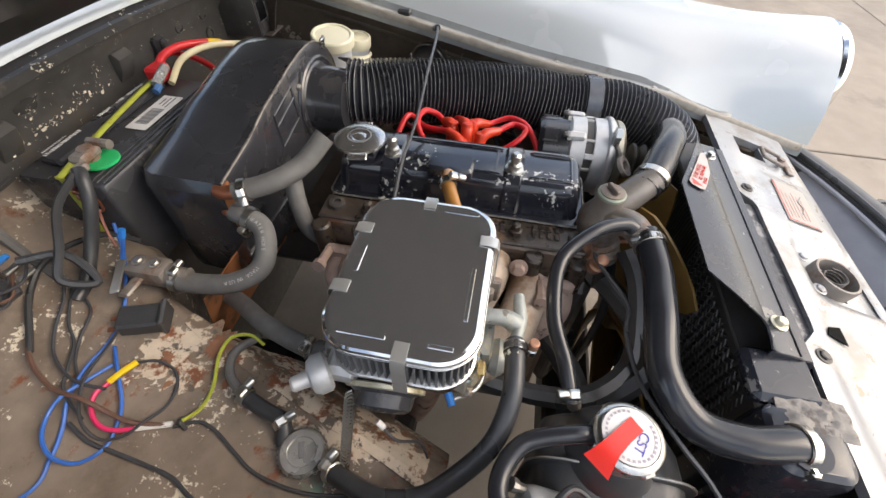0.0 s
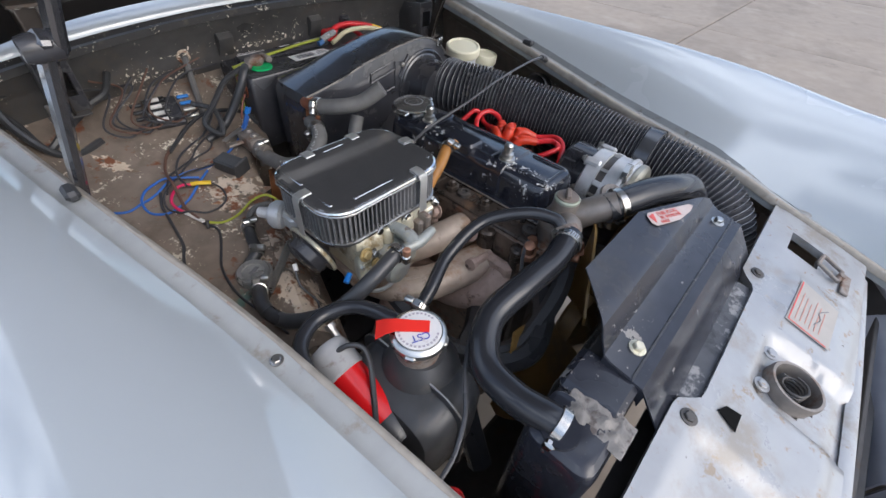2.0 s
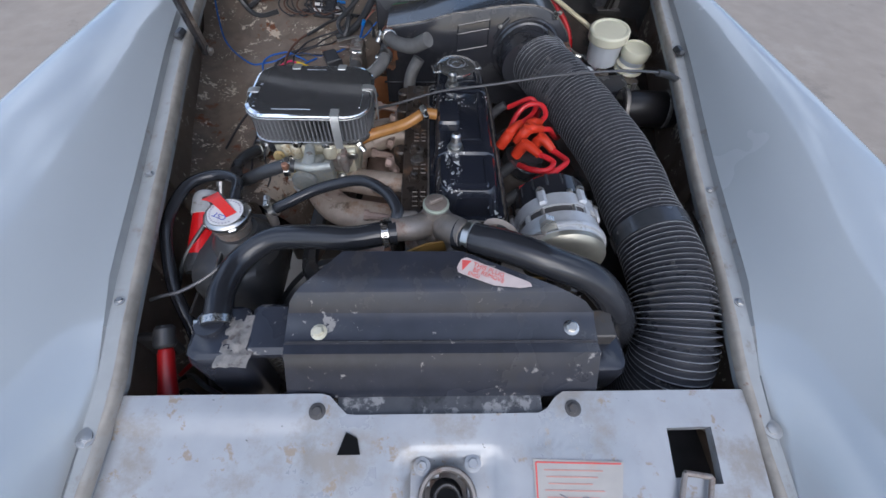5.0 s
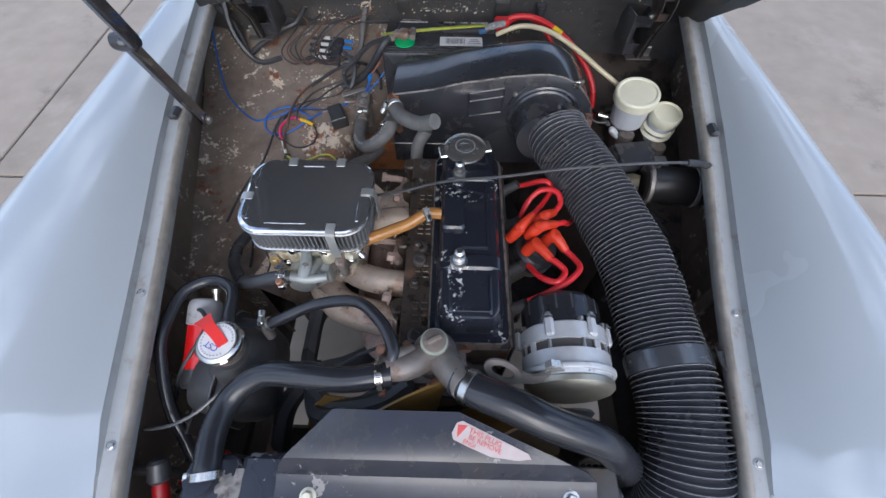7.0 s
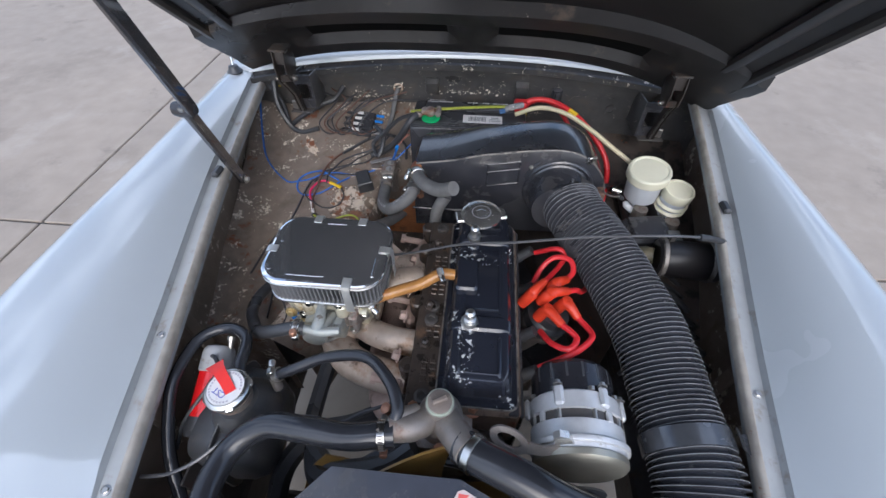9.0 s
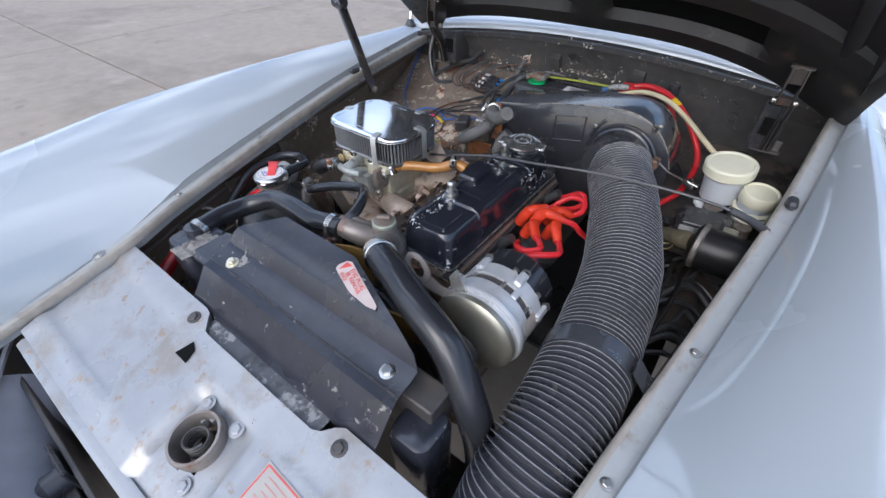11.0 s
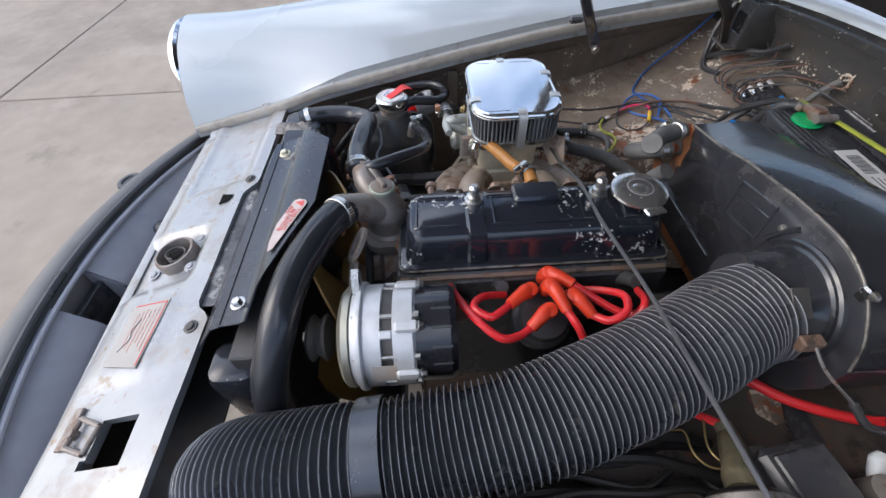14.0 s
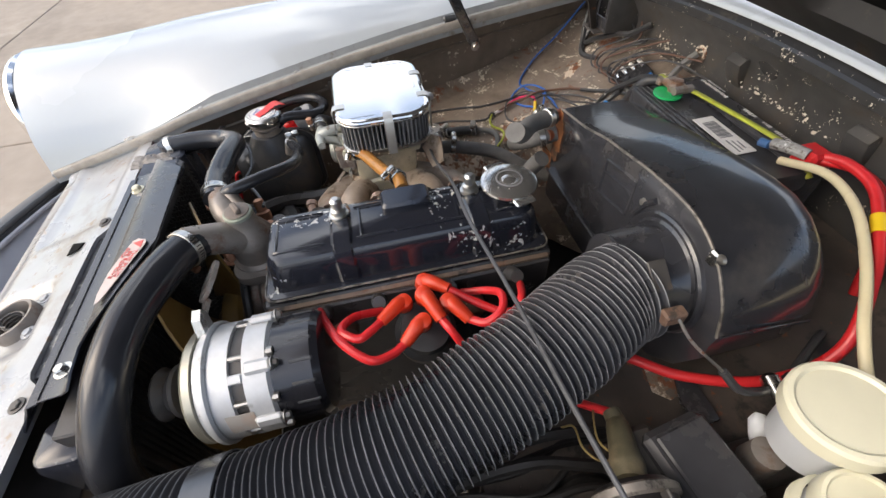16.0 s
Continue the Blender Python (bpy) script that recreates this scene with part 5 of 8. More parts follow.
hose("radiator_hose", [(-0.052, 0.203, 0.756), (-0.072, 0.200, 0.756), (-0.108, 0.196, 0.752), (-0.160, 0.200, 0.750), (-0.212, 0.202, 0.741), (-0.248, 0.177, 0.729), (-0.257, 0.137, 0.729), (-0.252, 0.102, 0.730), (-0.250, 0.088, 0.728)],
     0.0156, shiny_rubber, "glossy black moulded radiator hose with steel clips at both ends", "hose", "radiator hoses", 20, 8,
     ((0.10, (0.2, -0.2, -1), copper_screw), (0.93, (-1, 0, 0.0))))
hose("radiator_hose", [(0.026, 0.197, 0.760), (0.047, 0.184, 0.767), (0.087, 0.168, 0.771), (0.135, 0.149, 0.766), (0.188, 0.136, 0.747), (0.227, 0.121, 0.702), (0.247, 0.117, 0.652), (0.253, 0.118, 0.590), (0.248, 0.123, 0.513)],
     0.0200, shiny_rubber, "glossy black moulded radiator hose with steel clips at both ends", "hose", "radiator hoses", 20, 8,
     ((0.09, (0.2, -0.6, -1), copper_screw),))
hose("overflow_hose", [(-0.053, 0.214, 0.758), (-0.052, 0.219, 0.764), (-0.052, 0.232, 0.768), (-0.068, 0.262, 0.767), (-0.107, 0.297, 0.754), (-0.166, 0.300, 0.735), (-0.212, 0.285, 0.721), (-0.242, 0.278, 0.708)],
     0.0080, shiny_rubber, "thin black rubber hose from thermostat to expansion tank", "hose", "", 14, 8, ((0.02, (-1, 0, 0)), (0.97, (0, 0, 1))))


solder_crust = material("solder_crust", (0.25, 0.23, 0.21), 0.6, 0.2, 0.3, 160, 0.8, patches=(((0.12, 0.10, 0.09), 70, 0.52, 0.1, 0.7, 91),))


core_grey = material("core_grey", (0.10, 0.095, 0.09), 0.4, 0.4, 0.3, 120, 0.2)


def build_radiator():
    rd = thing("radiator", (0, 0.08, 0.35), "black painted radiator with a crusty repaired tank seam", "radiator")
    core = Geo()
    core.box((-0.01, 0.095, 0.55), (0.44, 0.036, 0.34), 0.002)
    part("core", core, dark_metal, rd)
    fins = Geo()
    for i in range(56):
        fins.box((-0.195 + 0.0072 * i, 0.1145, 0.55), (0.0012, 0.006, 0.32), 0)
    tagged(part("fin_block", fins, dark_metal, rd, "fine dark fins"), kind="stuff")
    mesh_g = Geo()
    for r in range(26):
        z = 0.70 - 0.011 * r
        mesh_g.tube([(-0.205 + 0.0075 * i, 0.074, z + (0.004 if i % 2 else -0.004)) for i in range(24)], 0.0009, 4, 1)
        mesh_g.tube([(-0.235 + 0.0 * i, 0.074 + 0.003 * i, z + (0.004 if i % 2 else -0.004)) for i in range(8)], 0.0009, 4, 1)
    tagged(part("fin_pack", mesh_g, steel, rd, "wavy core fins"), kind="stuff")
    rear_g = Geo()
    for r in range(34):
        z = 0.712 - 0.0085 * r
        rear_g.tube([(-0.212 + 0.0060 * i, 0.1185, z + (0.003 if i % 2 else -0.003)) for i in range(34)], 0.0008, 4, 1)
    tagged(part("fin_pack", rear_g, core_grey, rd, "wavy finned rear face of the core"), kind="stuff")
    lt = Geo()
    stack(lt, -0.245, 0.082, [(0.060, 0.066, 0.012, 0.40), (0.064, 0.070, 0.014, 0.55), (0.064, 0.070, 0.014, 0.715), (0.060, 0.064, 0.014, 0.726), (0.050, 0.054, 0.012, 0.730)], 4)
    part("tank", lt, shroud_black, rd, "black tank")
    part("top_bar", Geo().box((-0.186, 0.086, 0.722), (0.056, 0.062, 0.020), 0.006), shroud_black, rd)
    rows = []
    for i in range(18):
        y = 0.040 + 0.0036 * i
        row = []
        for j in range(11):
            u = j / 10
            k = math.sin(math.pi * u) * math.sin(math.pi * min(max((i + 0.6) / 18, 0), 1))
            x = -0.240 + 0.036 * u + 0.004 * noise.noise((y * 60, u, 1))
            row.append((x, y, 0.7285 + (0.004 + 0.007 * noise.noise((x * 130, y * 130, 2)) + 0.003 * noise.noise((x * 330, y * 330, 7))) * k ** 0.5))
        rows.append(row)
    part("solder", Geo().sheet(rows, 0.002), solder_crust, rd, "lumpy pale solder repair", sharp=60)
    part("neck", Geo().tube([(-0.255, 0.088, 0.715), (-0.256, 0.090, 0.735)], 0.017, 18), shroud_black, rd)
    rt = Geo()
    stack(rt, 0.199, 0.072, [(0.050, 0.056, 0.012, 0.40), (0.054, 0.058, 0.014, 0.65), (0.054, 0.058, 0.014, 0.684), (0.048, 0.052, 0.014, 0.695), (0.04, 0.042, 0.012, 0.698)], 4)
    part("tank", rt, shroud_black, rd, "black tank")
    return rd


build_radiator()


scraped_black = material("scraped_black", (0.085, 0.085, 0.090), 0.35, 0.2, 0.3, 60, 0.3, patches=(((0.30, 0.29, 0.28), 40, 0.55, 0.06, 0.5, 48), ((0.04, 0.04, 0.042), 22, 0.56, 0.1, 0.5, 50)))


def build_shroud():
    sh = thing("radiator_shroud", (0.0, 0.10, 0.62), "black sheet-metal radiator duct cover with scratches and two bolts", "radiator shroud")
    # folded sheet: front face, flat with bolts, crease, rear flap rising
    xl, xr = -0.168, 0.178
    prof = [(0.0195, 0.6860), (0.021, 0.6905), (0.0485, 0.7255), (0.053, 0.732), (0.0635, 0.7335), (0.0645, 0.7355), (0.088, 0.7395), (0.096, 0.744), (0.1035, 0.7565), (0.110, 0.7655), (0.116, 0.7690), (0.134, 0.7730), (0.158, 0.7770)]
    rows = []
    for y, z in prof:
        kk = min(max((y - 0.100) / 0.057, 0), 1)
        a, b = xl + 0.058 * kk, xr - 0.006 * min(kk * 8, 1) - 0.144 * kk
        if y < 0.06:
            a, b = xl, xr + 0.002
        rows.append([(a + (b - a) * i / 10, y, z) for i in range(11)])
    part("cover", Geo().sheet(rows, 0.0018), shroud_black, sh, sharp=22)
    part("side_lip", Geo().sheet([[(xl - 0.001, y, z - 0.001) for y, z in prof[2:8]], [(xl - 0.001, y, z - 0.020) for y, z in prof[2:8]]], 0.0015), shroud_black, sh)
    part("crease", Geo().tube([(xl + 0.002, 0.0655, 0.7362), (xr - 0.002, 0.0655, 0.7362)], 0.0008, 6), satin_black, sh)
    for x, y, m in ((-0.132, 0.076, yellow_green), (0.150, 0.080, steel)):
        part("bolt", bolt(Geo(), (x, y, 0.7375), (0, -0.15, 1), 0.0060, 0.007), dull_chrome if m is steel else carb_alloy, sh, "plated hex bolt")
    lower = [[(x, 0.0225, 0.6880), (x, 0.008, 0.6872 + 0.0012 * noise.noise((x * 40, 1, 2))), (x, -0.006, 0.6850)] for x in [-0.112 + 0.0228 * i for i in range(11)]]
    part("lower_lip", Geo().sheet(lower, 0.0018), scraped_black, sh, "scraped lower lip")
    return sh


build_shroud()


def build_warning_label():
    s = V(0, 0.042, 0.0080).normalized()
    x = V(0.93, 0, 0) + s * -0.40
    x.normalize()
    nrm = V(0, -s.z, s.y)
    y = nrm.cross(x)
    m = Matrix((x, y, nrm)).transposed().to_4x4()
    m.translation = V(0.060, 0.1285, 0.7719) + nrm * 0.0017
    lb = thing("warning_label", m.translation, "white triangular-ended warning label with red print on the shroud", "sticker")
    out = [(-0.034, 0.0085), (-0.039, 0.004), (-0.040, -0.0075), (-0.036, -0.0125), (-0.020, -0.0125), (0.006, -0.0115), (0.034, -0.0030), (0.046, 0.0040), (0.042, 0.0078)]
    part("paper", Geo().prism(out, 0, 0.0006, m), label_pink, lb)
    part("triangle", Geo().prism([(-0.0375, 0.003), (-0.033, -0.009), (-0.027, 0.0065)], 0.0007, 0.0011, m), label_red, lb, "red warning triangle")
    for k, (tx, sz, px, py) in enumerate((("THIS PLUG", 0.0078, -0.024, 0.0010), ("BE REMOVE", 0.0072, -0.022, -0.0052), ("ENGI", 0.0062, -0.026, -0.0110))):
        c = bpy.data.curves.new("label_text", "FONT")
        c.body, c.size, c.extrude = tx, sz, 0.0002
        ob = bpy.data.objects.new("tmp", c)
        scene.collection.objects.link(ob)
        dg = bpy.context.evaluated_depsgraph_get()
        me = bpy.data.meshes.new_from_object(ob.evaluated_get(dg))
        bpy.data.objects.remove(ob)
        g = Geo().add([m @ (v.co + V(px, py, 0.0010)) for v in me.vertices], [list(p.vertices) for p in me.polygons])
        part("lettering", g, label_red, lb, "red printed words")
    return lb


build_warning_label()


def build_fan():
    fn = thing("cooling_fan", (0.0, 0.17, 0.40), "yellowed plastic cooling fan behind the radiator", "fan")
    c = V(0.0, 0.168, 0.566)
    part("hub", Geo().lathe([(0.045, -0.015), (0.05, -0.01), (0.05, 0.012), (0.03, 0.02), (0.02, 0.03)], c, (0, -1, 0), 28), fan_yellow, fn)
    for k in range(6):
        a = radians(108 + 60 * k)
        rows = []
        for i in range(7):
            r = 0.045 + 0.145 * i / 6
            row = []
            for j in range(7):
                v = (j / 6 - 0.5) * 2
                t = v * (0.40 if i < 6 else 0.35) * (0.85 + 0.15 * i / 6)
                rr = r - 0.010 * v ** 4 * i / 6
                row.append((c.x + rr * math.cos(a + t), c.y - 0.030 * v, c.z + rr * math.sin(a + t)))
            rows.append(row)
        part("blade", Geo().sheet(rows, 0.003), fan_yellow, fn)
    part("belt", Geo().tube([(0.06, 0.205, 0.62), (0.0, 0.205, 0.66), (-0.06, 0.205, 0.60), (-0.055, 0.205, 0.42), (0.0, 0.205, 0.34), (0.12, 0.205, 0.5), (0.06, 0.205, 0.62)], 0.006, 8), rubber, fn, "black drive belt")


build_fan()


def build_air_filter():
    af = thing("air_filter", (-0.185, 0.437, 0.755), "rectangular pancake air filter with chrome lid, clips and pleated element", "air filter")
    cx, cy = -0.186, 0.437
    w, l, r = 0.176, 0.130, 0.034
    base = Geo()
    stack(base, cx, cy, [(w - 0.006, l - 0.006, r, 0.752), (w, l, r, 0.754), (w, l, r, 0.7575), (w - 0.004, l - 0.004, r, 0.759)], 8)
    part("base_plate", base, dull_chrome, af, "chromed base plate")
    ring = rrect(w - 0.010, l - 0.010, r - 0.005, 10, cx, cy)
    # pleats: a fine zigzag wall
    dense = []
    n = len(ring)
    per = [0.0]
    for i in range(n):
        per.append(per[-1] + (Vector(ring[(i + 1) % n]) - Vector(ring[i])).length)
    count = 264
    for k in range(count):
        d = per[-1] * k / count
        i = max(q for q in range(n) if per[q] <= d + 1e-9)
        a, b = Vector(ring[i]), Vector(ring[(i + 1) % n])
        p = a.lerp(b, (d - per[i]) / max(per[i + 1] - per[i], 1e-9))
        out = (p - Vector((cx, cy))).normalized()
        dense.append(p + out * (0.0036 if k % 3 else -0.0090))
    part("element", Geo().rings([[(q.x, q.y, z) for q in dense] for z in (0.7585, 0.798)]), filter_mesh, af, "grey pleated mesh element", sharp=20)
    lid = Geo()
    stack(lid, cx, cy, [(w - 0.002, l - 0.002, r, 0.7975), (w + 0.002, l + 0.002, r + 0.001, 0.7985), (w + 0.0028, l + 0.0028, r + 0.001, 0.8020), (w + 0.0010, l + 0.0010, r, 0.8040), (w - 0.003, l - 0.003, r - 0.001, 0.8053), (w - 0.009, l - 0.009, r - 0.004, 0.8060)], 10)
    lido = part("lid", lid, lid_chrome, af, "mirror-polished chrome lid", sharp=6)
    rim = Geo()
    stack(rim, cx, cy, [(w + 0.0026, l + 0.0026, r + 0.001, 0.7972), (w + 0.0040, l + 0.0040, r + 0.002, 0.7976), (w + 0.0040, l + 0.0040, r + 0.002, 0.7986), (w + 0.0026, l + 0.0026, r + 0.001, 0.7990)], 10)
    part("rim", rim, dull_chrome, lido, "chrome rim")
    for (x, y, hx, hy) in ((cx + 0.042, cy - l / 2, 0.009, 0), (cx - 0.038, cy - l / 2 + 0.0, 0, 0), (cx - 0.032, cy + l / 2, 0.009, 0), (cx + 0.038, cy + l / 2, 0.009, 0), (cx + w / 2, cy + 0.004, 0, 0.009), (cx - w / 2, cy - 0.006, 0, 0.009)):
        if hx == hy:
            continue
        ax = V(1, 0, 0) if hx else V(0, 1, 0)
        o = (V(0, -1, 0) if y < cy - 0.03 else V(0, 1, 0)) if hx else (V(1, 0, 0) if x > cx else V(-1, 0, 0))
        pr = [(-0.013, 0.8068), (-0.004, 0.8072), (0.003, 0.8055), (0.0055, 0.800), (0.0055, 0.775), (0.0055, 0.752)]
        rows = [[V(x, y, 0) + o * d + ax * e + V(0, 0, z) for e in (-0.006, -0.003, 0.003, 0.006)] for d, z in pr]
        part("clip", Geo().sheet(rows, 0.0008), clip_silver, af, "sprung steel clip")
    for (x, y, a, b) in ((cx - 0.02, cy - l / 2 + 0.014, 0.055, 0.004), (cx + 0.0, cy + l / 2 - 0.013, 0.03, 0.004), (cx + w / 2 - 0.013, cy - 0.03, 0.004, 0.034), (cx - w / 2 + 0.014, cy + 0.028, 0.004, 0.040), (cx - w / 2 + 0.014, cy - 0.036, 0.004, 0.02)):
        part("pressing", Geo().box((x, y, 0.8058), (a, b, 0.0012), 0.0005), lid_chrome, lido, "bright raised pressing")
    return af


build_air_filter()


carb_grey = material("carb_grey", (0.34, 0.355, 0.335), 0.5, 0.4, 0.25, 90, 0.4, patches=(((0.42, 0.38, 0.28), 24, 0.52, 0.12, 0.5, 27), ((0.14, 0.12, 0.10), 60, 0.60, 0.06, 0.6, 28)))
brass_plug = material("brass_plug", (0.50, 0.38, 0.18), 0.42, 0.6, 0.25, 120, 0.2)


def build_carburettor():
    cb = thing("carburettor", (-0.18, 0.43, 0.655), "brassy stained alloy twin-choke carburettor under the air filter", "carburettor")
    b = Geo()
    b.box((-0.180, 0.430, 0.715), (0.105, 0.095, 0.060), 0.008, segs=2)
    b.box((-0.180, 0.430, 0.742), (0.130, 0.108, 0.016), 0.005, segs=2)
    b.box((-0.178, 0.428, 0.672), (0.10, 0.09, 0.030), 0.006)
    part("body", b, carb_alloy, cb)
    f = Geo()
    f.box((-0.190, 0.372, 0.705), (0.060, 0.030, 0.045), 0.007, segs=2)
    f.lathe([(0.017, 0), (0.020, 0.008), (0.017, 0.014), (0.010, 0.016)], (-0.205, 0.358, 0.700), (0, -1, 0), 20)
    f.tube([(-0.178, 0.372, 0.728), (-0.180, 0.350, 0.738), (-0.182, 0.335, 0.742)], 0.007, 12)
    f.tube([(-0.155, 0.338, 0.744), (-0.182, 0.335, 0.742), (-0.212, 0.338, 0.744)], [0.0055, 0.0075, 0.006], 12)
    part("fuel_inlet", f, carb_grey, cb, "cast fuel inlet union")
    part("round_plug", Geo().lathe([(0.015, 0), (0.016, 0.002), (0.016, 0.009), (0.0145, 0.011), (0.012, 0.010), (0.001, 0.010)], (-0.150, 0.384, 0.716), (0.35, -1, 0.1), 24), grey_cast, cb, "grey round plug")
    for x, z in ((-0.128, 0.735), (-0.150, 0.690), (-0.222, 0.725), (-0.165, 0.750), (-0.210, 0.752)):
        part("screw", bolt(Geo(), (x, 0.372 if z < 0.74 else 0.376, z), (0, -1, 0.1), 0.0055, 0.005), dull_chrome, cb)
    ch = Geo().lathe([(0.034, 0), (0.036, 0.004), (0.036, 0.008), (0.030, 0.012), (0.028, 0.024), (0.022, 0.028), (0.006, 0.029)], (-0.252, 0.455, 0.700), (-1, -0.05, -0.35), 32)
    part("choke_cover", ch, satin_black, cb, "black round choke cover")
    part("choke_ring", Geo().lathe([(0.037, 0.003), (0.0395, 0.004), (0.0395, 0.008), (0.037, 0.009)], (-0.252, 0.455, 0.700), (-1, -0.05, -0.35), 32, caps=False), carb_alloy, cb, "brass retaining ring")
    va = Geo().lathe([(0.016, 0), (0.019, 0.003), (0.019, 0.012), (0.015, 0.018), (0.008, 0.020), (0.007, 0.034), (0.005, 0.036)], (-0.262, 0.505, 0.728), (-0.55, 0.7, 0.05), 24)
    va.box((-0.248, 0.493, 0.726), (0.040, 0.032, 0.026), 0.006)
    part("vacuum_unit", va, cast_alloy, cb, "grey alloy vacuum unit")
    g = Geo()
    for k in range(7):
        g.lathe([(0.006, 0), (0.007, 0.003), (0.005, 0.012)], (-0.235 + 0.02 * k, 0.382 + 0.003 * (k % 2), 0.672 + 0.006 * (k % 3)), (0, -1, 0.1), 10)
    tagged(part("jet_cluster", g, manifold_alloy, cb, "small brass jets and screws"), kind="stuff")
    m = Matrix(((0.96, -0.0, -0.28, -0.224), (-0.28, 0.0, -0.96, 0.377), (0, 1, 0, 0.692), (0, 0, 0, 1)))
    pump = part("pump_cover", Geo().prism(rrect(0.036, 0.038, 0.008, 4), -0.016, 0.004, m, 0.002), carb_alloy, cb, "square accelerator pump cover")
    part("diaphragm_dome", Geo().lathe([(0.013, 0), (0.012, 0.004), (0.007, 0.007), (0.001, 0.008)], m @ V(0, 0, 0.004), m.to_3x3() @ V(0, 0, 1), 20), carb_alloy, pump)
    for u in (-1, 1):
        for v in (-1, 1):
            part("screw", bolt(Geo(), m @ V(0.0135 * u, 0.0145 * v, 0.004), m.to_3x3() @ V(0, 0, 1), 0.0032, 0.003, False), dull_chrome, pump)
    part("pump_lever", Geo().tube([(-0.246, 0.392, 0.664), (-0.226, 0.366, 0.662), (-0.200, 0.360, 0.668), (-0.178, 0.366, 0.676)], 0.0028, 8), clip_silver, cb, "plated pump lever")
    for q, r in (((-0.165, 0.379, 0.704), 0.008), ((-0.188, 0.379, 0.690), 0.006), ((-0.160, 0.379, 0.684), 0.006)):
        part("jet_plug", Geo().lathe([(r, 0), (r, 0.005), (r * 0.75, 0.006), (r * 0.75, 0.009)], q, (0.1, -1, 0.1), 10), manifold_alloy, cb)
    part("bowl_boss", Geo().lathe([(0.016, -0.02), (0.016, 0.014), (0.012, 0.017)], (-0.148, 0.402, 0.742), (0, 0, 1), 18), carb_alloy, cb)
    part("bowl_boss", Geo().lathe([(0.011, -0.02), (0.011, 0.010), (0.007, 0.013)], (-0.212, 0.390, 0.744), (0, 0, 1), 16), carb_alloy, cb)
    part("vent_pipe", Geo().tube([(-0.140, 0.384, 0.735), (-0.132, 0.374, 0.742), (-0.122, 0.372, 0.744)], 0.005, 10), carb_alloy, cb)
    part("choke_wire", Geo().tube([(-0.290, 0.452, 0.690), (-0.296, 0.435, 0.672), (-0.288, 0.415, 0.650), (-0.296, 0.405, 0.632)], 0.0016, 6), thread_wire, cb, "thin black choke wire")
    part("wire_tag", Geo().tube([(-0.288, 0.455, 0.691), (-0.291, 0.448, 0.686)], 0.0032, 8), label_white, cb, "white wire tag")
    lev = Geo().prism([(-0.02, 0), (0.01, -0.02), (0.03, 0.0), (0.012, 0.03), (-0.01, 0.026)], 0, 0.002, pose(-0.122, 0.500, 0.722, 70, 0, 30))
    part("throttle_lever", lev, manifold_alloy, cb, "plated throttle lever")
    for x, y, r in ((-0.230, 0.385, 0.0105), (-0.214, 0.380, 0.0090), (-0.197, 0.378, 0.0080), (-0.163, 0.381, 0.0110), (-0.146, 0.384, 0.0085)):
        part("casting_lobe", Geo().lathe([(r, -0.022), (r, -0.003), (r * 0.8, 0.0), (r * 0.35, 0.001)], (x, y, 0.7495), (0, 0.12, 1), 16), carb_alloy, cb, "rounded casting lobe")
    part("fuel_column", Geo().tube([(-0.192, 0.380, 0.746), (-0.189, 0.366, 0.749), (-0.187, 0.350, 0.748), (-0.189, 0.337, 0.742)], [0.0065, 0.0075, 0.0085, 0.0105], 14), carb_grey, cb, "pale curved fuel column")
    part("union_nut", Geo().lathe([(0.0085, 0), (0.0095, 0.002), (0.0095, 0.010), (0.0080, 0.012)], (-0.214, 0.338, 0.744), (-1, 0, 0), 6), carb_alloy, cb, "brass union nut")
    part("solenoid_plate", Geo().box((-0.140, 0.372, 0.728), (0.009, 0.030, 0.036), 0.002).box((-0.147, 0.372, 0.726), (0.010, 0.018, 0.022), 0.003), grey_cast, cb, "upright grey end plate")
    for x, z in ((-0.222, 0.712), (-0.205, 0.716), (-0.172, 0.712), (-0.238, 0.735)):
        part("brass_plug", bolt(Geo(), (x, 0.368, z), (0, -1, 0.25), 0.0060, 0.006), brass_plug, cb, "brass plug")
    part("blue_cap", Geo().tube([(-0.247, 0.394, 0.689), (-0.258, 0.388, 0.685)], 0.004, 10), blue_paint, cb, "blue plastic cap")
    part("stud", Geo().lathe([(0.005, 0), (0.005, 0.03), (0.008, 0.03), (0.008, 0.036)], (-0.215, 0.395, 0.640), (0, 0, 1), 10), steel, cb)
    spg = [(-0.272 - 0.00115 * i * 0.33 + 0.0052 * math.cos(i * 1.05), 0.486 + 0.0052 * math.sin(i * 1.05), 0.700 - 0.00052 * i) for i in range(150)]
    part("return_spring", Geo().tube(spg, 0.0011, 5, 1), dull_chrome, cb, "coiled return spring")


build_carburettor()


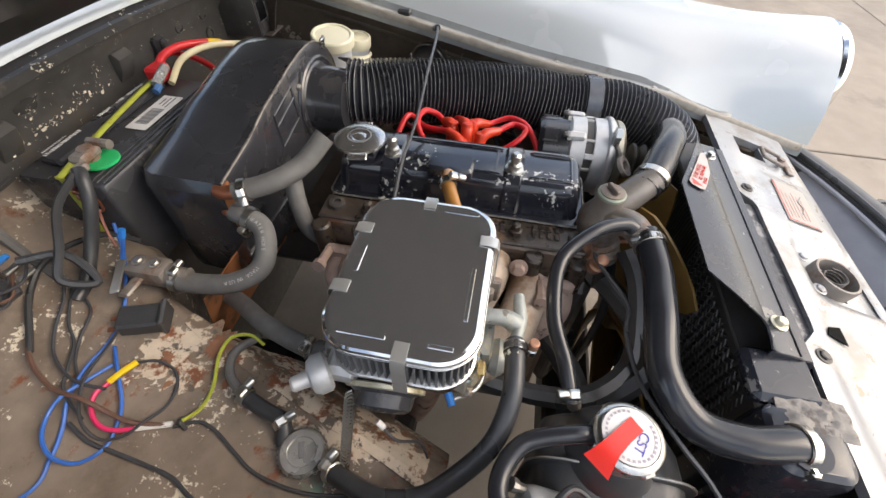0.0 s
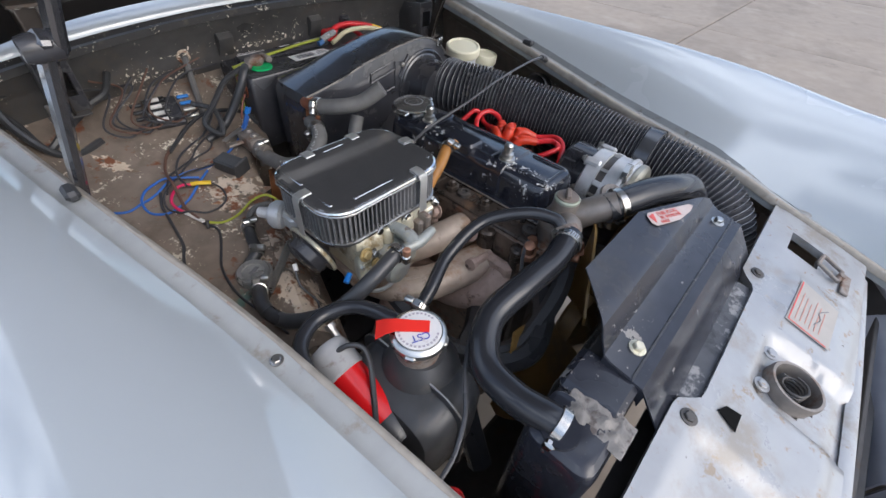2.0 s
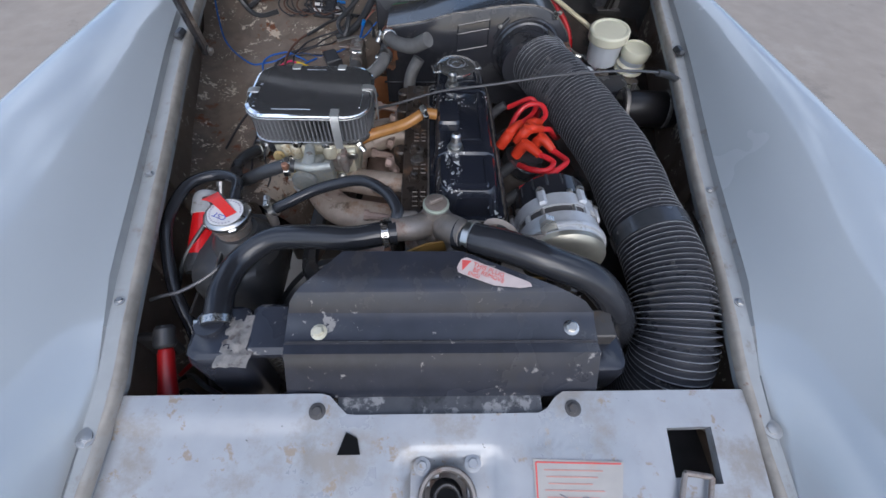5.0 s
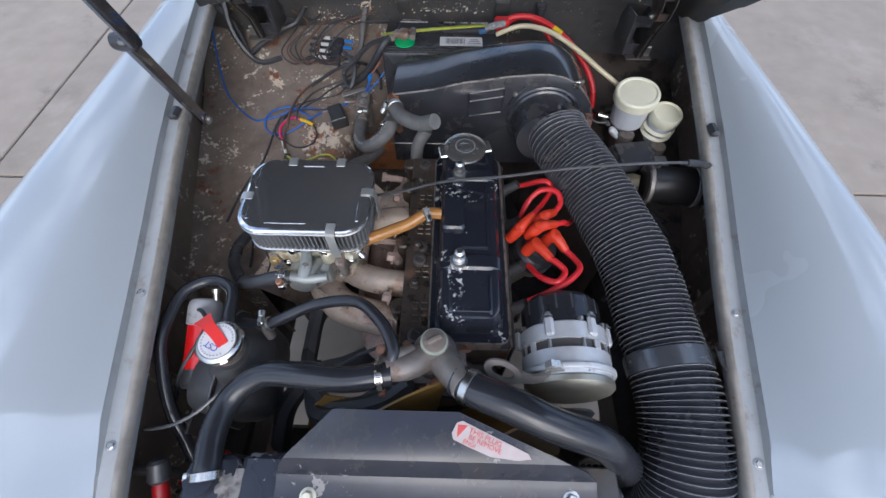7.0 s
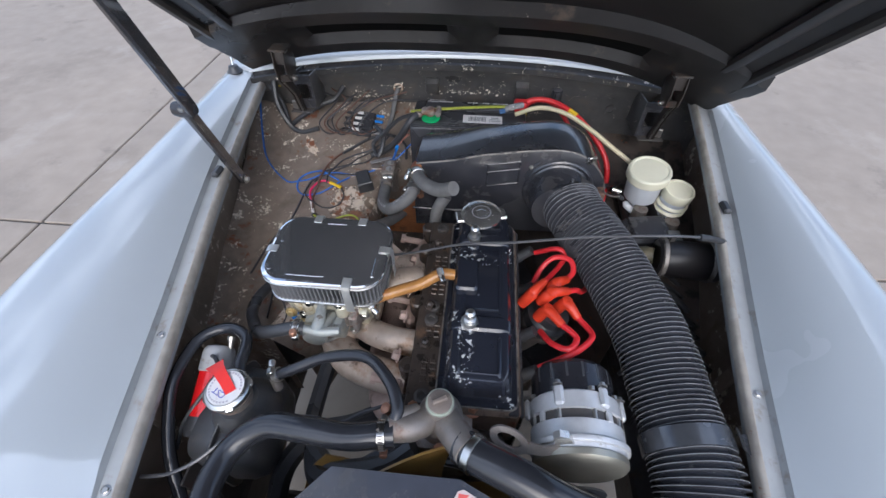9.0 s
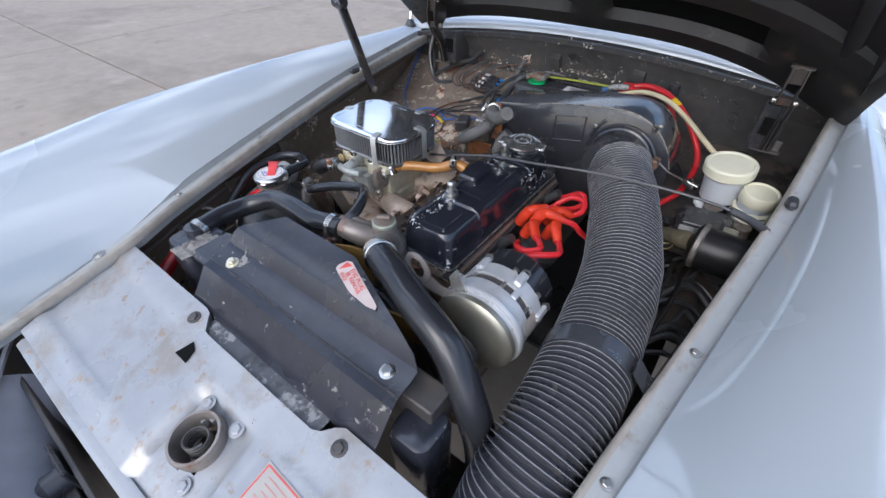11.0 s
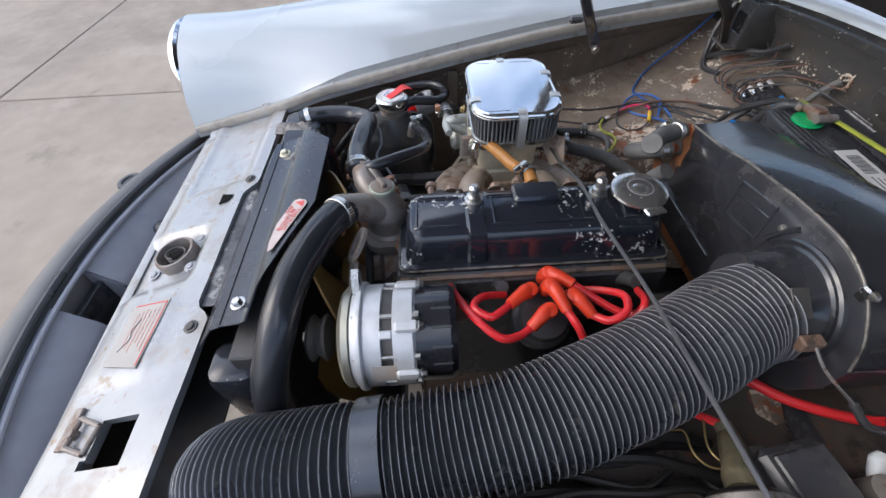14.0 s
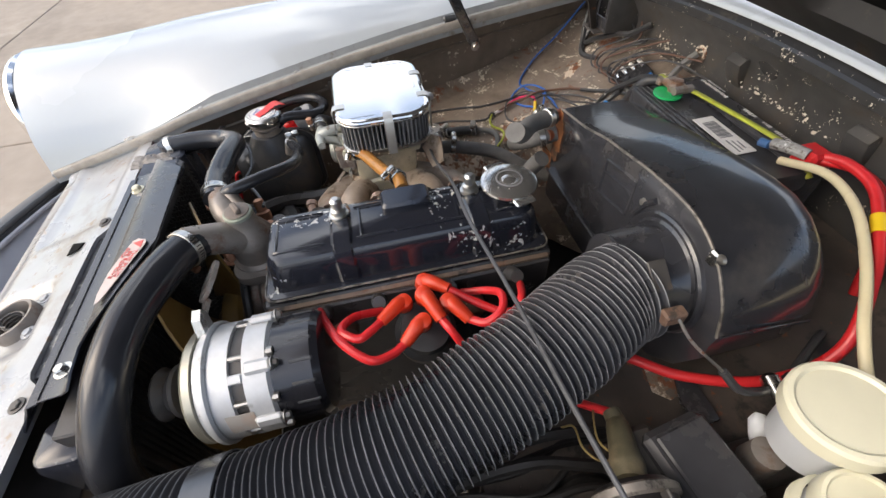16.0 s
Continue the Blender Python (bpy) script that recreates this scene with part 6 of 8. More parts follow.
def build_manifolds():
    im = thing("inlet_manifold", (-0.12, 0.43, 0.60), "brown-stained alloy inlet manifold with curved runners", "manifold")
    part("log", Geo().tube([(-0.060, 0.315, 0.650), (-0.105, 0.322, 0.648), (-0.160, 0.345, 0.640), (-0.195, 0.390, 0.636), (-0.200, 0.440, 0.636), (-0.170, 0.500, 0.640), (-0.110, 0.540, 0.648), (-0.060, 0.545, 0.650)], 0.027, 18, flat=0.85), manifold_alloy, im)
    part("runner", Geo().tube([(-0.055, 0.365, 0.676), (-0.090, 0.368, 0.678), (-0.130, 0.385, 0.668), (-0.160, 0.410, 0.655)], 0.021, 16), manifold_alloy, im)
    part("runner", Geo().tube([(-0.055, 0.490, 0.680), (-0.090, 0.486, 0.680), (-0.130, 0.470, 0.670), (-0.160, 0.450, 0.655)], 0.021, 16), manifold_alloy, im)
    part("carb_flange", Geo().prism(rrect(0.11, 0.10, 0.02, 4, -0.178, 0.43), 0.645, 0.660, None, 0.003), manifold_alloy, im)
    for y in (0.335, 0.405, 0.455, 0.525):
        part("stud_nut", bolt(Geo(), (-0.074, y, 0.690), (-1, 0, 0.4), 0.008, 0.010), rust_cast, im)
    part("marks", Geo().box((-0.185, 0.352, 0.6645), (0.035, 0.006, 0.002), 0.0008, Euler((0, 0, -0.5)).to_matrix().to_4x4()), manifold_alloy, im, "raised casting mark")
    ex = thing("exhaust_manifold", (-0.08, 0.40, 0.45), "rusty cast exhaust manifold with downpipe", "manifold")
    part("log", Geo().tube([(-0.060, 0.280, 0.640), (-0.085, 0.285, 0.620), (-0.105, 0.33, 0.595), (-0.11, 0.43, 0.585), (-0.105, 0.53, 0.595), (-0.085, 0.57, 0.620), (-0.06, 0.575, 0.640)], 0.026, 16), rust_cast, ex)
    for y in (0.285, 0.43, 0.570):
        part("port_flange", Geo().box((-0.070, y, 0.648), (0.016, 0.052, 0.050), 0.006), rust_cast, ex)
        part("stud", Geo().lathe([(0.006, 0), (0.006, 0.03), (0.009, 0.03), (0.009, 0.038)], (-0.075, y + 0.018, 0.668), (-1, 0, 0.2), 8), rust_cast, ex)
    part("downpipe", Geo().tube([(-0.11, 0.43, 0.585), (-0.135, 0.435, 0.52), (-0.155, 0.445, 0.42), (-0.15, 0.50, 0.30), (-0.14, 0.70, 0.24)], 0.024, 16), rust_cast, ex)


build_manifolds()

hose("breather_pipe", [(-0.124, 0.389, 0.744), (-0.110, 0.396, 0.750), (-0.087, 0.406, 0.753), (-0.048, 0.424, 0.755), (-0.020, 0.437, 0.765), (0.000, 0.440, 0.762)], 0.0088, amber_hose,
     "translucent amber-brown breather hose on the rocker cover", "hose", "", 14, 8, ((0.06, (0, -1, 0.5)), (0.80, (0, -0.5, 1))))

orange_rust = material("orange_rust", (0.38, 0.15, 0.06), 0.7, 0, 0.35, 40, 0.4, patches=(((0.10, 0.06, 0.04), 16, 0.52, 0.12, 0.8, 93),))
cable_grey = material("cable_grey", (0.10, 0.10, 0.105), 0.35, 0.3, 0.2, 120, 0.05)
# ---- heater, battery and ducting ----
bracket_rust = material("bracket_rust", (0.17, 0.105, 0.075), 0.6, 0.2, 0.35, 90, 0.4, patches=(((0.07, 0.055, 0.045), 60, 0.54, 0.08, 0.6, 74),))


def build_heater():
    hb = thing("heater_box", (0.08, 0.75, 0.62), "black metal heater box with rounded blower end and dusty top", "heater")

    front = [(-0.100, 0.615), (-0.100, 0.765), (-0.092, 0.778), (-0.020, 0.790), (0.030, 0.804), (0.060, 0.809), (0.110, 0.818), (0.160, 0.823), (0.190, 0.822), (0.215, 0.814),
             (0.235, 0.801), (0.250, 0.785), (0.262, 0.768), (0.272, 0.741), (0.272, 0.700), (0.255, 0.655), (0.220, 0.615)]

    def outline(off, left):
        """The case's outline drawn in by off, and at its left end by left."""
        out = []
        for k, (x, z) in enumerate(front):
            n = V(x - 0.09, z - 0.71).normalized()
            out.append((x + left if x < -0.05 else x - n.x * off, z - n.y * off))
        return out

    ys = [(0.6900, 0.004, 0.004), (0.6920, 0.0, 0.0), (0.7400, 0.0, 0.0), (0.7820, 0.001, 0.002), (0.7960, 0.004, 0.008), (0.8050, 0.009, 0.018), (0.8090, 0.018, 0.032)]
    g = Geo().rings([[(x, y, z) for x, z in outline(o, l)] for y, o, l in ys])
    part("case", g, heater_black, hb, "dusty satin black case", sharp=30)
    part("front_seam", Geo().tube([(x, 0.6912, z + 0.0003) for x, z in outline(0, 0)[2:-3]], 0.0016, 6, 3), edge_worn, hb, "folded seam worn bright along the edge")
    part("lower_seam", Geo().box((-0.02, 0.689, 0.665), (0.17, 0.004, 0.004), 0.001), heater_black, hb)
    # outlet collar and stub
    c, ax = V(0.183, 0.690, 0.735), V(-0.03, -1, 0.03)
    part("collar", Geo().lathe([(0.068, 0.0), (0.067, 0.004), (0.0645, 0.006), (0.062, 0.005), (0.059, 0.004), (0.056, 0.006), (0.053, 0.014), (0.050, 0.06)], c, ax, 40), heater_black, hb, "round outlet collar", sharp=30)
    part("rib", Geo().tube([(0.118, 0.689, 0.762), (0.130, 0.689, 0.785), (0.142, 0.689, 0.800)], 0.0035, 8), heater_black, hb, "pressed rib")
    w = Geo()
    for (x0, z0, x1, z1) in ((0.045, 0.735, 0.045, 0.785), (0.045, 0.785, 0.105, 0.797), (0.105, 0.797, 0.105, 0.747), (0.105, 0.747, 0.045, 0.735), (0.045, 0.768, 0.105, 0.780)):
        w.tube([(x0, 0.6895, z0), (x1, 0.6895, z1)], 0.0016, 6)
    part("panel_pressing", w, heater_black, hb, "pressed rectangle")
    for x, z in ((0.126, 0.785), (0.235, 0.812), (0.140, 0.70)):
        part("rivet", Geo().lathe([(0.005, 0), (0.004, 0.003), (0.001, 0.004)], (x, 0.6895, z), (0, -1, 0), 12), steel, hb)
    st = Geo()
    for z in (0.768, 0.738):
        st.tube([(-0.092, 0.700, z), (-0.094, 0.690, z), (-0.090, 0.674, z)], 0.009, 12)
    part("pipe_stubs", st, copper, hb, "rusty heater pipe stubs")
    ragged = []
    for k in range(48):
        a = 2 * math.pi * k / 48
        r = 1 + 0.35 * noise.noise((math.cos(a) * 2.2, math.sin(a) * 2.2, 3)) + 0.3 * noise.noise((math.cos(a) * 6, math.sin(a) * 6, 9))
        ragged.append((max(-0.0995, -0.088 + 0.013 * r * math.cos(a)), min(0.7765, 0.735 + 0.045 * r * math.sin(a))))
    part("rust_patch", Geo().prism(ragged, -0.0008, 0.0006, Matrix(((1, 0, 0, 0), (0, 0, -1, 0.6898), (0, 1, 0, 0), (0, 0, 0, 1)))), orange_rust, hb, "orange rust around the pipes")
    part("band", Geo().sheet([[(0.2735, y, 0.7455 - 0.10 * (y - 0.692)) for y in (0.693, 0.74, 0.782, 0.794)], [(0.2738, y, 0.7420 - 0.10 * (y - 0.692)) for y in (0.693, 0.74, 0.782, 0.794)]], 0.0012), heater_black, hb, "joint line round the blower end")
    part("clip", Geo().box((0.228, 0.688, 0.807), (0.010, 0.006, 0.016), 0.002), dull_chrome, hb, "small bright clip")
    # flap lever with its cable on the outlet
    lv = part("flap_bracket", Geo().box((0.252, 0.650, 0.765), (0.012, 0.022, 0.015), 0.002), bracket_rust, hb, "rusty flap bracket")
    part("flap_plate", Geo().box((0.222, 0.648, 0.787), (0.030, 0.018, 0.003), 0.001, Euler((0, 0.6, 0)).to_matrix().to_4x4()), dark_metal, hb)
    part("cable", Geo().tube([(0.257, 0.652, 0.767), (0.275, 0.660, 0.752), (0.300, 0.680, 0.735)], 0.0016, 6), steel, lv)
    part("cable_sleeve", Geo().tube([(0.300, 0.680, 0.735), (0.315, 0.70, 0.715), (0.31, 0.76, 0.69), (0.27, 0.85, 0.68)], 0.004, 8), rubber, lv)
    part("lower_panel", Geo().sheet([[(x, 0.742, 0.535), (x, 0.728, 0.60), (x, 0.712, 0.664)] for x in (-0.180, -0.13, -0.08, -0.02, 0.04)], 0.002), orange_rust, hb, "orange rusted panel under the heater")
    return hb


build_heater()


def build_duct():
    pts = [(0.203, 0.640, 0.742), (0.210, 0.610, 0.741), (0.236, 0.557, 0.737), (0.267, 0.476, 0.728), (0.294, 0.385, 0.719), (0.307, 0.288, 0.706), (0.314, 0.192, 0.701), (0.311, 0.115, 0.680), (0.307, 0.072, 0.640), (0.305, 0.055, 0.58), (0.305, 0.05, 0.52)]
    line = spline(pts, 40)
    dist = [0.0]
    for a, b in zip(line, line[1:]):
        dist.append(dist[-1] + (b - a).length)
    pitch = 0.0070
    profile = ((0.0, 0.0526), (0.07, 0.0521), (0.13, 0.0502), (0.22, 0.0462), (0.50, 0.0444), (0.78, 0.0462), (0.87, 0.0502), (0.93, 0.0521))
    total = dist[-1]
    fine, radius = [], []
    i = 0
    for k in range(int(total / pitch) * 8):
        d = (k // 8 + profile[k % 8][0]) * pitch
        radius.append(profile[k % 8][1])
        while dist[i + 1] < d:
            i += 1
        fine.append(line[i].lerp(line[i + 1], (d - dist[i]) / max(dist[i + 1] - dist[i], 1e-9)))
    rings, up, seg = [], V(0, 0, 1), 40
    for k, q in enumerate(fine):
        d = (fine[min(k + 1, len(fine) - 1)] - fine[max(k - 1, 0)]).normalized()
        up = (up - d * up.dot(d)).normalized()
        sd = d.cross(up)
        base = radius[k]
        ring = []
        for j in range(seg):
            a = 2 * math.pi * j / seg
            dent = 0.0016 * noise.noise((q.x * 30 + math.cos(a), q.y * 30 + math.sin(a), 5))
            r = base + dent
            ring.append(q + (sd * math.cos(a) + up * math.sin(a)) * r)
        rings.append(ring)
    g = Geo().rings(rings)
    du = solo("air_duct", g, duct_plastic, "large black corrugated fresh-air duct hose", "duct hose", sharp=60)
    # highlights painted on the fin crests with a paler material
    du.data.materials.append(duct_highlight)
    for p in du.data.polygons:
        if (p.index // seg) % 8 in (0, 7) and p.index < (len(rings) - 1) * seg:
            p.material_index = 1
    c = V(0.3105, 0.240, 0.7035)
    d = (V(0.314, 0.192, 0.701) - V(0.307, 0.288, 0.706)).normalized()
    g = Geo().lathe([(0.0530, -0.0125), (0.0545, -0.012), (0.0545, 0.012), (0.0530, 0.0125)], c, d, 48, caps=False)
    part("strap", g, dull_strap, du, "flat dark metal support strap")
    tab = Geo().sheet([[c + V(0.045, dy, 0.040) for dy in (-0.012, 0.012)], [c + V(0.062, dy, 0.020) for dy in (-0.012, 0.012)], [c + V(0.085, dy, 0.022) for dy in (-0.012, 0.012)]], 0.0012)
    part("strap_tab", tab, dull_strap, du)
    return du


# lighter version of the duct plastic, carrying the painted crest highlights
duct_highlight = material("duct_highlight", (0.20, 0.203, 0.215), 0.25, 0, 0.3, 90, 0.06, patches=(((0.09, 0.09, 0.095), 14, 0.52, 0.14, 0.3, 54),))
dull_strap = material("dull_strap", (0.10, 0.105, 0.115), 0.28, 0.55, 0.2, 60, 0.08, patches=(((0.05, 0.045, 0.04), 20, 0.56, 0.12, 0.5, 77),))
build_duct()


joint_film = material("joint_film", (0.30, 0.30, 0.30), 0.22, 0, 0.4, 160, 0.8, patches=(((0.62, 0.62, 0.62), 120, 0.58, 0.05, 0.3, 25), ((0.08, 0.07, 0.06), 90, 0.55, 0.06, 0.4, 26)))
blue_tape = material("blue_tape", (0.05, 0.13, 0.30), 0.45, 0, 0.15, 80, 0.1)
coil_brown = material("coil_brown", (0.30, 0.13, 0.10), 0.5, 0.1, 0.25, 90, 0.1)


def build_battery():
    bt = thing("battery", (0.0, 0.87, 0.62), "black car battery with labels and a yellow-green strap", "battery")
    x0, x1, y0, y1 = -0.125, 0.125, 0.818, 0.935
    cx, cy = (x0 + x1) / 2, (y0 + y1) / 2
    g = Geo()
    stack(g, cx, cy, [(0.245, 0.112, 0.006, 0.640), (0.250, 0.117, 0.007, 0.65), (0.250, 0.117, 0.007, 0.772), (0.246, 0.113, 0.007, 0.776)], 3)
    part("case", g, satin_black, bt, "black plastic case")
    for i in range(3):
        part("lid_line", Geo().box((cx, y0 + 0.006 + 0.008 * i, 0.777), (0.235, 0.002, 0.002), 0.0006), rubber, bt)
    part("cell_cover", Geo().box((cx, y1 - 0.030, 0.780), (0.20, 0.030, 0.010), 0.003), satin_black, bt, "raised cell cover")
    lb = part("label", Geo().prism(rrect(0.085, 0.030, 0.001, 2, cx + 0.03, y0 + 0.042), 0.7775, 0.7782), label_white, bt, "white label with a bar code")
    for i in range(14):
        part("print_bar", Geo().box((cx + 0.0028 * i, y0 + 0.042, 0.7785), (0.0012 + 0.0006 * (i % 3), 0.018, 0.0003), 0), ink_grey, lb)
    for i in range(3):
        part("print_bar", Geo().box((cx + 0.056, y0 + 0.036 + 0.006 * i, 0.7785), (0.026 - 0.005 * i, 0.002, 0.0003), 0), ink_grey, lb)
    st = [(-0.128, 0.868, 0.70), (-0.124, 0.868, 0.775), (-0.115, 0.868, 0.786), (0.0, 0.886, 0.790), (0.10, 0.902, 0.787), (0.127, 0.904, 0.770)]
    part("strap", Geo().tube(st, 0.0052, 8, 8, flat=0.4), yellow_green, bt, "mottled yellow-green hold-down strap")
    part("terminal_ring", Geo().lathe([(0.008, 0), (0.020, 0.0), (0.020, 0.003), (0.008, 0.003)], (-0.082, 0.852, 0.779), (0, 0, 1), 28), green_plastic, bt, "green felt terminal washer")
    t1 = part("terminal", Geo().lathe([(0.0095, 0), (0.0085, 0.018)], (-0.084, 0.862, 0.780), (0, 0, 1), 16), grey_cast, bt)
    cl = Geo().box((-0.088, 0.862, 0.790), (0.032, 0.022, 0.012), 0.004).box((-0.109, 0.853, 0.787), (0.018, 0.014, 0.010), 0.003)
    cl.lathe([(0.006, -0.014), (0.006, 0.014)], (-0.066, 0.860, 0.792), (0, 1, 0), 8)
    part("cable_clamp", cl, grey_cast, t1, "corroded cable clamp")
    part("terminal", Geo().box((0.112, 0.905, 0.790), (0.030, 0.026, 0.022), 0.004), red_rubber, bt, "red terminal cover")
    bl = Geo()
    for x0, n in ((-0.094, 15), (-0.004, 6), (0.030, 4), (0.052, 9)):
        for i in range(n):
            bl.box((x0 + 0.0038 * i, 0.9145 + random.uniform(-0.0006, 0.0006), 0.7855), (random.uniform(0.0014, 0.0032), random.uniform(0.0030, 0.0052), 0.0005), 0)
    for i in range(12):
        bl.box((-0.090 + 0.0032 * i, 0.9215, 0.7855), (random.uniform(0.0010, 0.0024), 0.0022, 0.0005), 0)
    tagged(part("print_mark", bl, label_white, bt, "worn white printing"), kind="stuff")
    return bt


build_battery()

corner_plug = thing("wire_connector", (-0.456, 0.946, 0.795), "small yellow plastic wire connector in the bulkhead corner", "connector")
part("shell", Geo().lathe([(0.0045, -0.009), (0.0065, -0.007), (0.0065, 0.007), (0.0045, 0.009)], (-0.456, 0.946, 0.795), (1, 0, -0.1), 12), yellow_plastic, corner_plug)
part("boot", Geo().tube([(-0.447, 0.946, 0.794), (-0.437, 0.948, 0.792), (-0.429, 0.956, 0.788)], 0.0048, 10), rubber, corner_plug, "dark rubber boot")

hose("battery_cable", [(-0.112, 0.852, 0.787), (-0.122, 0.842, 0.782), (-0.136, 0.836, 0.762), (-0.163, 0.840, 0.722), (-0.195, 0.838, 0.695), (-0.222, 0.836, 0.686)], 0.0075, rubber, "thick black battery earth cable", "cable", "battery cables", 12)
hose("battery_cable", [(0.112, 0.905, 0.792), (0.142, 0.913, 0.801), (0.182, 0.906, 0.801), (0.222, 0.878, 0.792), (0.264, 0.848, 0.766), (0.303, 0.812, 0.718), (0.301, 0.758, 0.675), (0.273, 0.686, 0.666), (0.235, 0.639, 0.662), (0.21, 0.60, 0.64)], 0.0058, red_rubber, "thick red battery cable", "cable", "battery cables", 12)
hose("battery_cable", [(0.116, 0.900, 0.790), (0.150, 0.922, 0.796), (0.187, 0.926, 0.785), (0.222, 0.906, 0.752), (0.245, 0.90, 0.70)], 0.0052, red_rubber, "red battery cable with a yellow sleeve", "cable", "battery cables", 12)
wire("sleeve", [(0.214, 0.884, 0.7945), (0.230, 0.8725, 0.7885)], 0.0068, yellow_plastic, "yellow crimp sleeve on the red cable", "battery cables", 12)
hose("fluid_hose", [(0.100, 0.880, 0.782), (0.150, 0.886, 0.797), (0.203, 0.868, 0.797), (0.256, 0.838, 0.780), (0.303, 0.803, 0.760), (0.338, 0.785, 0.742), (0.366, 0.790, 0.715)], 0.0048, clear_hose, "cream translucent tube to the brake reservoir", "hose", "", 12)
wire("crimped_joint", [(0.078, 0.886, 0.790), (0.098, 0.888, 0.796), (0.116, 0.894, 0.797)], 0.0068, joint_film, "wrinkled clear film round the battery lead joint", "battery cables", 10)
wire("tape", [(0.066, 0.880, 0.786), (0.078, 0.881, 0.789)], 0.0052, blue_tape, "blue tape on the battery lead", "battery cables", 10)
wire("coiled_wire", [(-0.122 - 0.0004 * i + 0.0050 * math.cos(i * 0.9), 0.858 - 0.0005 * i + 0.0050 * math.sin(i * 0.9), 0.782 - 0.0011 * i) for i in range(36)] + [(-0.141, 0.832, 0.738), (-0.152, 0.822, 0.727), (-0.160, 0.812, 0.718)], 0.0016, coil_brown, "coiled pinkish brown wire beside the battery", "battery cables", 6)

def hose_text(ob, pts, r, words, start, size, facing):
    """Pale printed letters along a hose's line, one mesh a word."""
    line = spline(pts, 24)
    dist = [0.0]
    for a, b in zip(line, line[1:]):
        dist.append(dist[-1] + (b - a).length)
    at = start
    for word in words.split():
        g = Geo()
        for ch in word:
            i = min(max(q for q in range(len(line) - 1) if dist[q] <= at), len(line) - 2)
            d = (line[i + 1] - line[i]).normalized()
            n = Vector(facing)
            n = (n - d * n.dot(d)).normalized()
            m = Matrix((d, n.cross(d), n)).transposed().to_4x4()
            m.translation = line[i].lerp(line[i + 1], (at - dist[i]) / max(dist[i + 1] - dist[i], 1e-9)) + n * (r + 0.0002)
            c = bpy.data.curves.new("letter", "FONT")
            c.body, c.size, c.extrude = ch, size, 0.0001
            tmp = bpy.data.objects.new("tmp", c)
            scene.collection.objects.link(tmp)
            me = bpy.data.meshes.new_from_object(tmp.evaluated_get(bpy.context.evaluated_depsgraph_get()))
            bpy.data.objects.remove(tmp)
            g.add([m @ (v.co - V(0, size * 0.35, 0)) for v in me.vertices], [list(p.vertices) for p in me.polygons])
            at += size * (0.30 if ch == "I" else 0.72)
        at += size * 0.5
        part("lettering", g, faded_print, ob, "pale printed word")


faded_print = material("faded_print", (0.46, 0.46, 0.46), 0.6, 0, 0.3, 200, 0.0)
# heater hoses
hose("heater_hose", [(-0.092, 0.678, 0.768), (-0.071, 0.637, 0.775), (-0.041, 0.611, 0.783), (-0.013, 0.590, 0.806)], 0.0125, old_rubber,
     "short grey rubber heater hose with a blanked end", "hose", "heater hoses", 16, 8, ((0.10, (-1, 0, 0.5)),))
TAP_HOSE = [(-0.094, 0.690, 0.738), (-0.104, 0.651, 0.726), (-0.140, 0.642, 0.700), (-0.163, 0.673, 0.686), (-0.169, 0.723, 0.680), (-0.170, 0.756, 0.684)]
tap_hose = hose("heater_hose", TAP_HOSE, 0.0125, old_rubber,
     "grey rubber heater hose curving to the tap", "hose", "heater hoses", 16, 8, ((0.10, (-1, 0, -0.5)), (0.93, (0, 0, 1))))
hose_text(tap_hose, TAP_HOSE, 0.0125, "HEATER HOSE", 0.026, 0.0062, (-0.55, -0.25, 0.8))
hose_text(tap_hose, TAP_HOSE, 0.0125, "MADE IN USA", 0.092, 0.0062, (-0.55, -0.25, 0.8))
hose("heater_hose", [(-0.030, 0.640, 0.745), (-0.046, 0.632, 0.715), (-0.050, 0.625, 0.675), (-0.042, 0.605, 0.645), (-0.030, 0.590, 0.635)], 0.0115, old_rubber,
     "grey rubber hose behind the engine", "hose", "heater hoses", 16, 8, ((0.93, (-1, 0, 0)),))
hose("heater_hose", [(-0.125, 0.752, 0.607), (-0.155, 0.689, 0.623), (-0.192, 0.627, 0.650), (-0.215, 0.560, 0.660), (-0.215, 0.53, 0.665), (-0.21, 0.49, 0.68)], 0.0115, old_rubber,
     "long grey rubber coolant hose along the shelf edge", "hose", "heater hoses", 16, 8, ((0.62, (0, -0.6, 1)), (0.82, (0, -0.6, 1))))


def build_heater_tap():
    t = thing("heater_tap", (-0.18, 0.735, 0.645), "corroded grey heater tap on the shelf edge", "tap")
    g = Geo().box((-0.168, 0.775, 0.690), (0.030, 0.050, 0.028), 0.006, segs=2)
    g.lathe([(0.014, 0), (0.014, 0.014), (0.010, 0.018), (0.010, 0.03)], (-0.168, 0.758, 0.688), (0.1, -1, 0), 14)
    g.box((-0.190, 0.782, 0.692), (0.04, 0.014, 0.005), 0.002)
    g.lathe([(0.009, 0), (0.009, 0.05)], (-0.160, 0.772, 0.64), (0, 0, 1), 12)
    part("body", g, grey_cast, t)
    part("lever", Geo().box((-0.190, 0.797, 0.702), (0.05, 0.010, 0.003), 0.001, Euler((0, 0, 0.5)).to_matrix().to_4x4()), steel, t)
    for y in (0.728, 0.75):
        part("screw", bolt(Geo(), (-0.166, y + 0.037, 0.704), (0, 0, 1), 0.005, 0.004), steel, t)


build_heater_tap()


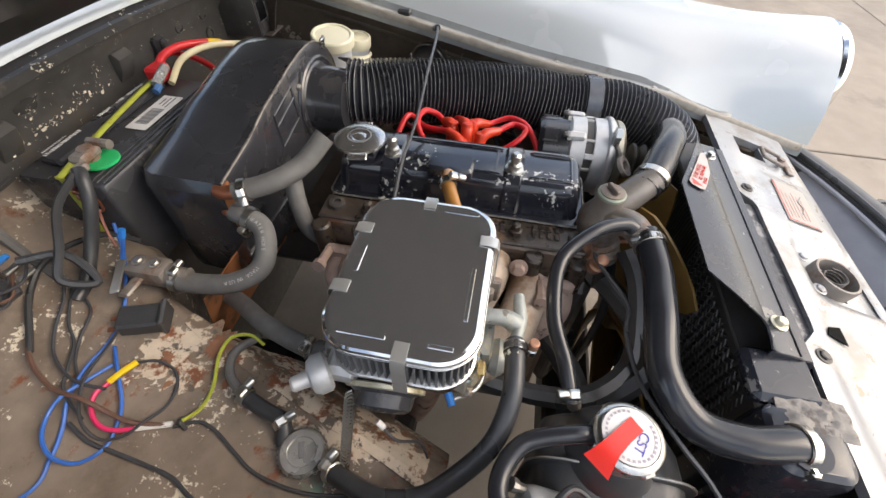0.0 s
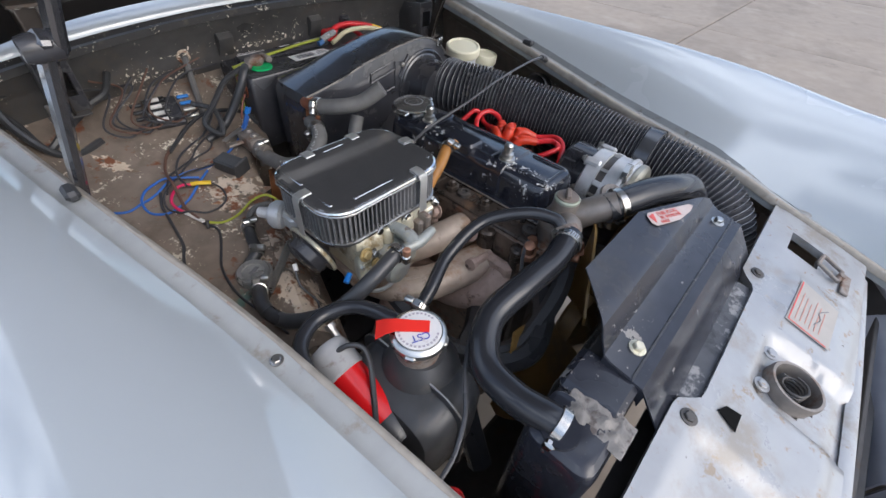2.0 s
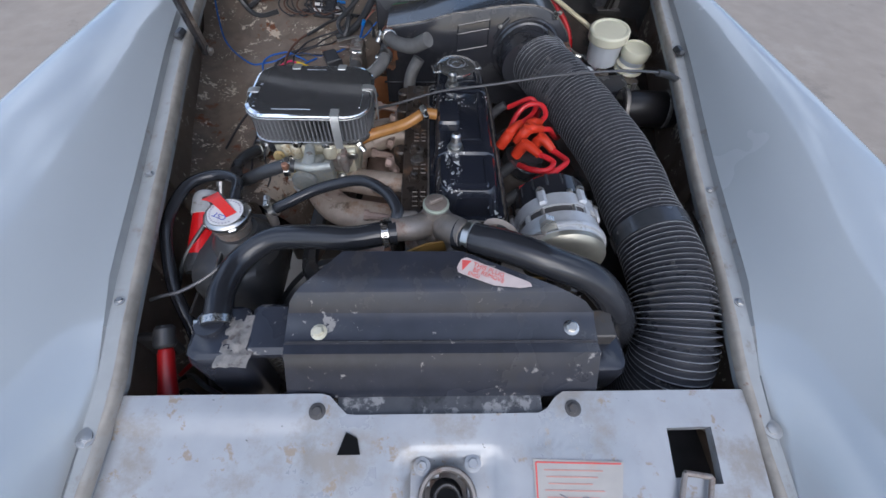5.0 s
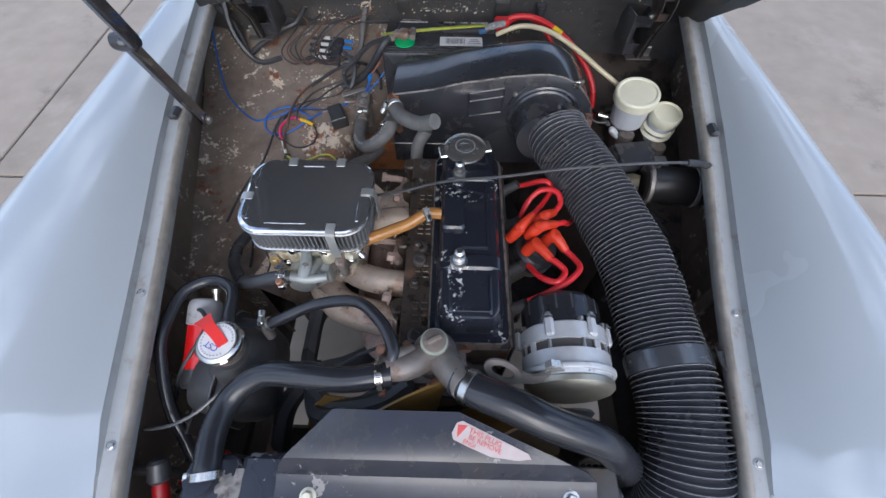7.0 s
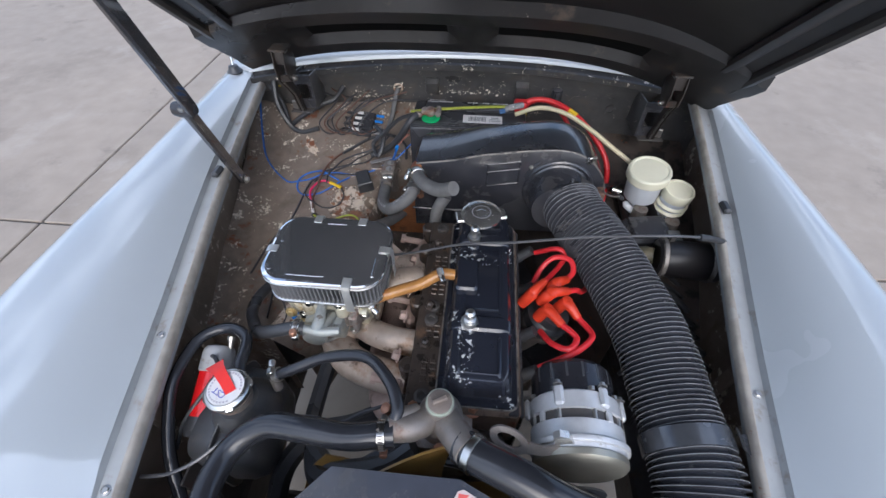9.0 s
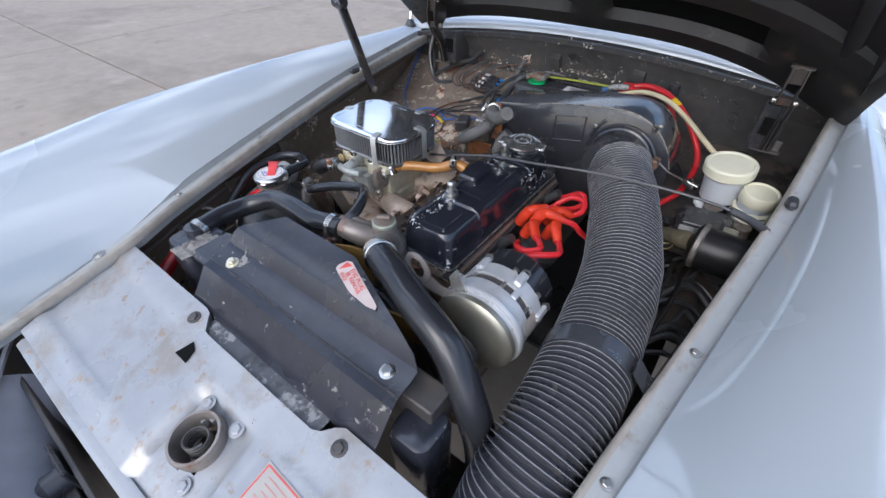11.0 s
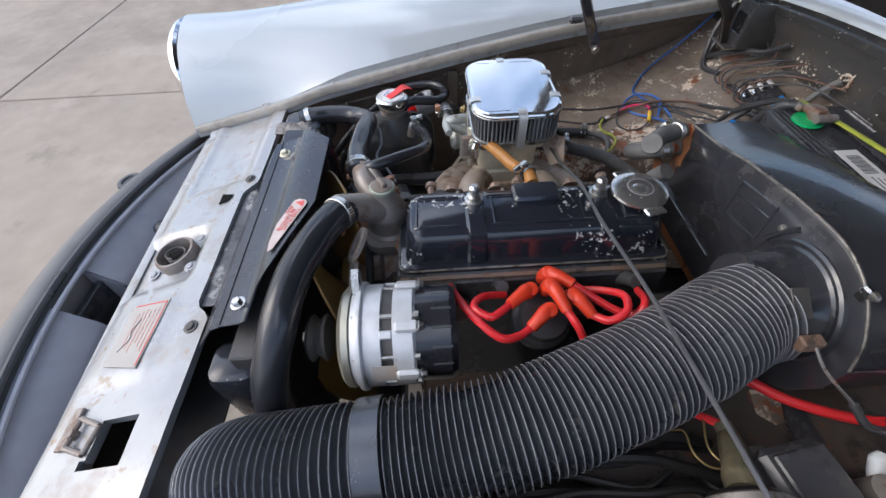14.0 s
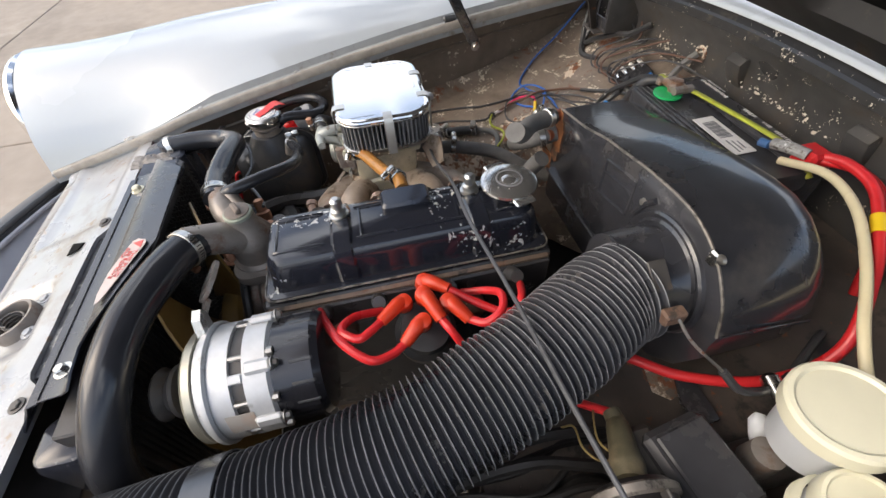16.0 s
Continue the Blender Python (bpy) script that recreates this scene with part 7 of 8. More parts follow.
# ---- alternator and ignition ----
zinc = material("zinc", (0.42, 0.40, 0.33), 0.45, 0.8, 0.1, 60, 0.05, patches=(((0.4, 0.36, 0.28), 20, 0.6, 0.14, 0.5, 95),))


def build_alternator():
    al = thing("alternator", (0.178, 0.28, 0.62), "silver alternator with black rear cover and steel pulley", "alternator")
    c, ax = V(0.176, 0.214, 0.696), V(0, 1, 0)
    part("front_housing", Geo().lathe([(0.030, -0.012), (0.050, -0.010), (0.062, -0.002), (0.064, 0.004), (0.064, 0.030), (0.058, 0.031)], c, ax, 36), cast_alloy, al)
    part("stator", Geo().lathe([(0.060, 0.029), (0.060, 0.044)], c, ax, 36), dark_metal, al, "dark laminated stator")
    part("rear_housing", Geo().lathe([(0.058, 0.042), (0.064, 0.043), (0.064, 0.064), (0.060, 0.067)], c, ax, 36), cast_alloy, al)
    for k in range(8):
        a = 2 * math.pi * (k + 0.3) / 8
        m = Euler((0, -a, 0)).to_matrix().to_4x4()
        q = c + V(math.cos(a) * 0.0620, 0.036, math.sin(a) * 0.0625)
        if k % 2:
            part("bridge", Geo().box(q, (0.005, 0.014, 0.010), 0.0015, m), cast_alloy, al)
        part("through_bolt", Geo().lathe([(0.003, 0), (0.003, 0.066), (0.005, 0.066), (0.005, 0.071)], c + V(math.cos(a + 0.35) * 0.0605, 0.0, math.sin(a + 0.35) * 0.0605), ax, 8), steel, al)
    part("rear_cover", Geo().lathe([(0.060, 0.066), (0.060, 0.104), (0.055, 0.111), (0.025, 0.113)], c, ax, 36), gloss_plain, al, "glossy black rear cover")
    for k in range(7):
        a = radians(20 + 22 * k)
        part("slot", Geo().box(c + V(math.cos(a) * 0.059, 0.095, math.sin(a) * 0.059), (0.003, 0.022, 0.004), 0.001, Euler((0, -a, 0)).to_matrix().to_4x4()), rubber, al)
    part("fan_plate", Geo().lathe([(0.014, -0.019), (0.032, -0.019), (0.050, -0.018), (0.059, -0.015), (0.0635, -0.011), (0.064, -0.004), (0.060, -0.003)], c, ax, 40), zinc, al, "thin steel fan plate")
    part("mounting_flange", Geo().lathe([(0.058, 0.002), (0.0675, 0.003), (0.0685, 0.005), (0.0685, 0.009), (0.066, 0.011)], c, ax, 40), cast_alloy, al, "thin alloy mounting flange")
    for k, a in enumerate((0.25, 1.15, 2.1, 3.3)):
        m = Euler((0, -a, 0)).to_matrix().to_4x4()
        part("lug", Geo().box(c + V(math.cos(a) * 0.0665, 0.058, math.sin(a) * 0.0665), (0.008, 0.026, 0.014), 0.003, m), cast_alloy, al, "cast bolt lug")
        part("bolt", bolt(Geo(), c + V(math.cos(a) * 0.0668, 0.071, math.sin(a) * 0.0668), (0, 1, 0), 0.0045, 0.006), steel, al)
    part("pulley", Geo().lathe([(0.028, -0.058), (0.030, -0.055), (0.022, -0.048), (0.030, -0.040), (0.028, -0.037), (0.012, -0.035)], c, ax, 32), dark_metal, al)
    part("nut", Geo().lathe([(0.010, -0.066), (0.010, -0.058)], c, ax, 6), steel, al)
    ear = Geo().prism([(-0.014, -0.010), (0.014, -0.010), (0.010, 0.026), (0.0, 0.034), (-0.010, 0.026)], -0.004, 0.004, pose(0.146, 0.217, 0.747, 90, 0, 0) @ pose(0, 0, 0, 0, 0, 22))
    part("ear", ear, clip_silver, al)
    ring = []
    for k in range(29):
        a = 2 * math.pi * k / 28
        row = []
        for ru, rv in ((0.0245, 0.0140), (0.0150, 0.0072)):
            u, v = ru * math.cos(a), rv * math.sin(a)
            row.append((0.082 + u * 0.918 + v * 0.35, 0.213 - 0.29 * u + 0.65 * v, 0.748 - 0.27 * u + 0.67 * v))
        ring.append(row)
    part("adjuster", Geo().sheet(ring, 0.0045), grey_cast, al, "slotted adjuster bracket")
    neck = [[(0.104, 0.2110, 0.7470), (0.099, 0.2010, 0.7370)], [(0.122, 0.2080, 0.7435), (0.119, 0.2010, 0.7340)], [(0.144, 0.2105, 0.7430), (0.144, 0.2045, 0.7320)]]
    part("adjuster_neck", Geo().sheet(neck, 0.0045), grey_cast, al, "strap of the slotted adjuster")
    lb = Geo()
    rows = [[c + V(math.cos(a) * 0.0648, 0.020 + d, math.sin(a) * 0.0648) for d in (0, 0.026)] for a in (0.05, 0.15, 0.25, 0.35, 0.45)]
    part("label", lb.sheet(rows, 0.0004), label_dirty, al, "torn brown-stained label")
    # draw the round body in to its true girth
    o = BASE[al.name]
    for ch in al.children:
        if not ch.name.startswith("adjuster"):
            for v in ch.data.vertices:
                v.co.x = c.x - o.x + (v.co.x + o.x - c.x) * 0.91
                v.co.z = c.z - o.z + (v.co.z + o.z - c.z) * 0.91
    return al


gloss_plain = material("gloss_plain", (0.020, 0.020, 0.024), 0.22, 0, 0.2, 40, 0.05, coat=0.4)
build_alternator()


def build_distributor():
    d = thing("distributor", (0.155, 0.43, 0.58), "black distributor cap with red spark plug leads and boots", "distributor")
    part("body", Geo().lathe([(0.022, 0), (0.024, 0.04), (0.034, 0.055), (0.034, 0.065)], (0.120, 0.432, 0.600), (0.5, 0, 1), 24), grey_cast, d)
    c, ax = V(0.152, 0.432, 0.662), V(0.35, 0.02, 1).normalized()
    part("cap", Geo().lathe([(0.036, 0), (0.036, 0.016), (0.030, 0.022), (0.028, 0.034), (0.010, 0.036)], c, ax, 28), rubber, d, "black distributor cap")
    u = ax.orthogonal().normalized()
    w = ax.cross(u)
    towers = [((0.145, 0.414, 0.723), (0.166, 0.387, 0.727)), ((0.175, 0.430, 0.724), (0.193, 0.407, 0.719)), ((0.122, 0.440, 0.722), (0.145, 0.465, 0.729)), ((0.149, 0.436, 0.735), (0.180, 0.449, 0.729)), ((0.160, 0.460, 0.728), (0.183, 0.478, 0.722))]
    for a, b in towers:
        a, b = Vector(a), Vector(b)
        bd = b - a
        g = Geo().tube([a + V(-0.010, 0, -0.022), a + V(-0.002, 0, -0.004), a + bd * 0.28 + V(0, 0, 0.004), b], [0.0090, 0.0096, 0.0086, 0.0066], 12)
        bo = part("lead_boot", g, red_boot, d, "orange-red rubber lead boot")
        part("boot_button", Geo().lathe([(0.0092, 0), (0.0083, 0.004), (0.004, 0.006)], a + V(0.002, 0, 0.004), (0.25, 0, 1), 14), red_boot, bo)
    leads = [
        [(0.193, 0.407, 0.719), (0.203, 0.392, 0.721), (0.207, 0.371, 0.727), (0.184, 0.346, 0.731), (0.152, 0.330, 0.724), (0.128, 0.321, 0.716)],
        [(0.166, 0.387, 0.727), (0.177, 0.375, 0.730), (0.183, 0.362, 0.731), (0.169, 0.346, 0.731), (0.149, 0.359, 0.721), (0.137, 0.388, 0.704)],
        [(0.145, 0.465, 0.729), (0.160, 0.488, 0.720), (0.176, 0.513, 0.714), (0.184, 0.528, 0.722), (0.172, 0.539, 0.728), (0.138, 0.552, 0.700)],
        [(0.183, 0.478, 0.722), (0.194, 0.493, 0.727), (0.188, 0.511, 0.734), (0.165, 0.518, 0.729), (0.146, 0.507, 0.714), (0.132, 0.482, 0.700)],
        [(0.180, 0.449, 0.729), (0.196, 0.458, 0.722), (0.210, 0.472, 0.70), (0.235, 0.51, 0.665), (0.262, 0.56, 0.655), (0.293, 0.593, 0.673)],
    ]
    for p in leads:
        part("lead", Geo().tube(p, 0.0046, 10, 8), red_rubber, d, "glossy red silicone lead")
    return d


build_distributor()


# ---- expansion tank side ----
cap_print = material("cap_print", (0.42, 0.38, 0.42), 0.5, 0, 0.1, 80, 0.0)


tank_grey = material("tank_grey", (0.062, 0.063, 0.066), 0.36, 0.1, 0.3, 40, 0.15, patches=(((0.11, 0.095, 0.08), 16, 0.55, 0.12, 0.6, 84), (RUST, 30, 0.68, 0.05, 0.8, 85)))


def build_expansion_tank():
    t = thing("expansion_tank", (-0.275, 0.22, 0.56), "dark pressed-steel expansion tank with a wide cap tied by red tape", "expansion tank")
    def loop(x, w, h, r):
        return [V(x, 0.236 + u, 0.635 + v) for u, v in rrect(w, h, r, 6)]

    halves = [(-0.337, 0.094, 0.080, 0.022), (-0.331, 0.120, 0.106, 0.026), (-0.316, 0.132, 0.117, 0.028), (-0.291, 0.136, 0.120, 0.028)]
    part("outer_shell", Geo().rings([loop(*q) for q in halves]), tank_grey, t, "dull dark grey pressed half", sharp=40)
    halves = [(-0.291, 0.136, 0.120, 0.028), (-0.262, 0.132, 0.117, 0.028), (-0.246, 0.120, 0.106, 0.026), (-0.238, 0.094, 0.080, 0.022)]
    part("inner_shell", Geo().rings([loop(*q) for q in halves]), tank_grey, t, "dull dark grey pressed half", sharp=40)
    part("seam", Geo().rings([loop(-0.2925, 0.152, 0.136, 0.034), loop(-0.2895, 0.152, 0.136, 0.034)]), tank_grey, t, "pressed seam flange with rusty edge")
    part("seam_edge", Geo().tube([q for q in loop(-0.291, 0.153, 0.137, 0.034)] + loop(-0.291, 0.153, 0.137, 0.034)[:1], 0.0010, 5, 1), steel, t, "rubbed flange edge")
    part("shoulder", Geo().lathe([(0.047, -0.040), (0.043, -0.022), (0.034, -0.006), (0.027, 0.004)], (-0.274, 0.240, 0.712), (0, 0, 1), 28), tank_grey, t, "raised shoulder under the neck")
    part("neck", Geo().lathe([(0.024, 0), (0.022, 0.012), (0.026, 0.016), (0.026, 0.020)], (-0.277, 0.241, 0.712), (0, 0, 1), 28), grey_cast, t)
    cap = Geo().lathe([(0.0225, 0.004), (0.0275, 0.007), (0.0285, 0.009), (0.0285, 0.0145), (0.0265, 0.017), (0.0240, 0.018), (0.0232, 0.0170), (0.001, 0.0178)], (-0.277, 0.241, 0.731), (0, 0, 1), 40)
    capo = part("cap", cap, dull_chrome, t, "dull metal pressure cap")
    for k in range(4):
        a = k * math.pi / 2 + 0.5
        part("lug", Geo().box((-0.277 + 0.0278 * math.cos(a), 0.241 + 0.0278 * math.sin(a), 0.7405), (0.005, 0.012, 0.007), 0.002, Euler((0, 0, a)).to_matrix().to_4x4()), dull_chrome, capo)
    face = part("cap_face", Geo().lathe([(0.001, 0), (0.0228, 0), (0.0228, 0.0008), (0.001, 0.001)], (-0.277, 0.241, 0.7487), (0, 0, 1), 40), label_white, capo, "white printed cap face")
    for k in range(26):
        a = 2 * math.pi * k / 30
        part("print_bar", Geo().box((-0.277 + 0.0195 * math.cos(a), 0.241 + 0.0195 * math.sin(a), 0.7499), (0.0020, 0.0022, 0.0003), 0, Euler((0, 0, a)).to_matrix().to_4x4()), cap_print, face)
    c = bpy.data.curves.new("cap_text", "FONT")
    c.body, c.size, c.extrude = "CST", 0.011, 0.0002
    ob = bpy.data.objects.new("tmp", c)
    scene.collection.objects.link(ob)
    me = bpy.data.meshes.new_from_object(ob.evaluated_get(bpy.context.evaluated_depsgraph_get()))
    bpy.data.objects.remove(ob)
    tm = pose(-0.2715, 0.2325, 0.7499, 0, 0, 155)
    part("lettering", Geo().add([tm @ v.co for v in me.vertices], [list(p.vertices) for p in me.polygons]), ink_blue, face, "hand-written blue letters")
    tp = [[V(x, y, z) for x, y, z in r] for r in (
        ((-0.272, 0.231, 0.7508), (-0.262, 0.240, 0.7508)), ((-0.284, 0.243, 0.752), (-0.274, 0.252, 0.752)), ((-0.296, 0.253, 0.7545), (-0.285, 0.263, 0.754)), ((-0.305, 0.258, 0.7535), (-0.292, 0.271, 0.7525)), ((-0.314, 0.262, 0.750), (-0.298, 0.279, 0.748)))]
    part("tape", Geo().sheet(tp, 0.0008), red_tape, capo, "strip of bright red tape")
    part("inlet", Geo().tube([(-0.236, 0.270, 0.690), (-0.238, 0.276, 0.712)], 0.007, 12), grey_cast, t)
    part("bracket", Geo().box((-0.335, 0.225, 0.600), (0.004, 0.16, 0.10), 0.001), dark_metal, t)
    return t


build_expansion_tank()
hose("overflow_hose", [(-0.276, 0.258, 0.724), (-0.279, 0.278, 0.735), (-0.293, 0.323, 0.726), (-0.329, 0.340, 0.721), (-0.364, 0.318, 0.721), (-0.374, 0.262, 0.714), (-0.372, 0.224, 0.694), (-0.360, 0.178, 0.666), (-0.337, 0.135, 0.634), (-0.320, 0.10, 0.600), (-0.312, 0.07, 0.56)], 0.0082, shiny_rubber,
     "black rubber overflow hose looping from the expansion tank", "hose", "", 12)


def build_coil():
    c = thing("ignition_coil", (-0.34, 0.25, 0.56), "red ignition coil with a grey plastic top", "ignition coil")
    a, b = V(-0.338, 0.310, 0.700), V(-0.336, 0.210, 0.662)
    d = (b - a)
    part("can", Geo().lathe([(0.017, 0.0), (0.0200, 0.004), (0.0200, 0.070)], a + d.normalized() * 0.018, d, 28), red_gloss, c, "red metal can")
    part("end_cap", Geo().lathe([(0.0203, 0.070), (0.0206, 0.072), (0.0206, 0.090), (0.018, 0.096)], a + d.normalized() * 0.018, d, 28), rubber, c, "black lower end")
    part("top", Geo().lathe([(0.010, -0.010), (0.018, -0.008), (0.021, -0.004), (0.0222, 0.002), (0.0222, 0.026), (0.0203, 0.028)], a, d, 28), grey_plastic, c, "grey plastic cap")
    part("stud", Geo().lathe([(0.004, 0), (0.004, 0.014), (0.006, 0.014), (0.006, 0.02)], a + V(0.016, 0.004, 0.004), V(0, 0.8, 0.6), 10), steel, c)
    part("lead", Geo().tube([(-0.345, 0.30, 0.71), (-0.325, 0.29, 0.722), (-0.318, 0.27, 0.715), (-0.352, 0.22, 0.68), (-0.37, 0.19, 0.64)], 0.003, 8), rubber, c)


build_coil()


horn_red = material("horn_red", (0.34, 0.010, 0.012), 0.35, 0, 0.2, 40, 0.05, patches=(((0.05, 0.02, 0.02), 20, 0.56, 0.1, 0.6, 98),))


brass_wire = material("brass_wire", (0.42, 0.32, 0.14), 0.35, 0.6, 0.2, 120, 0.05)


def build_horn():
    h = thing("horn", (-0.315, 0.08, 0.45), "red horn deep beside the radiator with black fittings", "horn")
    part("trumpet", Geo().lathe([(0.008, 0), (0.0095, 0.006), (0.010, 0.035), (0.012, 0.060), (0.018, 0.085)], (-0.336, 0.088, 0.668), (0.10, -0.75, -0.45), 28), horn_red, h)
    part("trumpet_end", Geo().lathe([(0.008, 0), (0.012, 0.004), (0.013, 0.024), (0.010, 0.028)], (-0.339, 0.112, 0.684), (0.10, -0.75, -0.45), 20), rubber, h)
    part("bracket", Geo().box((-0.352, 0.100, 0.655), (0.04, 0.012, 0.05), 0.004), dark_metal, h)


build_horn()


valve_grey = material("valve_grey", (0.55, 0.55, 0.54), 0.3, 0.7, 0.15, 120, 0.2, patches=(((0.2, 0.18, 0.15), 40, 0.6, 0.1, 0.6, 80),))


def build_actuator():
    """The small round valve with hoses on the footwell top."""
    t = thing("vacuum_valve", (-0.315, 0.54, 0.60), "chrome-topped round vacuum valve with hose stubs on the shelf", "valve")
    c = V(-0.315, 0.535, 0.606)
    part("base", Geo().lathe([(0.026, 0), (0.029, 0.004), (0.029, 0.012), (0.023, 0.016)], c, (-0.05, -0.1, 1), 28), cast_alloy, t)
    part("top", Geo().lathe([(0.0235, 0.014), (0.0235, 0.032), (0.021, 0.036), (0.015, 0.0362), (0.014, 0.034), (0.001, 0.0345)], c, (-0.05, -0.1, 1), 32), valve_grey, t, "knurled chrome top")
    k = Geo()
    for i in range(28):
        a = 2 * math.pi * i / 28
        k.box(c + V(0.0240 * math.cos(a), 0.0240 * math.sin(a) - 0.002, 0.024), (0.002, 0.003, 0.016), 0.0006, Euler((0, 0, a)).to_matrix().to_4x4())
    part("knurl", k, valve_grey, t)
    part("mark_bar", Geo().box(c + V(0, -0.003, 0.0352), (0.016, 0.006, 0.0008), 0.0003, Euler((0, 0, 0.4)).to_matrix().to_4x4()), ink_grey, t)
    part("stub", Geo().tube([c + V(-0.005, 0.02, 0.018), c + V(-0.006, 0.040, 0.022)], 0.007, 12), grey_cast, t)
    part("stub", Geo().tube([c + V(-0.005, -0.02, 0.014), c + V(-0.008, -0.038, 0.014)], 0.007, 12), copper, t)
    part("gasket", Geo().prism(rrect(0.085, 0.085, 0.02, 4, -0.318, 0.525), 0.6195, 0.6225), green_patch, t, "faded green gasket patch")


green_patch = material("green_patch", (0.10, 0.17, 0.14), 0.6, 0, 0.3, 40, 0.2, patches=(((0.12, 0.09, 0.07), 18, 0.55, 0.1, 0.7, 81),))
build_actuator()
hose("fuel_hose", [(-0.208, 0.338, 0.742), (-0.221, 0.337, 0.744), (-0.258, 0.336, 0.730), (-0.290, 0.346, 0.707), (-0.314, 0.369, 0.684), (-0.338, 0.403, 0.667), (-0.344, 0.442, 0.658), (-0.334, 0.480, 0.648), (-0.326, 0.500, 0.636)], 0.0095, rubber,
     "black rubber fuel hose from carburettor to valve", "hose", "", 14, 8, ((0.10, (-0.5, -1, 0), copper_screw), (0.95, (0, 0, 1))))
hose("vacuum_hose", [(-0.312, 0.555, 0.632), (-0.293, 0.562, 0.643), (-0.287, 0.582, 0.646), (-0.281, 0.600, 0.648), (-0.275, 0.617, 0.650)], 0.0085, rubber, "short black rubber hose on the valve", "hose", "", 12, 8, ((0.25, (0, 0, 1)), (0.92, (0, 0, 1))))
hose("vacuum_pipe", [(-0.275, 0.617, 0.650), (-0.259, 0.637, 0.652), (-0.241, 0.645, 0.653), (-0.224, 0.643, 0.650), (-0.205, 0.635, 0.640)], 0.0050, old_rubber, "thin grey pipe across the shelf", "hose", "", 10)


# ---- brake side ----
def build_reservoir(name, c, r, h, cap_r, label, lean):
    t = thing(name, (c[0], c[1], c[2] - h), label, "fluid reservoir", "brake and clutch reservoirs")
    ax = V(*lean).normalized()
    top = Vector(c)
    part("bottle", Geo().lathe([(r * 0.45, -h), (r * 0.5, -h * 0.80), (r * 0.93, -h * 0.72), (r * 0.96, -h * 0.4), (r, -0.012)], top, ax, 32), milky_plastic, t, "milky translucent bottle", sharp=40)
    part("cap", Geo().lathe([(cap_r * 0.97, -0.020), (cap_r, -0.018), (cap_r, -0.003), (cap_r * 0.95, 0.0), (cap_r * 0.86, 0.0005), (cap_r * 0.80, -0.002), (0.001, -0.001)], top, ax, 40), cream_plastic, t, "yellowed cream screw cap", sharp=30)
    return t


br = build_reservoir("brake_reservoir", (0.358, 0.7275, 0.768), 0.0350, 0.095, 0.0405, "large milky brake fluid reservoir with a yellowed cap", (-0.08, -0.10, 1))
g = Geo().tube([(0.331, 0.719, 0.690), (0.336, 0.716, 0.686), (0.346, 0.712, 0.678), (0.360, 0.706, 0.670)], [0.004, 0.009, 0.0085, 0.006], 14, flat=0.75)
part("wing_foot", g, milky_plastic, br, "milky moulded foot wings")
part("sensor", Geo().lathe([(0.006, 0), (0.006, 0.012), (0.009, 0.012), (0.009, 0.02), (0.004, 0.024)], (0.326, 0.738, 0.700), (-1, 0.2, 0.1), 12), dull_chrome, br, "bright sensor nut")
cl = build_reservoir("clutch_reservoir", (0.417, 0.702, 0.744), 0.0255, 0.080, 0.0285, "small cream clutch fluid reservoir beside the brake reservoir", (0.02, -0.10, 1))
for k in range(2):
    part("ring", Geo().lathe([(0.0265, -0.040 - 0.013 * k), (0.0305, -0.035 - 0.013 * k), (0.0265, -0.030 - 0.013 * k)], (0.417, 0.702, 0.744), (0.02, -0.10, 1), 24, caps=False), cream_plastic, cl, "ringed cream body")


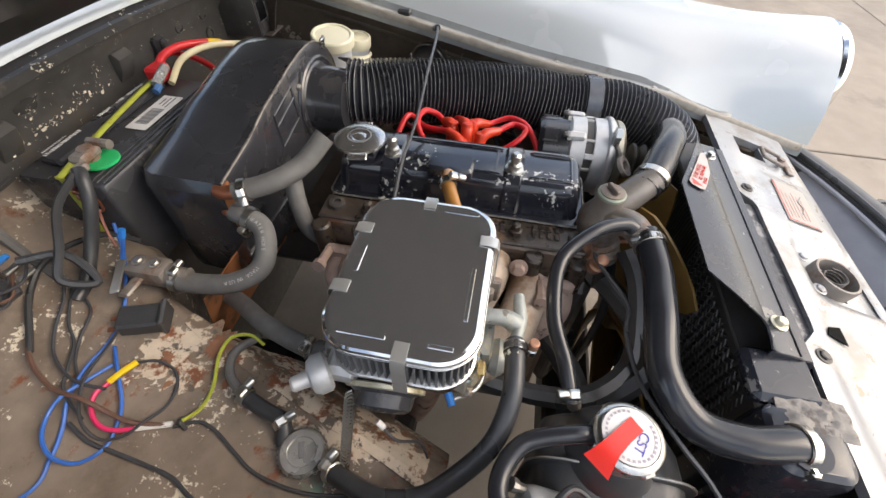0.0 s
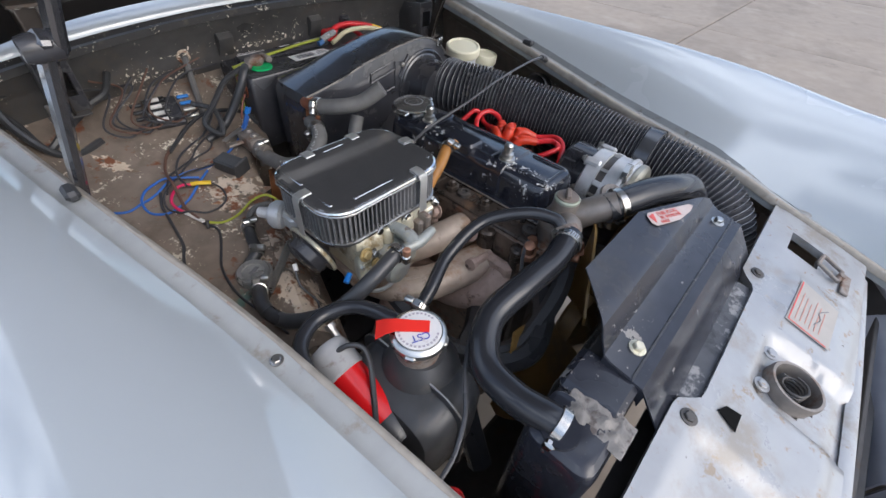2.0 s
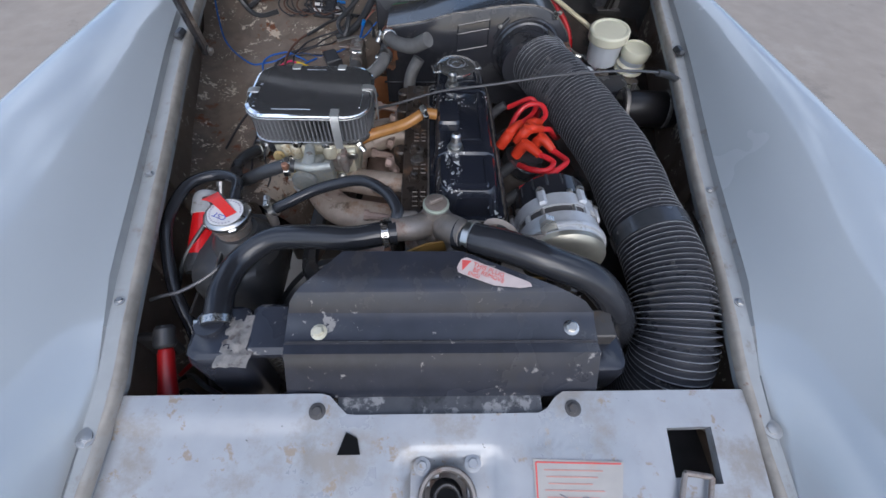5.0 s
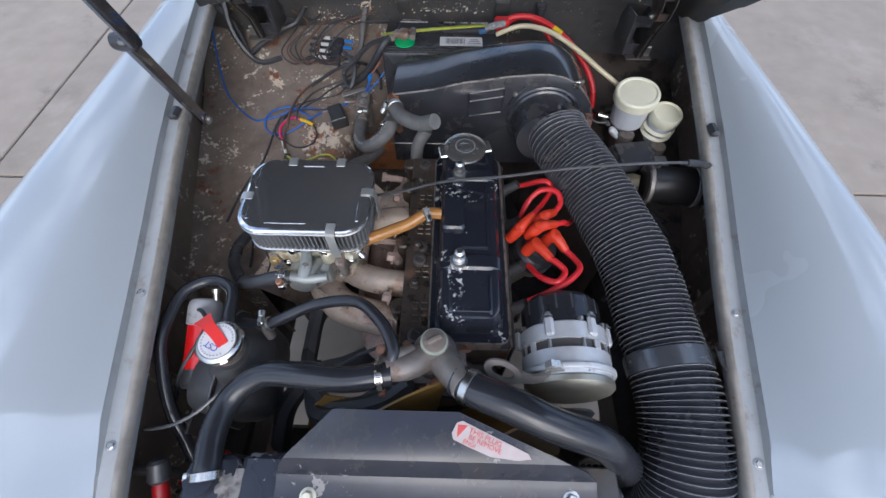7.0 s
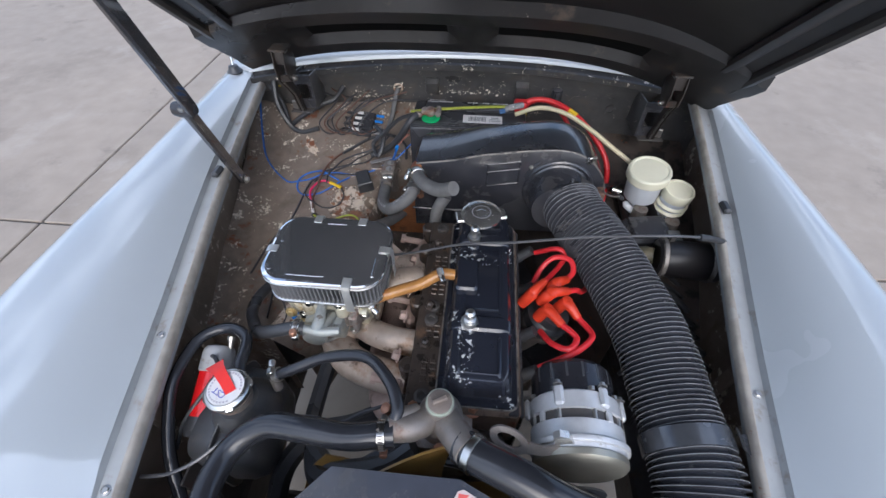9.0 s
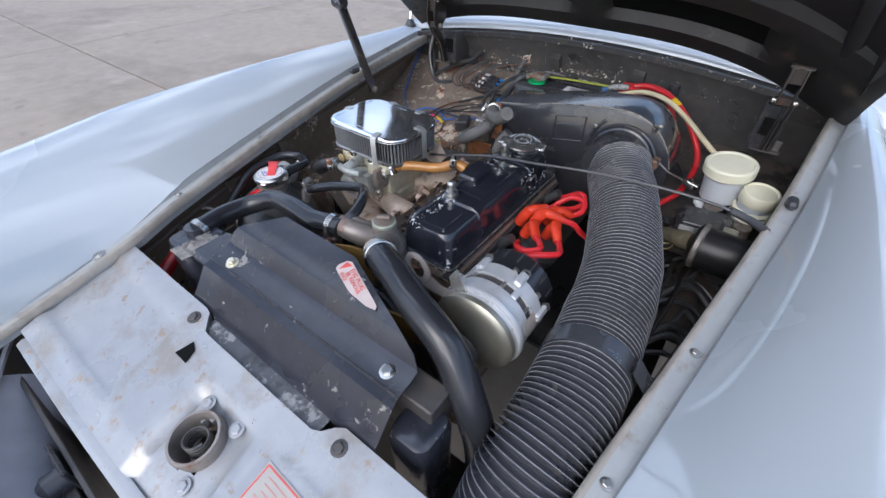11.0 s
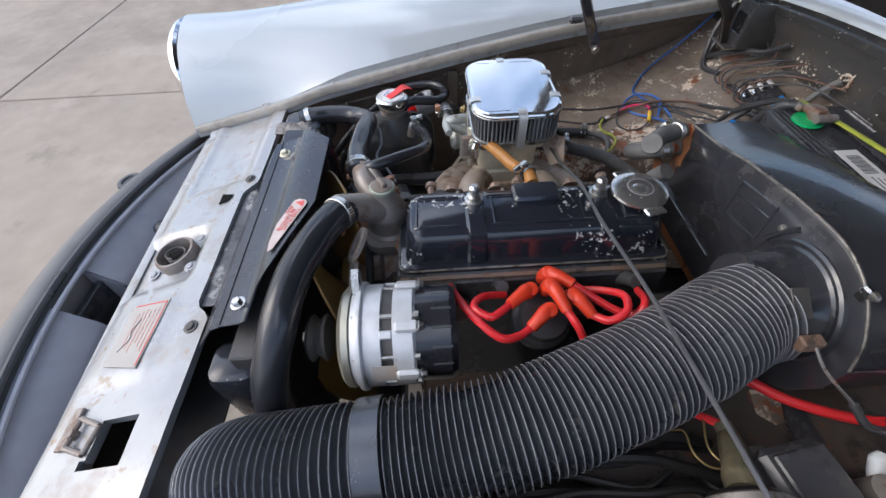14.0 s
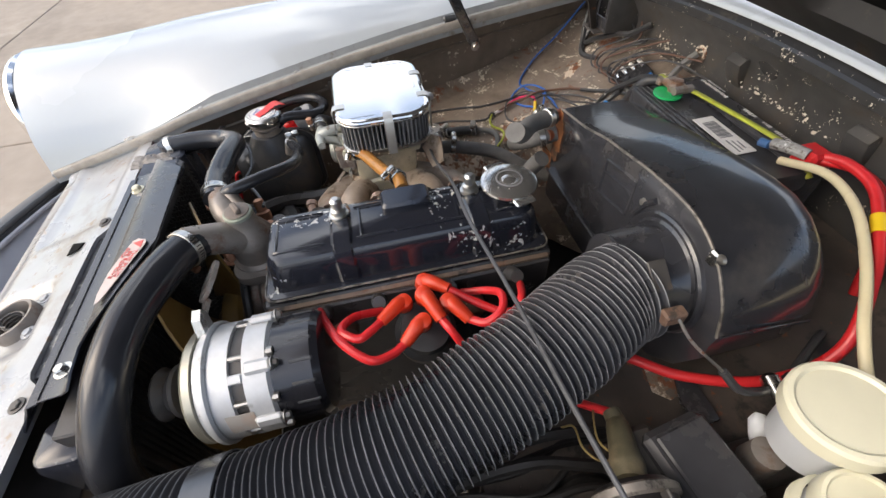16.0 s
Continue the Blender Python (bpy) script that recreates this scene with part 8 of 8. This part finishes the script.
def build_masters():
    for (x, y, z, l, nm, lab) in ((0.362, 0.712, 0.650, 0.13, "brake_master_cylinder", "black brake master cylinder under the reservoir"), (0.415, 0.68, 0.650, 0.12, "clutch_master_cylinder", "black clutch master cylinder under the reservoir")):
        t = thing(nm, (x, y, z - 0.03), lab, "master cylinder", "master cylinders")
        part("barrel", Geo().lathe([(0.012, -l), (0.020, -l + 0.01), (0.022, -0.02), (0.022, 0.05)], (x, y + 0.02, z), (0, 1, 0.12), 24), dark_metal, t)
        part("boss", Geo().lathe([(0.016, -0.01), (0.014, 0.03)], (x, y - 0.01, z + 0.01), (0, 0, 1), 18), grey_cast, t)
        part("flange", Geo().box((x, y + 0.075, z + 0.005), (0.055, 0.010, 0.055), 0.004), dark_metal, t)
    sv = thing("wiper_motor", (0.40, 0.56, 0.64), "black cylindrical motor with a bright rim by the inner wing", "motor")
    part("can", Geo().lathe([(0.030, 0), (0.034, 0.004), (0.034, 0.10), (0.028, 0.112)], (0.358, 0.572, 0.690), (1, -0.12, 0.05), 32), plain_black, sv)
    part("rim", Geo().lathe([(0.0345, 0.004), (0.0375, 0.006), (0.0375, 0.012), (0.0345, 0.014)], (0.358, 0.572, 0.690), (1, -0.12, 0.05), 36, caps=False), edge_worn, sv, "bright worn rim")
    part("rim", Geo().lathe([(0.0345, 0.084), (0.0365, 0.086), (0.0365, 0.090), (0.0345, 0.092)], (0.358, 0.572, 0.690), (1, -0.12, 0.05), 36, caps=False), edge_worn, sv, "bright worn rim")
    part("gearbox", Geo().box((0.336, 0.606, 0.662), (0.052, 0.034, 0.036), 0.006), dark_metal, sv)
    part("lug", Geo().box((0.376, 0.580, 0.729), (0.009, 0.003, 0.018), 0.001), dark_metal, sv)
    cut = thing("regulator_box", (0.36, 0.63, 0.62), "small black plastic relay box beside the motor", "relay")
    part("case", Geo().box((0.360, 0.640, 0.672), (0.085, 0.062, 0.050), 0.006, Euler((0.1, 0, 0.15)).to_matrix().to_4x4()), satin_black, cut)
    part("cover", Geo().box((0.360, 0.640, 0.699), (0.070, 0.050, 0.006), 0.002, Euler((0.1, 0, 0.15)).to_matrix().to_4x4()), satin_black, cut)
    part("terminal", Geo().box((0.400, 0.612, 0.702), (0.022, 0.034, 0.005), 0.001), dull_chrome, cut)


build_masters()
olive_rubber = material("olive_rubber", (0.105, 0.095, 0.062), 0.42, 0, 0.3, 60, 0.15, patches=(((0.17, 0.14, 0.09), 24, 0.56, 0.12, 0.5, 73),))
hose("starter_lead", [(0.291, 0.594, 0.672), (0.304, 0.594, 0.673), (0.309, 0.592, 0.675), (0.332, 0.583, 0.683), (0.343, 0.579, 0.686), (0.356, 0.574, 0.690)], [0.0085, 0.0095, 0.0115, 0.0135, 0.0160, 0.0150], olive_rubber, "olive rubber-booted lead end on the motor", "cable", "", 12)
hose("throttle_cable", [(-0.133, 0.499, 0.723), (-0.07, 0.498, 0.740), (0.009, 0.503, 0.763), (0.093, 0.502, 0.777), (0.201, 0.509, 0.792), (0.307, 0.517, 0.797), (0.384, 0.529, 0.788), (0.424, 0.541, 0.770)], 0.0022, cable_grey, "thin dark grey throttle cable spanning the engine", "cable", "", 8, 8)
wire("cable_end", [(0.378, 0.528, 0.789), (0.405, 0.535, 0.780), (0.430, 0.543, 0.767)], 0.0055, rubber, "black rubber end of the throttle cable", "cables", 10)

# ---- fuse box and wires on the footwell top ----
def build_fuse_box():
    m = pose(-0.252, 0.908, 0.722, 26, 0, -8)
    f = thing("fuse_box", (-0.255, 0.905, 0.70), "open fuse box with glass fuses and blue terminals", "fuse box")
    rot = m.to_3x3().to_4x4()
    part("base", Geo().box(m @ V(0, 0, 0), (0.050, 0.062, 0.014), 0.003, rot), satin_black, f)
    for i in range(4):
        p = m @ V(-0.010, -0.0225 + 0.0150 * i, 0.011)
        fu = part("fuse", Geo().lathe([(0.0036, -0.015), (0.0036, 0.015)], p, m.to_3x3() @ V(1, 0, 0), 10), label_white, f, "glass fuse")
        for e in (-1, 1):
            part("fuse_cap", Geo().lathe([(0.0043, -0.004), (0.0043, 0.004)], p + m.to_3x3() @ V(e * 0.013, 0, 0), m.to_3x3() @ V(1, 0, 0), 10), chrome, fu)
        part("terminal", Geo().box(m @ V(0.038, -0.0225 + 0.0150 * i, 0.006), (0.020, 0.006, 0.005), 0.0012, rot), blue_paint if i > 1 else dull_chrome, f)
        part("terminal", Geo().box(m @ V(-0.038, -0.0225 + 0.0150 * i, 0.006), (0.018, 0.006, 0.005), 0.0012, rot), rubber, f)
    return f


build_fuse_box()


def build_relay():
    m = pose(-0.224, 0.757, 0.674, 4, 6, -67)
    r = thing("relay_connector", (-0.222, 0.77, 0.66), "black plastic relay connector lying on the shelf", "connector")
    rot = m.to_3x3().to_4x4()
    part("case", Geo().box(m @ V(0, 0, 0), (0.046, 0.030, 0.022), 0.003, rot), rubber, r)
    part("lip", Geo().box(m @ V(0.024, 0, 0.002), (0.006, 0.034, 0.028), 0.002, rot), rubber, r)
    for k in (-1, 1):
        part("spade", Geo().box(m @ V(-0.028, 0.007 * k, -0.004), (0.014, 0.006, 0.004), 0.001, rot), copper, r)


build_relay()


def sh_z(y):
    return float(np.interp(y, (0.38, 0.55, 0.69, 0.84, 0.91, 0.98), (0.612, 0.628, 0.648, 0.684, 0.715, 0.755)))


def lay(pts, lift=0.006):
    """Places on the footwell top, (x, y) or (x, y, extra height)."""
    return [(p[0], p[1], sh_z(p[1]) + lift + (p[2] if len(p) > 2 else 0)) for p in pts]


def shelf_wire(name, pts, r, mat, label, lift=0.005):
    wire(name, lay(pts, lift), r * 0.72, mat, label)


shelf_wire("blue_wire", [(-0.128, 0.84, 0.03), (-0.158, 0.817, 0.012), (-0.197, 0.794, 0.004), (-0.23, 0.78), (-0.256, 0.773, 0.002), (-0.291, 0.774, 0.004), (-0.322, 0.768, 0.004), (-0.346, 0.758), (-0.371, 0.75), (-0.403, 0.749), (-0.46, 0.80, 0.004), (-0.485, 0.86, 0.02), (-0.495, 0.92, 0.05)], 0.0027, blue_wire, "long bright blue wire running along the shelf")
shelf_wire("blue_wire", [(-0.26, 0.767), (-0.285, 0.745, 0.003), (-0.313, 0.724), (-0.334, 0.716), (-0.353, 0.714), (-0.37, 0.727), (-0.371, 0.745, 0.006), (-0.359, 0.763, 0.006), (-0.34, 0.774, 0.004), (-0.321, 0.772, 0.008), (-0.296, 0.76, 0.007), (-0.28, 0.752, 0.006)], 0.0027, blue_wire, "loop of bright blue wire on the shelf")
wire("blue_wire", [(-0.152, 0.800, 0.735), (-0.158, 0.806, 0.716), (-0.164, 0.812, 0.700), (-0.176, 0.806, 0.690)], 0.0027, blue_wire, "blue wire with a crimp rising beside the heater")
wire("crimp", [(-0.150, 0.799, 0.740), (-0.154, 0.801, 0.730)], 0.0040, blue_paint, "blue crimp connector on a wire")
shelf_wire("pink_wire", [(-0.298, 0.742, 0.008), (-0.312, 0.746, 0.009), (-0.327, 0.74, 0.007), (-0.337, 0.727, 0.005), (-0.337, 0.712, 0.004), (-0.331, 0.698, 0.003)], 0.0032, pink_wire, "pink-red wire ending in a yellow connector")
shelf_wire("tape_end", [(-0.331, 0.698, 0.003), (-0.325, 0.684, 0.002), (-0.319, 0.668, 0.002)], 0.0042, label_white, "white taped wire joint")
shelf_wire("yellow_connector", [(-0.298, 0.743, 0.008), (-0.285, 0.738, 0.008), (-0.271, 0.732, 0.007)], 0.0048, yellow_plastic, "yellow butt connector on the wiring")
shelf_wire("black_wire", [(-0.272, 0.733, 0.007), (-0.263, 0.718, 0.002), (-0.267, 0.698), (-0.283, 0.686), (-0.305, 0.685), (-0.324, 0.691, 0.008), (-0.34, 0.701, 0.006), (-0.348, 0.718, 0.006), (-0.34, 0.737, 0.012), (-0.318, 0.755, 0.012), (-0.295, 0.763, 0.012), (-0.268, 0.765, 0.01), (-0.245, 0.77, 0.006)], 0.0022, thread_wire, "loop of thin black wire on the shelf")
shelf_wire("green_wire", [(-0.315, 0.66, 0.004), (-0.298, 0.65, 0.002), (-0.274, 0.649, 0.004), (-0.243, 0.656, 0.012), (-0.221, 0.653, 0.014), (-0.209, 0.639, 0.006), (-0.211, 0.626, -0.008)], 0.0028, yellow_green, "yellow-green striped wire on the shelf")
shelf_wire("cable_tie", [(-0.320, 0.655, -0.002), (-0.316, 0.660, 0.006), (-0.312, 0.666, -0.002)], 0.0030, rubber, "black cable tie on the wiring")
shelf_wire("brown_cable", [(-0.28, 0.838, 0.004), (-0.291, 0.83, 0.004), (-0.305, 0.81, 0.006), (-0.317, 0.782, 0.008), (-0.32, 0.75, 0.014), (-0.324, 0.727, 0.008), (-0.327, 0.702, 0.006), (-0.321, 0.672, 0.002)], 0.0034, brown_wire, "brown cloth-covered cable over the shelf")
shelf_wire("black_wire", [(-0.135, 0.809, 0.02), (-0.141, 0.843, 0.022), (-0.17, 0.872, 0.012), (-0.2, 0.879, 0.008), (-0.227, 0.873, 0.004), (-0.248, 0.861, 0.004), (-0.264, 0.85, 0.003), (-0.289, 0.831, 0.003)], 0.0048, rubber, "thick black wire curving under the fuse box")
shelf_wire("black_wire", [(-0.182, 0.884, 0.006), (-0.197, 0.864, 0.006), (-0.225, 0.844, 0.003), (-0.256, 0.83, 0.003), (-0.283, 0.812, 0.003), (-0.299, 0.788, 0.004), (-0.306, 0.763, 0.01), (-0.305, 0.74, 0.01)], 0.0026, thread_wire, "thin black wire on the shelf")
shelf_wire("black_wire", [(-0.205, 0.85), (-0.246, 0.826), (-0.268, 0.804), (-0.295, 0.789, 0.003), (-0.317, 0.775, 0.005), (-0.335, 0.745, 0.004)], 0.0024, thread_wire, "thin black wire crossing the shelf")
shelf_wire("black_wire", [(-0.217, 0.828), (-0.232, 0.812), (-0.26, 0.803), (-0.284, 0.791), (-0.305, 0.77, 0.003)], 0.0022, thread_wire, "thin black wire beside the connector")
shelf_wire("black_wire", [(-0.341, 0.754, 0.003), (-0.351, 0.731), (-0.354, 0.707), (-0.358, 0.672), (-0.363, 0.642), (-0.375, 0.616), (-0.39, 0.57), (-0.40, 0.51)], 0.0030, thread_wire, "black sleeved wire trailing down the shelf")
shelf_wire("black_wire", [(-0.321, 0.667), (-0.311, 0.646), (-0.315, 0.626), (-0.331, 0.596), (-0.342, 0.574), (-0.348, 0.544), (-0.349, 0.509), (-0.340, 0.46), (-0.335, 0.42)], 0.0026, thread_wire, "black wire trailing along the shelf")
wire("harness", [(-0.120, 0.850, 0.788), (-0.155, 0.855, 0.770), (-0.190, 0.845, 0.740), (-0.215, 0.840, 0.715), (-0.20, 0.815, 0.70), (-0.19, 0.845, 0.73), (-0.215, 0.875, 0.74)], 0.0048, rubber, "thick black harness looping from the battery")
wire("harness", [(-0.172, 0.960, 0.787), (-0.178, 0.945, 0.770), (-0.185, 0.925, 0.735), (-0.195, 0.895, 0.710), (-0.205, 0.86, 0.695)], 0.0058, old_rubber, "dusty grey cable from the bulkhead grommet")
wire("harness", [(-0.30, 0.955, 0.790), (-0.32, 0.93, 0.77), (-0.35, 0.92, 0.76), (-0.40, 0.905, 0.735), (-0.43, 0.90, 0.72), (-0.445, 0.92, 0.76), (-0.47, 0.93, 0.80)], 0.0055, rubber, "thick black harness under the bulkhead")
wire("harness", [(-0.36, 0.895, 0.712), (-0.40, 0.885, 0.706), (-0.43, 0.895, 0.72), (-0.452, 0.91, 0.765), (-0.455, 0.93, 0.81)], 0.0060, rubber, "thick black hose to the bulkhead corner")
for k in range(9):
    x = -0.30 + 0.012 * k + random.uniform(-0.006, 0.006)
    e = (-0.36 + 0.03 * k, 0.955, 0.775 + 0.01 * math.sin(k * 2.1))
    wire("loom_wire", [(x, 0.892, 0.720), (x - 0.03, 0.868, 0.716 + 0.004 * (k % 3)), (x - 0.055, 0.885 + 0.006 * (k % 4), 0.735), (x - 0.02 + 0.01 * (k % 3), 0.93, 0.768), e], 0.0017, (thread_wire, brown_wire, thread_wire, thread_wire, brown_wire, thread_wire)[k % 6], "tangled loom wire around the fuse box", "loom wires")
for k in range(4):
    wire("coiled_lead", [(-0.128 + 0.001 * i, 0.850 + 0.011 * math.cos(i * 0.9 + k), 0.765 - 0.004 * i + 0.010 * math.sin(i * 0.9)) for i in range(8)], 0.0026, brown_wire if k else copper, "coil of brown wire beside the battery", "coiled leads")
wire("capillary_tube", [(-0.062, 0.250, 0.724), (-0.070, 0.249, 0.723), (-0.098, 0.236, 0.725), (-0.131, 0.219, 0.723), (-0.166, 0.224, 0.722), (-0.218, 0.216, 0.723), (-0.262, 0.190, 0.720), (-0.293, 0.163, 0.712), (-0.322, 0.1486, 0.704), (-0.345, 0.144, 0.700), (-0.365, 0.144, 0.690)], 0.0024, cable_grey, "ribbed steel capillary tube", "")
for k in range(7):
    y = 0.03 + 0.02 * k
    wire("loom_wire", [(-0.27 - 0.008 * k, y, 0.56), (-0.30 - 0.004 * k, y + 0.01, 0.60 + 0.006 * (k % 3)), (-0.335, y + 0.03, 0.595), (-0.365, y + 0.02 + 0.01 * (k % 2), 0.57)], 0.0032, (rubber, rubber, red_rubber)[k % 3], "dark wiring beside the radiator", "wires by the radiator")
for k in range(9):
    y = 0.36 + 0.03 * k
    wire("loom_wire", [(0.30 + 0.01 * (k % 3), y - 0.05, 0.56), (0.345 + 0.01 * (k % 4), y, 0.61 + 0.008 * (k % 3)), (0.39, y + 0.03, 0.62 + 0.01 * (k % 2)), (0.44, y + 0.01, 0.60)], 0.004 + 0.001 * (k % 3), rubber, "dark wiring under the air duct", "wires by the inner wing")
wire("thin_lead", [(0.290, 0.545, 0.655), (0.296, 0.553, 0.670), (0.316, 0.553, 0.671), (0.331, 0.564, 0.672), (0.332, 0.589, 0.672)], 0.0011, brass_wire, "thin brass-coloured bare lead", "wires by the inner wing")
wire("thin_lead", [(0.280, 0.585, 0.660), (0.289, 0.577, 0.670), (0.311, 0.570, 0.671), (0.325, 0.575, 0.672), (0.332, 0.589, 0.672)], 0.0011, brass_wire, "thin brass-coloured bare lead", "wires by the inner wing")
loom_black = material("loom_black", (0.022, 0.021, 0.021), 0.55, 0, 0.3, 60, 0.2, spec=0.3)
for k in range(8):
    a, b = 0.302 + 0.007 * k + random.uniform(-0.006, 0.006), 0.628 + 0.006 * ((k * 3) % 5)
    run = [(a + random.uniform(-0.012, 0.014), yy, b + dz + random.uniform(-0.006, 0.006)) for yy, dz in ((0.36, -0.02), (0.43, 0.0), (0.50, 0.004), (0.55, 0.0), (0.60, -0.02))]
    wire("loom_wire", run, random.uniform(0.0024, 0.0060), loom_black, "dark wiring under the air duct", "wires by the inner wing")
lever = thing("pedal_lever", (0.29, 0.70, 0.60), "dark flat lever beside the red cable on the brake side", "lever")
part("blade", Geo().prism([(0.262, 0.698), (0.272, 0.716), (0.316, 0.716), (0.318, 0.690), (0.290, 0.688)], 0.630, 0.636, None, 0.001), satin_black, lever)
part("shank", Geo().tube([(0.305, 0.702, 0.632), (0.318, 0.704, 0.610), (0.33, 0.70, 0.59)], 0.008, 10), satin_black, lever)
wire("lower_hose", [(-0.08, 0.30, 0.58), (-0.14, 0.26, 0.60), (-0.19, 0.24, 0.605), (-0.23, 0.20, 0.58), (-0.25, 0.15, 0.52)], 0.016, rubber, "black lower coolant hose", "")
wire("lower_hose", [(-0.0315, 0.205, 0.705), (-0.060, 0.190, 0.688), (-0.100, 0.184, 0.665), (-0.153, 0.190, 0.636), (-0.194, 0.236, 0.622), (-0.201, 0.294, 0.616), (-0.197, 0.356, 0.622), (-0.190, 0.40, 0.630)], 0.0125, rubber, "black water hose dipping between engine and tank", "")
wire("lower_hose", [(-0.05, 0.22, 0.66), (-0.10, 0.185, 0.655), (-0.15, 0.17, 0.645), (-0.18, 0.20, 0.62), (-0.20, 0.26, 0.58)], 0.015, rubber, "black bypass hose below the radiator hose", "")
